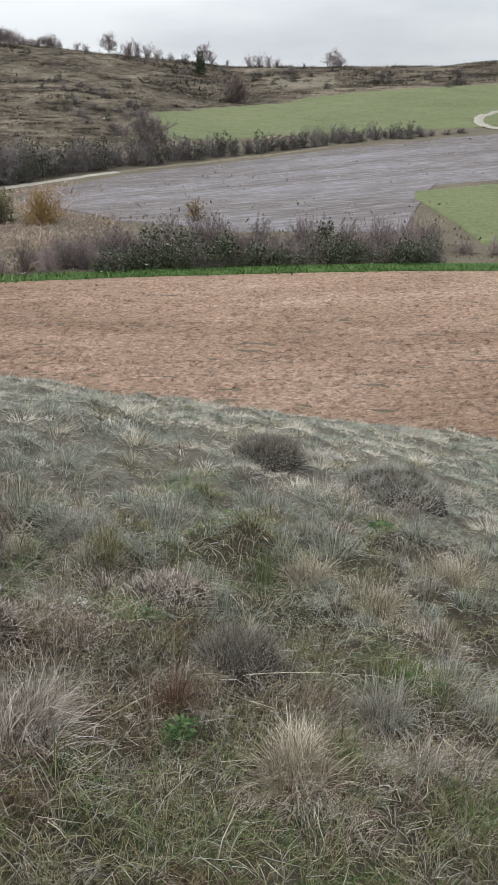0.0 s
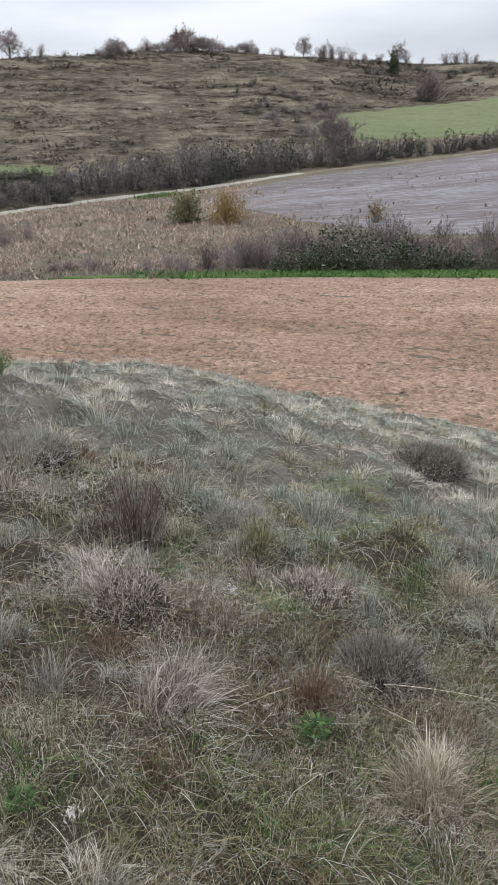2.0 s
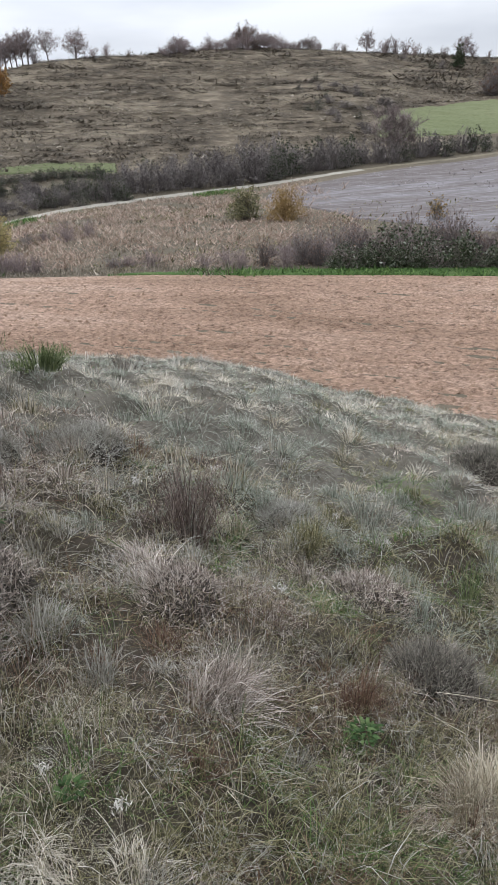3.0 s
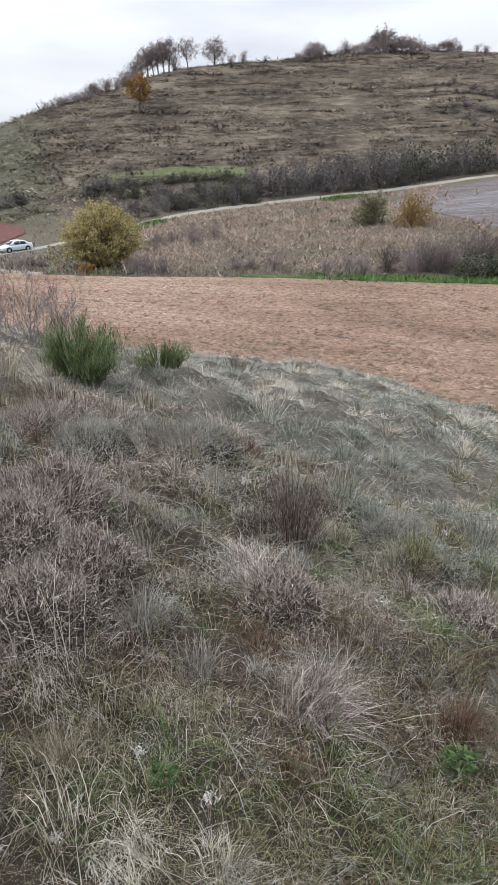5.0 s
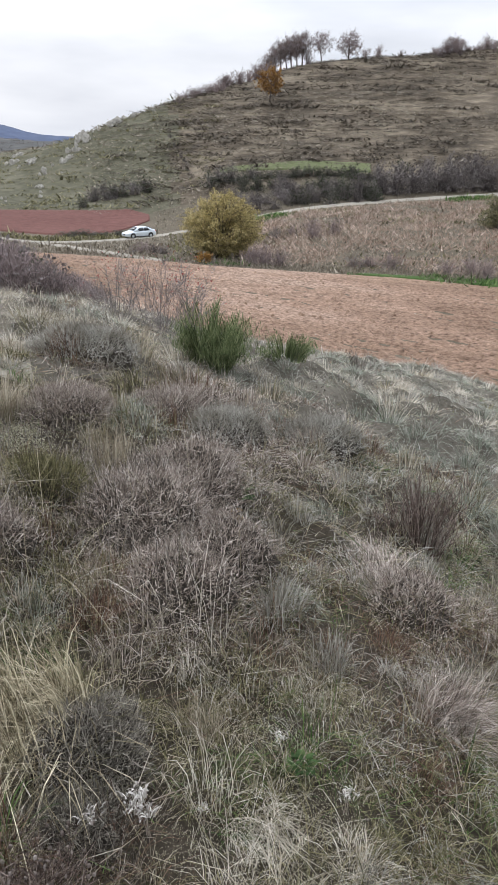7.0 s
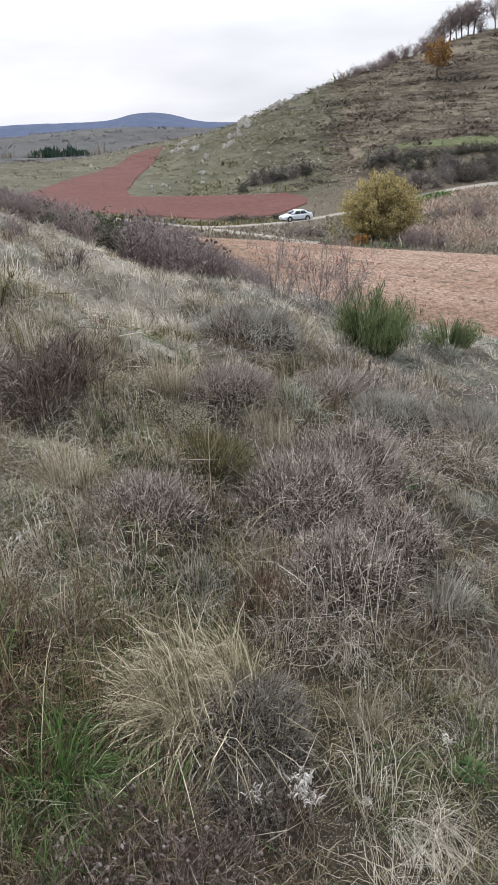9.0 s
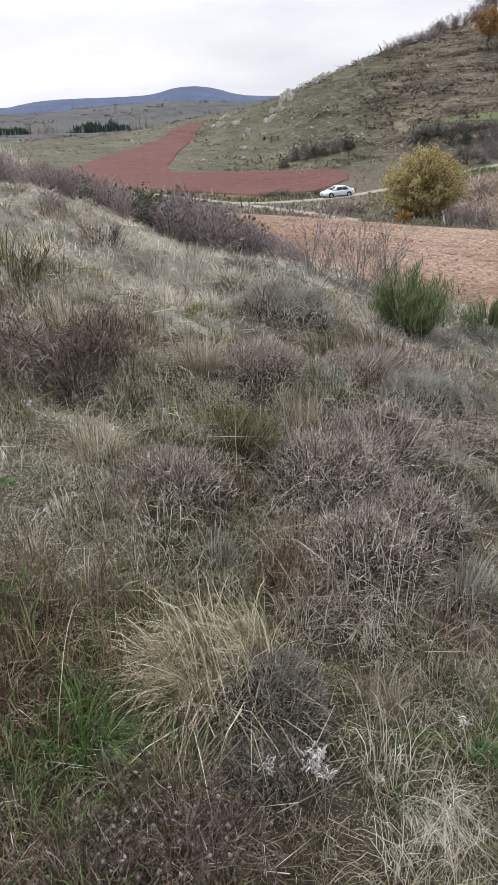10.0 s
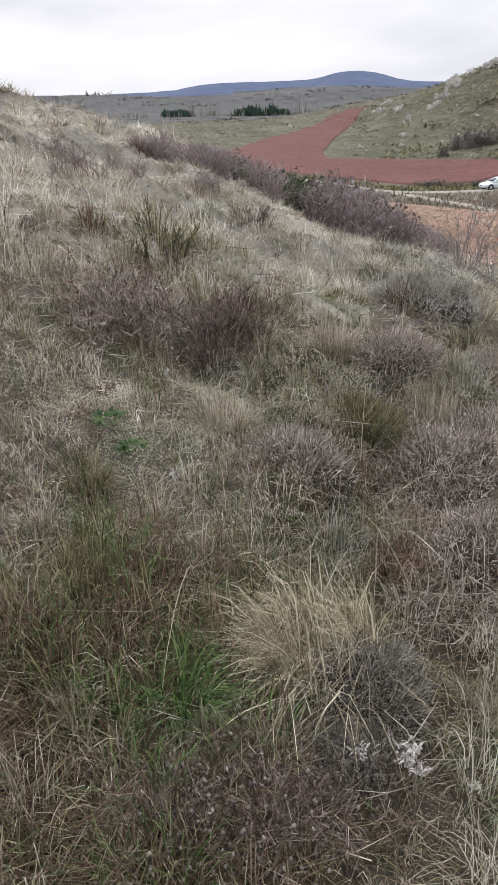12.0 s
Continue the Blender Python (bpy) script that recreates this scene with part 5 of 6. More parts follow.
def log_spots(r, n, steep, d1=27.0):
    """Places on the near slope, thinning out with the distance."""
    ds = np.geomspace(0.75, d1, 400)
    pdf = ds * ds * np.where(ds < 2.4, 1.0, (2.4 / ds) ** steep) * (1 + 1.3 * np.clip((2.6 - ds) / 1.8, 0, 1))
    d = np.interp(r.uniform(0, 1, n), np.cumsum(pdf) / pdf.sum(), ds)
    a = 34 + r.uniform(-1, 1, n) * (60 + 42 * np.clip((2.6 - d) / 1.8, 0, 1))
    x, y = place(a, d)
    ok = knoll(x, y) > valley(x, y)
    return x[ok], y[ok], a[ok], d[ok]


COVER = (("dry_grass", M_straw, "dry straw-coloured grass covering the slope"), ("grey_grass", M_grey, "matted grey winter grass on the slope"), ("olive_grass", M_olive, "olive-green grass tufts on the slope"),
         ("fresh_grass", M_grass, "fresh green grass growing between dry tufts"), ("heath", M_heath, "mauve-brown twiggy heath on the slope"), ("rusty_grass", M_rust, "rust-brown dead stalks among the grass"), ("silvery_grass", M_silver, "silvery grey-green low growth on the slope"), ("pale_grass", M_pale, "soft pale bleached grass on the upper slope"), ("hollow_shade_grass", M_hollow_shade, "dead grass coloured dark as shade between the tufts"))


def cover_kind(r, x, y, a, d):
    green, heath = near_patch(x, y, GREEN), near_patch(x, y, HEATH)
    n = len(x)
    n1, n2, n3 = fbm(x / 0.9, y / 0.9, 3, 201), fbm(x / 0.35, y / 0.35, 2, 203), fbm(x / 2.2, y / 2.2, 3, 205)
    kind, roll, g = np.full(n, 1), r.uniform(0, 1, n), r.normal(0, 1, n)
    kind[roll < 0.32 + 0.3 * n3 + 0.3 * np.clip((a - 40) / 25, 0, 1)] = 0
    kind[(a > 45) & (roll > 0.62 - 0.25 * n1) & (d < 6)] = 2
    kind[(n1 + 0.4 * g > 0.40) & (d < 9)] = 2
    kind[(n2 + 0.5 * g > 0.85) & (d < 4.5)] = 3
    kind[(a < 14) & (d > 3.0) & (roll > 0.72)] = 2
    n4, n6 = fbm(x / 0.24, y / 0.24, 2, 261), fbm(x / 0.55, y / 0.55, 2, 263)
    low, v = d < 2.5, n4 + 0.35 * g
    v = v + 0.32 * np.clip((a - 36) / 8, 0, 1)
    mixed = np.where(roll < 0.40 - 0.28 * np.clip((a - 36) / 8, 0, 1), 1, np.where(roll < 0.55, 0, np.where(roll < 0.80, 4, 2)))
    kind[low] = np.where(v > 0.36, 2, np.where(v < -0.5, 5, mixed))[low]
    kind[low & (n6 + 0.3 * r.normal(0, 1, n) > 0.5)] = 3
    kind[(d > 5) & (a > 15) & (kind == 2) & (roll > 0.25)] = 1
    n5 = fbm(x / 1.4, y / 1.4, 2, 241)
    kind[(d > 2.6) & (n5 + 0.35 * g > 0.24 + 0.012 * a) & (kind != 3)] = 6
    sage = (a < 46) & (d > 3.2) & (r.uniform(0, 1, n) < 0.42) & (kind != 3)
    kind[sage] = 6
    right = (a < 12) & (d > 2.4) & (d < 4.5) & (roll < 0.36)
    kind[right] = np.where(g[right] > 0.7, 3, 2)
    up = (a > 56) & (d > 4.2)
    kind[up] = np.where(roll[up] < 0.5, 7, np.where(roll[up] < 0.68, 0, np.where(roll[up] < 0.93, 1, 2)))
    far_up = ~up & (d > 6) & (roll < 0.22)
    kind[far_up] = 7
    side = (a > 69) & (d > 1.9) & (d <= 4.2)
    kind[side] = np.where(roll[side] < 0.48, 0, np.where(roll[side] < 0.75, 7, np.where(roll[side] < 0.92, 2, 1)))
    light = (a > 32) & (a < 52) & (d < 2.0) & (r.uniform(0, 1, n) < 0.6)
    kind[light] = r.choice([7, 7, 7, 0, 0, 2, 2], light.sum())
    warm = (kind == 1) & (a > 46) & (r.uniform(0, 1, n) < 0.7)
    kind[warm] = r.choice([0, 0, 0, 5, 2, 4], warm.sum())
    foot = (a > 60) & (d < 1.3)
    kind[foot] = r.choice([5, 5, 8, 8, 8, 4, 2, 2, 3], foot.sum())
    corner = (a > 77) & (d < 2.0)
    kind[corner] = r.choice([5, 5, 8, 8, 8, 2, 2, 3, 0], corner.sum())
    bushy = heath + 0.2 * g > 0.55
    kind[bushy] = np.where(r.uniform(0, 1, bushy.sum()) < 0.75, 4, 5)
    kind[(n1 < -0.38) & ~up & (roll > 0.35) & (d < 8)] = 4
    kind[(n3 > 0.3) & (roll > 0.88) & (d < 5)] = 5
    kind[near_patch(x, y, RUSTY) + 0.25 * g > 0.7] = 5
    gg = green + 0.3 * g
    kind[gg > 0.62] = 2
    kind[gg > 0.88] = 3
    return kind


def build_cover():
    r = np.random.default_rng(101)
    piles = [Pile() for _ in COVER]
    width = np.array([0.0023, 0.0023, 0.0025, 0.0026, 0.0023, 0.0023, 0.0025, 0.0024, 0.0026])
    # soft rounded mounds standing shoulder to shoulder, the hollows between them shaded by dark colour; small ones
    # below the eye
    tops = []
    for pitch, size, reach_in, reach_out in ((0.34, 0.175, 2.0, 21.0), (0.185, 0.098, 0.8, 2.1)):
        i, j = np.meshgrid(np.arange(-75, 45), np.arange(-22, 75), indexing="ij")
        x, y = (pitch * (i + 0.5 * (j % 2))).ravel(), (0.88 * pitch * j).ravel()
        x, y = x + r.normal(0, 0.26 * pitch, len(x)), y + r.normal(0, 0.26 * pitch, len(y))
        a, d = polar(x, y)
        front = (a > -27) & (a < 110)
        ok = np.where(front, (d > reach_in) & (d < reach_out), (d > 0.7) & (d < 11) & (pitch > 0.3)) & (knoll(x, y) > valley(x, y)) & (near_patch(x, y, BARE) < 0.4) & (near_patch(x, y, TAKEN) < 0.5) & (r.uniform(0, 1, len(x)) < np.where(d < 9, 0.9, 1))
        x, y, a, d, front = x[ok], y[ok], a[ok], d[ok], front[ok]
        kind = cover_kind(r, x, y, a, d)
        n = len(x)
        R = r.lognormal(math.log(size), 0.32, n) * np.where((d < 3.2) & (pitch > 0.3), 0.74, 1)
        swap = r.uniform(0, 1, n)
        kind = np.where((kind == 3) & (swap < 0.5), 2, kind)
        kind = np.where((kind == 2) & (swap < 0.25) & (d > 2), 6, kind)
        T = R * r.uniform(0.70, 1.12, n) * np.where((kind == 2) | (kind == 3), 0.75, 1.0) * np.interp(d, [1.2, 2.2, 4, 9], [1.15, 1.0, 1.0, 0.72])
        soft = (a > 54) & (d > 3.8)
        per = (np.interp(d, [1, 2, 3.5, 6, 9, 14, 21], [190, 210, 205, 165, 120, 75, 40]) * np.where(soft, 1.2, 1) * np.where(front, 1, 0.35)).astype(int)
        lay = np.radians(-20 + 110 * fbm(x / 0.9, y / 0.9, 2, 213))
        tops.append((x, y, R, kind))
        for k in range(9):
            for lo, hi, seg in ((0, 2.2, 3), (2.2, 5.5, 2), (5.5, 99, 1)):
                t = np.where((kind == k) & (d >= lo) & (d < hi))[0]
                if not len(t):
                    continue
                i = np.repeat(t, per[t])
                m = len(i)
                t2, q = r.uniform(0, 2 * np.pi, m), np.sqrt(r.uniform(0, 1, m))
                bx, by = x[i] + 0.62 * R[i] * q * np.cos(t2), y[i] + 0.62 * R[i] * q * np.sin(t2)
                H = T[i] * (1.1 - 0.8 * q**2) * r.uniform(0.65, 1.08, m)
                reach = R[i] * (0.12 + 0.5 * q) * r.uniform(0.5, 1.2, m) * np.interp(d[i], [1.5, 3, 8], [1.4, 1.0, 1.7])
                B = np.stack([bx, by, knoll(bx, by) - 0.01], 1)
                w = np.maximum(0.0019, 0.00098 * d[i]) * r.uniform(0.7, 1.35, m) * np.where(soft[i], 0.85, 1)
                mixed = r.uniform(0, 1, m) < np.where(d[i] < 2.2, 0.3, 0.18)
                ang = np.where(r.uniform(0, 1, m) < np.where(d[i] < 2.6, 0.4, 0.0), lay[i], t2) + r.normal(0, 0.6, m)
                for pile, s in ((piles[k], ~mixed), (piles[(2, 0, 0, 2, 0, 2, 1, 0, 5)[k]], mixed)):
                    pile.arcs(B[s], ang[s], reach[s], H[s], reach[s] * r.uniform(0.0, 0.7, s.sum()), w[s], seg, 0.9, 1.6, r)
    mound_x, mound_y, mound_R, mound_kind = (np.concatenate([t[q] for t in tops]) for q in range(4))
    tree = kdtree.KDTree(len(mound_x))
    for k in range(len(mound_x)):
        tree.insert((mound_x[k], mound_y[k], 0), k)
    tree.balance()
    # short matted sward: shade painted as dark blades in hollows, mound's grass on its sides
    x, y, a, d = log_spots(r, 112000, 1.2)
    keep = r.uniform(0, 1, len(x)) > 0.80 * near_patch(x, y, BARE)
    x, y, a, d = x[keep], y[keep], a[keep], d[keep]
    kind = cover_kind(r, x, y, a, d)
    kind = np.where(((kind < 2) | (kind == 7)) & ~((a > 69) & (d > 1.9)) & (r.uniform(0, 1, len(x)) < 0.8), r.choice([2, 2, 2, 3, 5, 5, 4], len(x)), kind)
    n = len(x)
    near = [tree.find((x[q], y[q], 0)) for q in range(n)]
    which, gap = np.array([q[1] for q in near]), np.array([q[2] for q in near])
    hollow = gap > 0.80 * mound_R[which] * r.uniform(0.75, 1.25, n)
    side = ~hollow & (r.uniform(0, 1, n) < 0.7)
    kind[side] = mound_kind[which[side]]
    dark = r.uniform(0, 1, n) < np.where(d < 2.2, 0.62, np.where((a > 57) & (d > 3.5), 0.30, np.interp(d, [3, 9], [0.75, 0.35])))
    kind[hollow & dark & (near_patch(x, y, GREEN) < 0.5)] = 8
    H = r.uniform(0.015, 0.05, n) * np.clip(0.8 + d / 14, 0.8, 1.2)
    reach = r.uniform(0.025, 0.10, n) * np.clip(0.9 + d / 14, 0.9, 1.3)
    w = np.maximum(width[kind] * 0.85, np.where(d > 4, 0.0016, 0.0012) * d) * r.uniform(0.7, 1.5, n)
    z = knoll(x, y)
    P = np.stack([x, y, z - 0.004], 1)
    e = 0.05
    gx, gy = knoll(x + e, y) - z, knoll(x, y + e) - z
    steep = np.hypot(gx, gy) / e
    ang = np.arctan2(-gy, -gx) + r.normal(0, 0.75, n)                 # the blades lie down the sides of the hummocks
    H = H - 0.45 * reach * np.clip(steep, 0, 0.8)
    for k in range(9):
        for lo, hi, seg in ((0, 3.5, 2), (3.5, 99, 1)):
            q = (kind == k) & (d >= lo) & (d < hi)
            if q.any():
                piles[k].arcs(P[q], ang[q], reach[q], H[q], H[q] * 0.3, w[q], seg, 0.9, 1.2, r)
    # litter: dead stems lying criss-cross
    x, y, a, d = log_spots(r, 26000, 2.2, 5.0)
    keep = near_patch(x, y, BARE) < 0.5
    x, y, a, d = x[keep], y[keep], a[keep], d[keep]
    n = len(x)
    kind = np.where(r.uniform(0, 1, n) < 0.5, cover_kind(r, x, y, a, d), np.where(a < 52, r.choice([2, 4, 5, 1, 1, 0, 2], n), r.choice([2, 2, 4, 5, 5, 0, 0], n)))
    A = np.stack([x, y, knoll(x, y) + r.uniform(0.0, 0.085, n)], 1)
    t, e = r.uniform(0, 2 * np.pi, n), r.normal(0.12, 0.3, n)
    ln = r.lognormal(math.log(0.085), 0.45, n) * np.clip(0.8 + d / 7, 0.9, 1.6)
    E = A + np.stack([np.cos(t) * np.cos(e), np.sin(t) * np.cos(e), np.sin(e)], 1) * ln[:, None]
    w = np.maximum(0.0020, 0.0010 * d) * r.uniform(0.6, 1.3, n)
    for k in range(9):
        q = kind == k
        if q.any():
            piles[k].twigs(A[q], E[q], w[q], r)
    # rounded tufts with dark gaps between them
    x, y, a, d = log_spots(r, 8500, 1.8)
    keep = (r.uniform(0, 1, len(x)) > 0.85 * near_patch(x, y, BARE)) & (fbm(x / 0.45, y / 0.45, 2, 221) > -0.42)
    x, y, a, d = x[keep], y[keep], a[keep], d[keep]
    kind = cover_kind(r, x, y, a, d)
    n = len(x)
    R = r.lognormal(math.log(0.072), 0.45, n) * np.clip(0.75 + d / 6.0, 0.8, 2.6) * (1 + 0.35 * fbm(x / 1.1, y / 1.1, 2, 207))
    T = R * np.array([1.15, 0.95, 1.0, 1.2, 1.0, 1.3, 0.8, 1.4, 0.6])[kind] * r.uniform(0.75, 1.35, n) * np.clip(0.92 - d / 12, 0.36, 0.8)
    lay = np.radians(-20 + 80 * fbm(x / 1.5, y / 1.5, 2, 209))
    per = np.clip(24 * (R / 0.062) ** 1.0 / np.clip(d / 2.2, 1, 2.6), 12, 60).astype(int)
    for k in range(9):
        for lo, hi, seg in ((0, 4.5, 3), (4.5, 8.0, 2), (8.0, 99, 1)):
            t = np.where((kind == k) & (d >= lo) & (d < hi))[0]
            if not len(t):
                continue
            i = np.repeat(t, per[t] + (6 if k == 4 else 0))
            m = len(i)
            t2, q = r.uniform(0, 2 * np.pi, m), np.sqrt(r.uniform(0, 1, m))
            bx, by = x[i] + 0.5 * R[i] * q * np.cos(t2), y[i] + 0.5 * R[i] * q * np.sin(t2)
            ang = np.where(r.uniform(0, 1, m) < 0.5, t2 + r.normal(0, 0.9, m), lay[i] + r.normal(0, 0.8, m))
            H = T[i] * r.uniform(0.5, 1.15, m) * (1.15 - 0.5 * q * q)
            reach = R[i] * r.uniform(0.25, 1.15, m) * (0.4 + 0.9 * q)
            w = np.maximum(width[k] * 0.8, 0.00098 * d[i]) * r.uniform(0.7, 1.35, m)
            B = np.stack([bx, by, knoll(bx, by) - 0.01], 1)
            mixed = r.uniform(0, 1, m) < 0.25
            piles[k].arcs(B[~mixed], ang[~mixed], reach[~mixed], H[~mixed], reach[~mixed] * r.uniform(0.1, 0.9, (~mixed).sum()), w[~mixed], seg, 0.9, 1.5, r)
            piles[2 if (k != 2 and hi < 5) else 1].arcs(B[mixed], ang[mixed], reach[mixed] * 1.15, H[mixed], reach[mixed] * r.uniform(0.1, 0.9, mixed.sum()), w[mixed], seg, 0.9, 1.5, r)
            if k == 4:
                s = r.uniform(0.35, 0.95, m)
                A = B + np.stack([np.cos(ang) * reach * s**1.5, np.sin(ang) * reach * s**1.5, H * (1.6 * s - 0.6 * s * s)], 1)
                sel = r.uniform(0, 1, m) < (0.9 if hi < 6 else 0.35)
                piles[k].twigs(A[sel], A[sel] + r.normal(0, 0.022, (sel.sum(), 3)) + np.array([0, 0, 0.02]), w[sel] * 0.9, r)
    # small tufts close to the eye
    n = 900
    a, d = r.uniform(-26, 80, n), 0.85 + 1.9 * r.uniform(0, 1, n) ** 0.8
    x, y = place(a, d)
    ok = (near_patch(x, y, BARE) < 0.45) & (near_patch(x, y, TAKEN[:2]) < 0.8)
    x, y, a, d = x[ok], y[ok], a[ok], d[ok]
    kind, R = cover_kind(r, x, y, a, d), r.uniform(0.045, 0.10, len(x))
    for k in range(9):
        i = np.repeat(np.where(kind == k)[0], 30)
        m = len(i)
        if m:
            t2, q = r.uniform(0, 2 * np.pi, m), np.sqrt(r.uniform(0, 1, m))
            B = np.stack([x[i] + 0.6 * R[i] * q * np.cos(t2), y[i] + 0.6 * R[i] * q * np.sin(t2), 0 * q], 1)
            B[:, 2] = knoll(B[:, 0], B[:, 1]) - 0.01
            reach = R[i] * r.uniform(0.2, 1.2, m)
            lay = np.radians(-20 + 110 * fbm(x[i] / 0.8, y[i] / 0.8, 2, 213))
            ang = np.where(r.uniform(0, 1, m) < 0.5, t2, lay) + r.normal(0, 0.8, m)
            H, w = R[i] * r.uniform(0.4, 1.15, m), 0.0019 * r.uniform(0.7, 1.4, m)
            mixed = r.uniform(0, 1, m) < 0.35
            for pile, s in ((piles[k], ~mixed), (piles[(2, 2, 0, 2, 5, 2, 1, 2, 5)[k]], mixed)):
                pile.arcs(B[s], ang[s], reach[s], H[s], reach[s] * r.uniform(0.1, 0.9, s.sum()), w[s], 2, 0.9, 1.5, r)
    # low mixed tufts between the lichen patches
    n = 760
    a, d = r.uniform(64, 102, n), 1.75 + 2.9 * r.uniform(0, 1, n) ** 0.8
    x, y = place(a, d)
    ok = (near_patch(x, y, BARE) < 0.6) & (near_patch(x, y, TAKEN) < 0.7)
    x, y = x[ok], y[ok]
    kind, R = r.choice([0, 0, 0, 2, 2, 7, 7, 5, 3], len(x)), r.uniform(0.05, 0.12, len(x))
    for k in (0, 2, 3, 5, 7):
        i = np.repeat(np.where(kind == k)[0], 34)
        m = len(i)
        t2, q = r.uniform(0, 2 * np.pi, m), np.sqrt(r.uniform(0, 1, m))
        B = np.stack([x[i] + 0.5 * R[i] * q * np.cos(t2), y[i] + 0.5 * R[i] * q * np.sin(t2), 0 * q], 1)
        B[:, 2] = knoll(B[:, 0], B[:, 1]) - 0.01
        reach = R[i] * r.uniform(0.2, 1.3, m)
        piles[k].arcs(B, t2 + r.normal(0, 0.8, m), reach, R[i] * r.uniform(0.5, 1.2, m), reach * r.uniform(0.1, 0.9, m), 0.0027 * r.uniform(0.7, 1.3, m), 2, 0.9, 1.5, r)
    # rusty litter and mixed tufts on the dark ground below the eye
    n = 15000
    a, d = r.uniform(70, 116, n), r.uniform(0.75, 2.0, n)
    x, y = place(a, d)
    kind = r.choice([5, 5, 5, 4, 2, 2, 0], n)
    A = np.stack([x, y, knoll(x, y) + r.uniform(0.0, 0.05, n)], 1)
    t, e = r.uniform(0, 2 * np.pi, n), r.normal(0.2, 0.3, n)
    E = A + np.stack([np.cos(t) * np.cos(e), np.sin(t) * np.cos(e), np.sin(e)], 1) * r.lognormal(math.log(0.075), 0.45, n)[:, None]
    w = 0.0027 * r.uniform(0.6, 1.3, n)
    for k in (0, 2, 4, 5):
        piles[k].twigs(A[kind == k], E[kind == k], w[kind == k], r)
    n = 330
    a, d = r.uniform(70, 116, n), r.uniform(0.8, 2.0, n)
    x, y = place(a, d)
    kind, R = r.choice([2, 2, 2, 3, 5, 5, 0], n), r.uniform(0.05, 0.13, n)
    for k in (0, 2, 3, 4, 5):
        i = np.repeat(np.where(kind == k)[0], 34)
        m = len(i)
        t2, q = r.uniform(0, 2 * np.pi, m), np.sqrt(r.uniform(0, 1, m))
        B = np.stack([x[i] + 0.4 * R[i] * q * np.cos(t2), y[i] + 0.4 * R[i] * q * np.sin(t2), 0 * q], 1)
        B[:, 2] = knoll(B[:, 0], B[:, 1]) - 0.01
        reach = R[i] * r.uniform(0.2, 1.3, m)
        piles[k].arcs(B, t2 + r.normal(0, 0.8, m), reach, R[i] * r.uniform(0.8, 1.9, m), reach * r.uniform(0.1, 1.0, m), 0.0026 * r.uniform(0.7, 1.3, m), 3, 0.9, 1.5, r)
    for p, (name, mat, label) in zip(piles, COVER):
        tagged(p.build(name, mat), label, "heath" if name == "heath" else "grass", kind="stuff")
    # lichen and moss cushions on the bare spots
    c = Pile()
    for a0, d0, s in BARE:
        px, py = place(np.array([float(a0)]), np.array([float(d0)]))
        m = int(6500 * (s / 0.2) ** 2)
        bx, by = px + r.normal(0, s * 0.62, m), py + r.normal(0, s * 0.62, m)
        c.leaves(np.stack([bx, by, knoll(bx, by) + r.uniform(-0.005, 0.014, m) + 0.02 * np.maximum(fbm(bx / 0.06, by / 0.06, 2, 231), 0)], 1), 0.0019 * d0, r, 1.3)
    tagged(c.build("lichen", M_lichen), "pale yellowish lichen cushions on bare soil", "lichen", kind="stuff")
    # long fallen stalks
    p = Pile()
    m = 40
    a, d = r.uniform(-18, 84, m), 1.7 + 3.6 * r.uniform(0, 1, m) ** 1.4
    x, y = place(a, d)
    z = knoll(x, y) + r.uniform(0.0, 0.10, m)
    p.arcs(np.stack([x, y, z], 1), r.uniform(0, 2 * np.pi, m), r.uniform(0.25, 0.75, m), r.uniform(0.08, 0.3, m), r.uniform(0, 0.2, m), 0.0024, 6, 0.4, 1.1, r)
    m = 130
    a, d = r.uniform(30, 84, m), 1.7 + 4.0 * r.uniform(0, 1, m)
    x, y = place(a, d)
    p.arcs(np.stack([x, y, knoll(x, y)], 1), r.uniform(0, 2 * np.pi, m), r.uniform(0.02, 0.2, m), r.uniform(0.22, 0.5, m), r.uniform(0, 0.08, m), 0.0021, 4, 0.6, 1.8, r)
    c = Pile()
    for a0, d0, s in HEATH[:5] + HEATH[7:8]:
        m = int(150 * (s / 0.4) ** 1.5)
        px, py = place(np.array([float(a0)]), np.array([float(d0)]))
        x, y = px + r.normal(0, 0.55 * s, m), py + r.normal(0, 0.55 * s, m)
        c.arcs(np.stack([x, y, knoll(x, y)], 1), r.uniform(0, 2 * np.pi, m), r.uniform(0.03, 0.2, m), r.uniform(0.14, 0.36, m), r.uniform(0, 0.12, m), np.maximum(0.0019, 0.0009 * d0), 3, 0.7, 1.7, r)
    tagged(c.build("brown_stalks", M_drybroom), "thin brown dead stalks standing in the heath", "stalks", kind="stuff")
    tagged(p.build("straw_stalks", M_gold), "long thin straw stalks leaning over the grass", "stalks", kind="stuff")


build_cover()


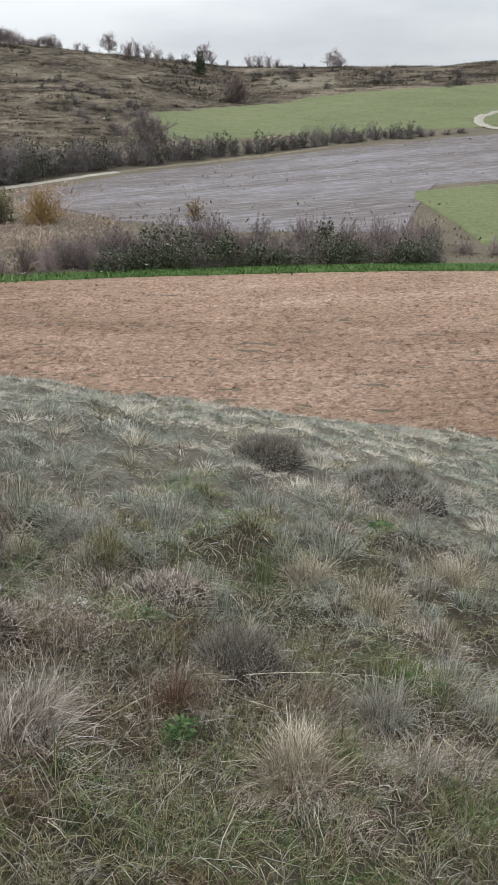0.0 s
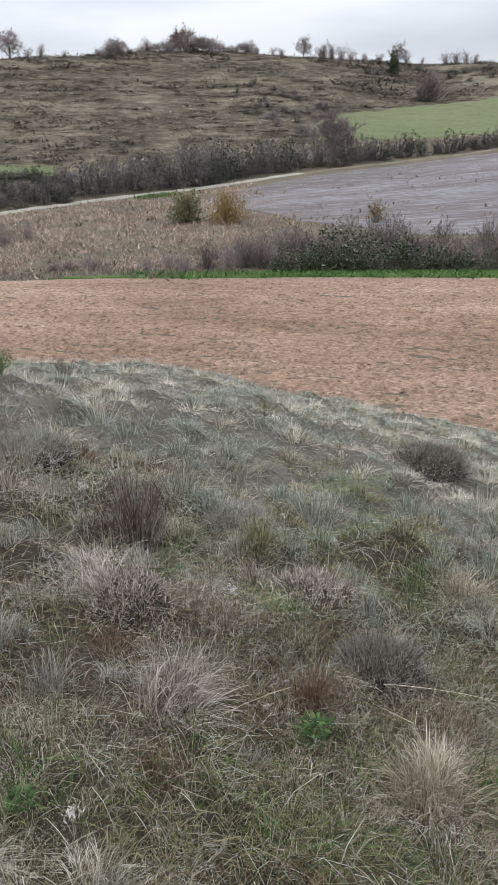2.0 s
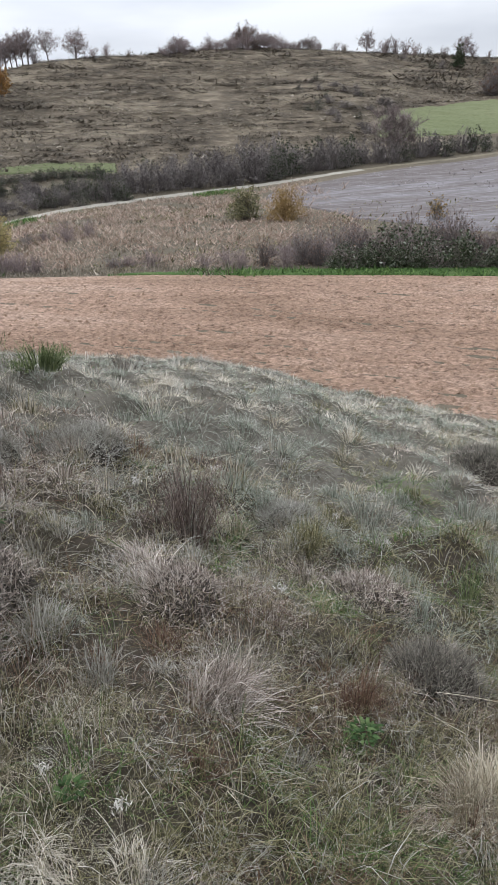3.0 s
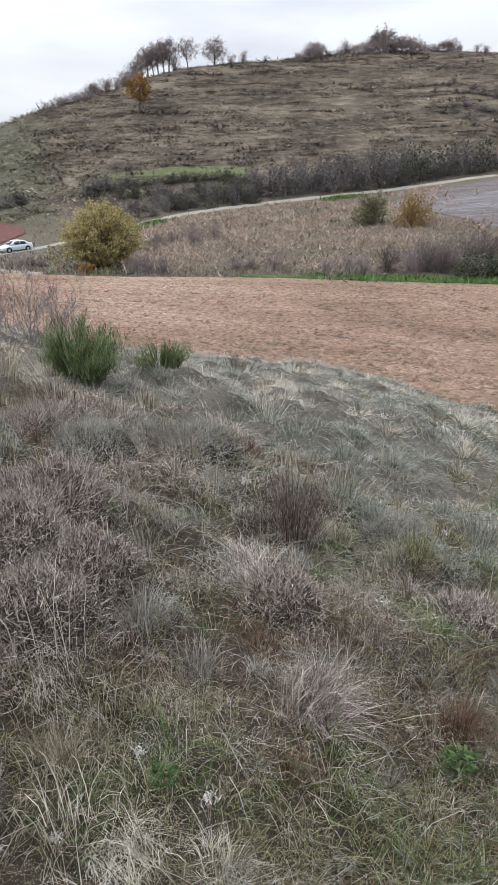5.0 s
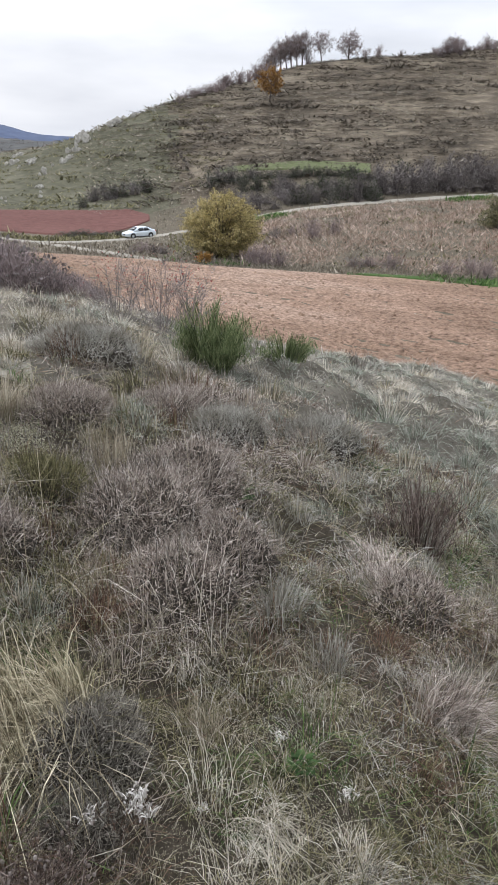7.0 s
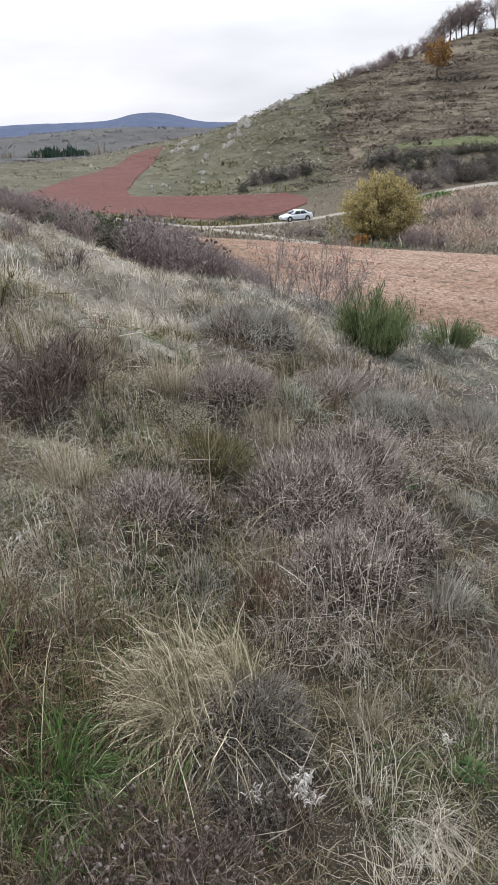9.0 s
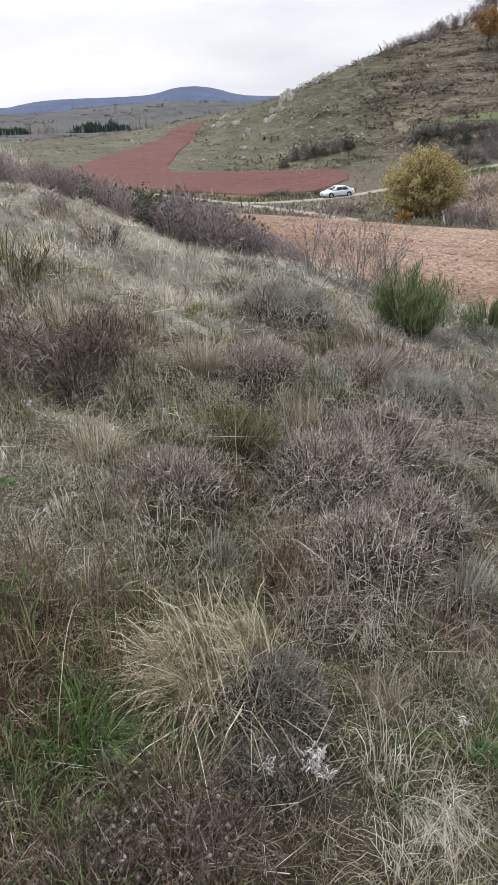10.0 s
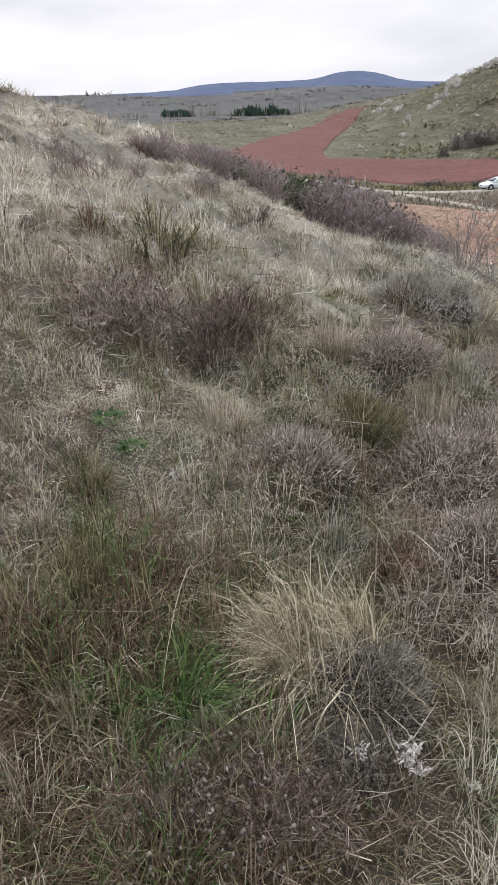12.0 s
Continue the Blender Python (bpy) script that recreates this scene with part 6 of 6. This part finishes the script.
# ---- near slope: single plants ----
def tussock(a, d, R, H, n, mat, label, seed, lean=None, droop=0.5, core=None, w=0.0029):
    x, y, z = on_knoll(a, d)
    r = np.random.default_rng(seed)
    ob = root("grass_tussock", x, y, z, label, "tussock")
    p = Pile()
    # several shoots, each with its own height and lean
    g = r.integers(0, 34, n)
    ga, gq, gh = r.uniform(0, 2 * np.pi, 34), 0.40 * R * np.sqrt(r.uniform(0, 1, 34)), r.uniform(0.72, 1.1, 34)
    B = np.stack([gq[g] * np.cos(ga[g]) + r.normal(0, 0.07 * R, n), gq[g] * np.sin(ga[g]) + r.normal(0, 0.07 * R, n), -0.01 + np.zeros(n)], 1)
    ang = np.where(r.uniform(0, 1, n) < 0.62, ga[g] + r.normal(0, 0.75, n), r.uniform(0, 2 * np.pi, n))
    if lean is not None:
        k = r.uniform(0, 1, n) < 0.62
        ang[k] = lean + r.normal(0, 0.65, k.sum())
        ang[~k] = lean + r.normal(0, 1.2, (~k).sum())
    reach = R * r.uniform(0.1, 1.2, n) * r.uniform(0.6, 1.1, n)
    rise = H * gh[g] * r.uniform(0.45, 1.15, n) * np.sqrt(np.maximum(1.15 - (reach / R / 1.2) ** 2, 0.15))
    p.arcs(B, ang, reach, rise, rise * droop * (reach / R) * r.uniform(0.2, 1.7, n), w * r.uniform(0.6, 1.3, n), 4, 0.9, 1.5, r)
    p.build("foliage", mat, ob)
    core = core or (M_olive if mat is not M_olive else M_straw)
    if core:
        c = Pile()
        m = n // 2
        t = r.uniform(0, 2 * np.pi, m)
        q = R * 0.5 * np.sqrt(r.uniform(0, 1, m))
        c.arcs(np.stack([q * np.cos(t), q * np.sin(t), -0.01 + 0 * q], 1), t + r.normal(0, 0.8, m), R * 0.4 * r.uniform(0.2, 1, m), H * 0.55 * r.uniform(0.3, 1, m), 0.02, w, 2, 0.8, 1.4, r)
        c.build("thatch", core, ob)
    return ob


def near_shrub(name, a, d, label, category, seed, **kw):
    x, y, z = on_knoll(a, d)
    ob = root(name, x, y, z, label, category)
    shrub_parts(ob, seed, **kw)
    return ob


tussock(65.3, 1.57, 0.38, 0.34, 2100, M_gold, "large golden-grey bunchgrass tussock with arching blades", 1, lean=math.radians(-105), droop=1.2, core=M_olive, w=0.0027)
tussock(-5.3, 1.73, 0.25, 0.20, 1300, M_straw, "pale bushy grass tussock with a brown base", 2, droop=0.75, core=M_rust)
tussock(22.9, 1.86, 0.24, 0.23, 800, M_heath, "grey bent-over tuft of dry grass", 3, lean=0.4, droop=0.45, core=M_rust)
tussock(60.3, 3.77, 0.22, 0.24, 600, M_straw, "straw-coloured grass tussock on the slope", 4, core=M_olive)
tussock(77.5, 2.9, 0.17, 0.18, 500, M_olive, "small olive green grass tussock", 5)
tussock(71.4, 2.55, 0.22, 0.22, 700, M_straw, "straw grass tussock with a dark green heart", 6, core=M_olive)
tussock(61.2, 3.6, 0.18, 0.26, 350, M_straw, "upright straw-coloured grass tuft", 7, droop=0.1)
tussock(13.3, 3.45, 0.22, 0.22, 600, M_olive, "brownish olive grass tussock", 8, core=M_straw)
tussock(-11.7, 3.5, 0.30, 0.24, 800, M_straw, "pale straw grass tussock in a row of tufts", 9, core=M_olive)
tussock(-19.1, 4.3, 0.34, 0.28, 800, M_straw, "pale straw grass tussock in a row of tufts", 10, core=M_olive)
tussock(-6.0, 3.7, 0.28, 0.22, 700, M_straw, "pale straw grass tussock in a row of tufts", 11)
tussock(29.9, 2.70, 0.35, 0.14, 1150, M_heath, "wide grey tuft of grass combed over by the wind", 12, lean=2.6, droop=0.6)
tussock(80.6, 1.42, 0.19, 0.20, 520, M_grass, "fresh green grass tuft among dead stalks", 13, droop=0.35, w=0.003)
tussock(79.5, 1.22, 0.18, 0.17, 320, M_olive, "green and straw grass tuft", 14, droop=0.4)
tussock(86.0, 1.75, 0.16, 0.22, 400, M_olive, "green and straw grass tuft", 15, droop=0.5)
tussock(84.0, 2.2, 0.16, 0.17, 420, M_olive, "small olive green grass tuft", 16)
tussock(45.3, 1.30, 0.19, 0.075, 420, M_pale, "pale straw grass combed flat over the ground", 26, lean=-0.6, droop=0.8, core=M_olive, w=0.0022)
tussock(49.0, 1.55, 0.15, 0.12, 380, M_straw, "low straw-coloured tuft beside bare soil", 27, lean=2.4, droop=0.7, core=M_olive, w=0.0022)
tussock(34.0, 1.95, 0.14, 0.2, 260, M_grey, "small grey tuft of dry grass", 17, droop=0.2)
tussock(8.0, 2.05, 0.12, 0.17, 380, M_rust, "rust-red clump of dead stalks", 18, droop=0.2)
tussock(57.0, 1.95, 0.13, 0.16, 300, M_rust, "rusty brown clump of dead stalks behind the tussock", 19)
tussock(83.5, 1.62, 0.14, 0.15, 360, M_rust, "rusty brown dead plant beside green grass", 20)
tussock(28.1, 2.2, 0.16, 0.12, 260, M_rust, "rusty brown patch of low grass", 21)
tussock(46.7, 2.0, 0.10, 0.13, 200, M_rust, "small rust-red clump under the heath", 22)
tussock(52.8, 3.15, 0.16, 0.36, 200, M_straw, "tall thin straw stalks rising from the heath", 23, droop=0.1)
tussock(39.0, 2.15, 0.16, 0.2, 320, M_grey, "grey tuft of dry grass", 24)
tussock(-14.0, 2.3, 0.2, 0.24, 420, M_grey, "grey tuft of dry grass", 25)

near_shrub("dark_heath", 72.0, 3.2, "dark purple-brown twiggy heath bush", "shrub", 41, R=0.27, H=0.27, stems=130, twigs=7, wood=M_darkheath, leaf=M_seed, leaves=500, leaf_s=0.007, stem_w=0.006, twig_w=0.004, twig_l=0.12, lump=0.8)
near_shrub("dark_heath", 69.2, 3.3, "small dark brown heath bush", "shrub", 42, R=0.22, H=0.22, stems=180, twigs=8, wood=M_darkheath, leaf=M_seed, leaves=300, leaf_s=0.007, stem_w=0.005, twig_w=0.004, twig_l=0.09)
near_shrub("red_heath", 78.5, 3.5, "reddish brown heath bush on the slope", "shrub", 43, R=0.40, H=0.30, stems=420, twigs=10, wood=M_heath, leaf=M_rust, stem_w=0.005, twig_w=0.004, twig_l=0.09, leaves=900, leaf_s=0.012)

def seedheads(a, d, R, H, n, seed):
    """A dead plant: crossing dark twigs that carry small round heads."""
    x, y, z = on_knoll(a, d, 0.01)
    ob = root("seedhead_plant", x, y, z, "brown dead plant with round grey seed heads", "plant")
    shrub_parts(ob, seed, R=R, H=H, stems=170, twigs=6, wood=M_darkheath, leaf=M_seed, stem_w=0.0026, twig_w=0.0021, twig_l=0.06, leaves=260, leaf_s=0.007)
    r = np.random.default_rng(seed)
    g = (1 + 5**0.5) / 2
    o = np.array([(0, 1, g), (0, -1, g), (0, 1, -g), (0, -1, -g), (1, g, 0), (-1, g, 0), (1, -g, 0), (-1, -g, 0), (g, 0, 1), (-g, 0, 1), (g, 0, -1), (-g, 0, -1)]) / 1.9
    f = np.array([(0, 1, 8), (0, 8, 4), (0, 4, 5), (0, 5, 9), (0, 9, 1), (1, 6, 8), (8, 6, 10), (8, 10, 4), (4, 10, 2), (4, 2, 5), (5, 2, 11), (5, 11, 9), (9, 11, 7), (9, 7, 1), (1, 7, 6), (3, 2, 10), (3, 10, 6), (3, 6, 7), (3, 7, 11), (3, 11, 2)])
    C = dome(r, n, R * 1.05, H * 1.15, 0.35)
    V = C[:, None, :] + o[None] * r.uniform(0.75, 1.25, (n, 12, 1)) * r.uniform(0.0028, 0.0052, (n, 1, 1)) * np.array([1, 1, 1.25])
    F = (np.arange(n) * 12)[:, None, None] + f[None]
    tagged(mesh_object("seedhead", V.reshape(-1, 3), [F.reshape(-1, 3)], M_seed, ob, smooth=False), "small round buff seed heads", kind="stuff")


for _k, (_a, _d, _R, _H, _n) in enumerate(((79.5, 1.10, 0.20, 0.14, 60), (74.0, 1.08, 0.17, 0.15, 60), (69.0, 1.13, 0.18, 0.14, 55), (84.5, 1.14, 0.15, 0.13, 40), (76.5, 1.26, 0.13, 0.12, 36))):
    seedheads(_a, _d, _R, _H, _n, 441 + _k)


def broom(a, d, R, H, n, mat, label, seed, w=0.006, spread_=0.7, tips=3, sprays=18):
    """Sprays of upright whippy stems of unequal height, forking towards the tips."""
    x, y, z = on_knoll(a, d)
    r = np.random.default_rng(seed)
    ob = root("broom_bush", x, y, z, label, "shrub")
    p = Pile()
    g = r.integers(0, sprays, n)
    ga, gr = r.uniform(0, 2 * np.pi, sprays), np.sqrt(r.uniform(0.02, 1, sprays))
    gh = (1.08 - 0.45 * gr**2) * r.uniform(0.5, 1.18, sprays)
    B = np.stack([0.55 * R * gr[g] * np.cos(ga[g]), 0.55 * R * gr[g] * np.sin(ga[g]), -0.03 + 0 * gr[g]], 1) + np.concatenate([r.normal(0, 0.06 * R, (n, 2)), np.zeros((n, 1))], 1)
    ang = ga[g] + r.normal(0, 0.38, n)
    reach = R * spread_ * gr[g] * r.uniform(0.5, 1.15, n)
    rise = H * gh[g] * r.uniform(0.45, 1.05, n)
    p.arcs(B, ang, reach, rise, 0.0, w * r.uniform(0.7, 1.2, n), 3, 1.2, 1.6, r)
    p.build("branchwork", mat, ob)
    c = Pile()
    for _ in range(tips):
        f = r.uniform(0.35, 0.95, n)
        A = B + np.stack([np.cos(ang) * reach * f**1.6, np.sin(ang) * reach * f**1.6, rise * (1.6 * f - 0.6 * f * f)], 1)
        t = r.uniform(0, 2 * np.pi, n)
        E = A + np.stack([np.cos(t) * 0.06 * H, np.sin(t) * 0.06 * H, H * r.uniform(0.06, 0.2, n)], 1)
        c.twigs(A, E, w * 0.8, r)
    tagged(c.build("brushwood", mat, ob), kind="stuff")
    return ob


def cushion(name, a, d, R, H, n, mat, core, label, seed, hair=0.04, w=0.003, wild=0.5):
    """A dense dwarf shrub: an added dark dome as its inner shade, bristling with short twigs."""
    x, y, z = on_knoll(a, d, 0.03)
    r = np.random.default_rng(seed)
    ob = root(name, x, y, z, label, "shrub")
    u, v = np.meshgrid(np.linspace(0, 2 * np.pi, 25)[:-1], np.linspace(0.0, 1.0, 9), indexing="ij")

    def skin(t, q):
        k = 1 + 0.3 * fbm(np.cos(t) * 1.2 * q + seed, np.sin(t) * 1.2 * q + q, 2, seed)
        return np.stack([R * q * np.cos(t) * k, R * q * np.sin(t) * k, H * np.sqrt(np.maximum(1 - q * q, 0)) * k], -1)
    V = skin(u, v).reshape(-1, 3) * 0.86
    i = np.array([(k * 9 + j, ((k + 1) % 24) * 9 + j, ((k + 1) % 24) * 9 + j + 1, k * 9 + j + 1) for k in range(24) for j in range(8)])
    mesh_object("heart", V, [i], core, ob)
    t, q = r.uniform(0, 2 * np.pi, n), np.sqrt(r.uniform(0, 1, n))
    A = skin(t, q) * r.uniform(0.72, 0.98, (n, 1))
    D = A / np.array([R, R, H * 0.8]) ** 1.0
    D /= np.linalg.norm(D, axis=1, keepdims=True) + 1e-6
    D = D + r.normal(0, wild, D.shape) + np.array([0, 0, 0.35])
    D /= np.linalg.norm(D, axis=1, keepdims=True)
    p = Pile()
    p.twigs(A, A + D * (hair * r.lognormal(0, 0.4, n))[:, None], w * r.uniform(0.7, 1.3, n), r)
    tagged(p.build("foliage", mat, ob), kind="stuff")
    return ob


# near-black colour of the inner dome, standing in for shade among the twigs
M_inner_shade = soil("shrub_inner_shade", (0.02, 0.017, 0.013), (0.035, 0.03, 0.024), (0.06, 0.05, 0.04), 8, 60, 0.01)
cushion("grey_cushion", 61.0, 1.47, 0.19, 0.19, 11000, M_cushion, M_inner_shade, "dense grey-green cushion shrub beside the big tussock", 31, 0.028, 0.0029, 0.95)
cushion("grey_cushion", 1.3, 2.4, 0.22, 0.15, 5200, M_cushion, M_inner_shade, "loose grey-brown cushion shrub in dry grass", 32, 0.05, 0.0034, 0.6)
cushion("grey_cushion", 64.0, 1.28, 0.13, 0.11, 6000, M_cushion, M_inner_shade, "dark grey cushion shrub at the foot of the tussock", 33, 0.024, 0.0023, 0.9)
cushion("olive_cushion", 59.3, 2.8, 0.23, 0.18, 5000, M_olive, M_inner_shade, "olive-grey cushion shrub on the slope", 34, 0.06, 0.0034, 0.5)
cushion("heath_shrub", 51.7, 2.65, 0.38, 0.24, 9500, M_heath, M_inner_shade, "wide mauve-grey heath mound with dry stalks", 35, 0.041, 0.0039, 0.90)
cushion("heath_shrub", 47.0, 3.05, 0.40, 0.26, 9500, M_heath, M_inner_shade, "wide mauve-brown heath mound on the slope", 36, 0.049, 0.0041, 0.95)
cushion("heath_shrub", 45.0, 2.45, 0.27, 0.19, 6500, M_heath, M_inner_shade, "grey heath mound with pale seed heads", 37, 0.038, 0.0039, 0.95)
cushion("heath_shrub", 49.3, 2.12, 0.22, 0.15, 5500, M_heath, M_inner_shade, "grey-brown heath mound with dead stalks", 38, 0.034, 0.0037, 0.95)
cushion("heath_shrub", 65.8, 2.4, 0.24, 0.14, 5500, M_heath, M_inner_shade, "low mauve heath cushion on the slope", 39, 0.038, 0.0039, 0.90)
cushion("heath_shrub", 46.7, 4.3, 0.42, 0.25, 11050, M_heath, M_inner_shade, "grey rounded heath mound on the slope", 40, 0.053, 0.0039, 0.85)
cushion("heath_shrub", 55.5, 3.7, 0.28, 0.18, 7650, M_heath, M_inner_shade, "rounded mauve heath mound in dry grass", 46, 0.045, 0.0034, 0.85)
cushion("heath_shrub", 53.0, 5.2, 0.5, 0.26, 9350, M_grey, M_inner_shade, "rounded pale grey heath mound", 47, 0.060, 0.0050, 0.85)
cushion("heath_shrub", 42.5, 3.9, 0.3, 0.2, 7650, M_grey, M_inner_shade, "rounded grey cushion on the slope", 48, 0.045, 0.0035, 0.85)
cushion("heath_shrub", -12.8, 6.6, 0.6, 0.26, 8500, M_grey, M_inner_shade, "grey-mauve heath mound near the brow", 49, 0.068, 0.0064, 0.85)
cushion("heath_shrub", -2.0, 7.1, 0.42, 0.20, 6800, M_cushion, M_inner_shade, "mauve heath mound near the brow", 50, 0.068, 0.0064, 0.85)
cushion("heath_shrub", 26.0, 2.5, 0.2, 0.12, 3500, M_heath, M_inner_shade, "low grey-brown heath cushion in the grass", 51, 0.038, 0.0039, 0.95)
cushion("heath_shrub", 16.0, 3.9, 0.3, 0.17, 6800, M_grey, M_inner_shade, "low grey heath cushion in the grass", 52, 0.045, 0.0035, 0.85)
cushion("heath_shrub", 8.0, 3.0, 0.26, 0.15, 4000, M_heath, M_inner_shade, "low mauve heath cushion in the grass", 53, 0.041, 0.0046, 0.95)
cushion("heath_shrub", 33.5, 4.6, 0.32, 0.18, 6460, M_grey, M_inner_shade, "low grey cushion on the grassy slope", 54, 0.053, 0.0043, 0.85)
broom(42.4, 6.0, 0.31, 0.60, 900, M_broom, "dense green broom bush at the edge of the slope", 51, 0.008, 1.1, 5, 20)
broom(36.0, 6.8, 0.32, 0.31, 420, M_broom, "small green broom bush at the edge of the slope", 52, 0.008)
broom(24.8, 3.25, 0.22, 0.54, 260, M_darkheath, "dry dark-brown broom with upright bare stems", 53, 0.005, 1.6, 4, 13)
broom(-1.6, 3.5, 0.14, 0.34, 70, M_broom, "thin green broom seedling in pale grass", 54, 0.005, 0.6)
broom(74.4, 4.6, 0.34, 0.34, 260, M_olive, "olive broom bush with dry lower stems", 55, 0.008, 0.9)
broom(73.4, 4.3, 0.2, 0.24, 90, M_darkheath, "dark dry broom stems", 56, 0.007, 0.9)
broom(29.3, 9.3, 0.32, 0.34, 160, M_drybroom, "dry brown broom at the brow of the slope", 57, 0.012, 0.9)
broom(66.3, 6.2, 0.3, 0.22, 150, M_drybroom, "dry low broom on the slope", 58, 0.009, 0.9)
broom(76.5, 3.9, 0.22, 0.24, 140, M_darkheath, "dark upright heath stems", 59, 0.006, 0.8)
broom(85.0, 4.6, 0.22, 0.22, 120, M_drybroom, "dry brown broom high on the slope", 60, 0.009, 0.9)


def rose(a, d, seed, R, H, label):
    x, y, z = on_knoll(a, d)
    ob = root("rose_bush", x, y, z, label, "shrub")
    shrub_parts(ob, seed, R=R, H=H, stems=38, twigs=15, wood=M_twig, stem_w=0.009, twig_w=0.0055, twig_l=0.22, lump=0.5)
    r = np.random.default_rng(seed)
    T = dome(r, 130, R * 0.95, H * 1.02, 0.55)
    p = Pile()
    for o in ((1, 0, 0), (0, 1, 0)):
        p.leaves(T, 0.015, r, 1.2)
    tagged(p.build("fruit", M_hip, ob), kind="stuff")


rose(46.0, 8.6, 61, 0.7, 1.0, "leafless wild rose bush with red hips")
rose(43.6, 8.4, 62, 0.55, 0.95, "leafless wild rose bush with a few hips")
rose(49.3, 8.9, 63, 0.6, 0.8, "low leafless wild rose bush with hips")


# scrubby thicket along the brow of the slope
BROW = "thicket on the brow of the slope"
r_ = random.Random(15)
tk = []
for k, (wood, leaf, n, label) in enumerate(((M_mauve, None, 0, "leafless grey-brown thicket shrub on the brow"), (M_mauve, M_twig, 150, "leafless mauve thicket shrub on the brow"), (M_drybroom, M_darkgreen, 1400, "dark evergreen thicket shrub on the brow"))):
    a = (64.0, 57.5, 62.3)[k]
    x, y, z = on_knoll(a, 14.0, 0.25)
    ob = root("thicket_shrub", x, y, z, label, "shrub", BROW)
    shrub_parts(ob, 70 + k, 0.8, 1.1, 80, 8, wood, leaf, stem_w=0.02, twig_w=0.013, twig_l=0.22, leaves=min(n, 900), leaf_s=0.055, lump=0.5)
    tk.append(ob)
top_line = along([50, 53.9, 56.5, 58.7, 60.5, 62.6, 64.8, 66.5, 68.2, 70.2, 72.3, 75], [-9.8, -8.2, -6.6, -5.7, -5.5, -5.1, -4.5, -3.7, -3.1, -3.0, -2.8, -2.2])
for k in range(120):
    a = 50.5 + 24 * (k + r_.random()) / 120
    d = r_.uniform(11.0, 16.5) if a < 68 else r_.uniform(9.0, 12.5)
    x, y, z = on_knoll(a, d, 0.06)
    h = d * math.tan(math.radians(float(top_line(np.array([a]))[0]) - 0.75 * r_.random() ** 1.5)) - z
    h = min(h, 1.7)
    if h > 0.12:
        w = 2 if r_.random() < (0.85 if 60.8 < a < 63.8 else 0.05) else r_.randrange(2)
        spread(tk[w], [(x, y, z, max(h, 0.45) * r_.uniform(0.85, 1.15), h / 1.15)], 0.15, 1200 + k)
for k in range(14):
    a, d = r_.uniform(68, 92), r_.uniform(6.5, 12)
    x, y, z = on_knoll(a, d, 0.05)
    s = r_.uniform(0.14, 0.26)
    spread(tk[r_.randrange(2)], [(x, y, z, s * 1.3, s)], 0.15, 1300 + k)


def white_plant(a, d, s, seed):
    """A dried silvery seed plant: pale curled leaves on a short stalk."""
    x, y, z = on_knoll(a, d, -0.03 - 0.5 * s)
    r = np.random.default_rng(seed)
    ob = root("seed_plant", x, y, z, "dried white woolly seed plant in the grass", "plant", "white seed plants")
    p = Pile()
    n = 44
    B = np.stack([r.normal(0, 0.35 * s, n), r.normal(0, 0.35 * s, n), r.uniform(0.4, 1.2, n) * s], 1)
    p.arcs(B, r.uniform(0, 6.28, n), s * r.uniform(0.2, 0.6, n), s * r.uniform(0.1, 0.6, n), s * 0.25, s * 0.13, 3, 0.8, 1.4, r)
    p.build("foliage", M_fluff, ob)
    c = Pile()
    c.twigs(np.array([0, 0, -0.05]) + r.normal(0, 0.1 * s, (6, 3)), B[:6], 0.004, r)
    c.build("stem", M_heath, ob)


for k, (a, d, s) in enumerate(((57.1, 1.27, 0.045), (56.4, 1.235, 0.035), (57.6, 1.26, 0.03), (50.1, 1.27, 0.022), (33.6, 1.35, 0.032), (15.9, 2.62, 0.04), (12.5, 1.95, 0.02), (76.5, 2.2, 0.03), (29.0, 3.9, 0.05), (69.0, 3.6, 0.035), (66.6, 4.4, 0.04), (72.5, 3.3, 0.035), (6.2, 3.9, 0.03), (40.5, 1.5, 0.03), (62.5, 1.25, 0.03), (22.0, 4.6, 0.05), (18.0, 5.2, 0.05), (11.0, 4.2, 0.035), (75.5, 2.95, 0.035), (3.0, 7.5, 0.06), (-8.0, 7.8, 0.05))):
    white_plant(a, d, s, 300 + k)


def rosette(a, d, s, mat, label, seed):
    x, y, z = on_knoll(a, d, -0.045)
    r = np.random.default_rng(seed)
    ob = root("leafy_plant", x, y, z, label, "plant")
    p = Pile()
    n = 46
    t = r.uniform(0, 6.28, n)
    q = s * np.sqrt(r.uniform(0, 1, n)) * 0.7
    p.arcs(np.stack([q * np.cos(t), q * np.sin(t), 0.02 * r.uniform(0, 1, n)], 1), t + r.normal(0, 0.6, n), s * 0.45, s * 0.22, s * 0.12, s * 0.24, 3, 0.5, 1.2, r)
    p.build("foliage", mat, ob)


rosette(7.2, 1.88, 0.07, M_darkleaf, "green leafy rosette plant in dry grass", 401)
rosette(81.2, 2.42, 0.075, M_darkleaf, "green leafy plant on lichen-covered ground", 402)
rosette(79.6, 2.30, 0.06, M_darkleaf, "small green leafy plant on bare ground", 403)
rosette(42.5, 3.02, 0.13, M_darkleaf, "green leafy plant on the slope", 404)
rosette(43.2, 2.88, 0.11, M_goldtwig, "yellowing leafy plant on the slope", 405)
rosette(38.2, 1.43, 0.05, M_darkleaf, "green leafy plant between grasses", 406)
rosette(-12.5, 5.2, 0.14, M_darkleaf, "green leafy plant in the grass", 407)
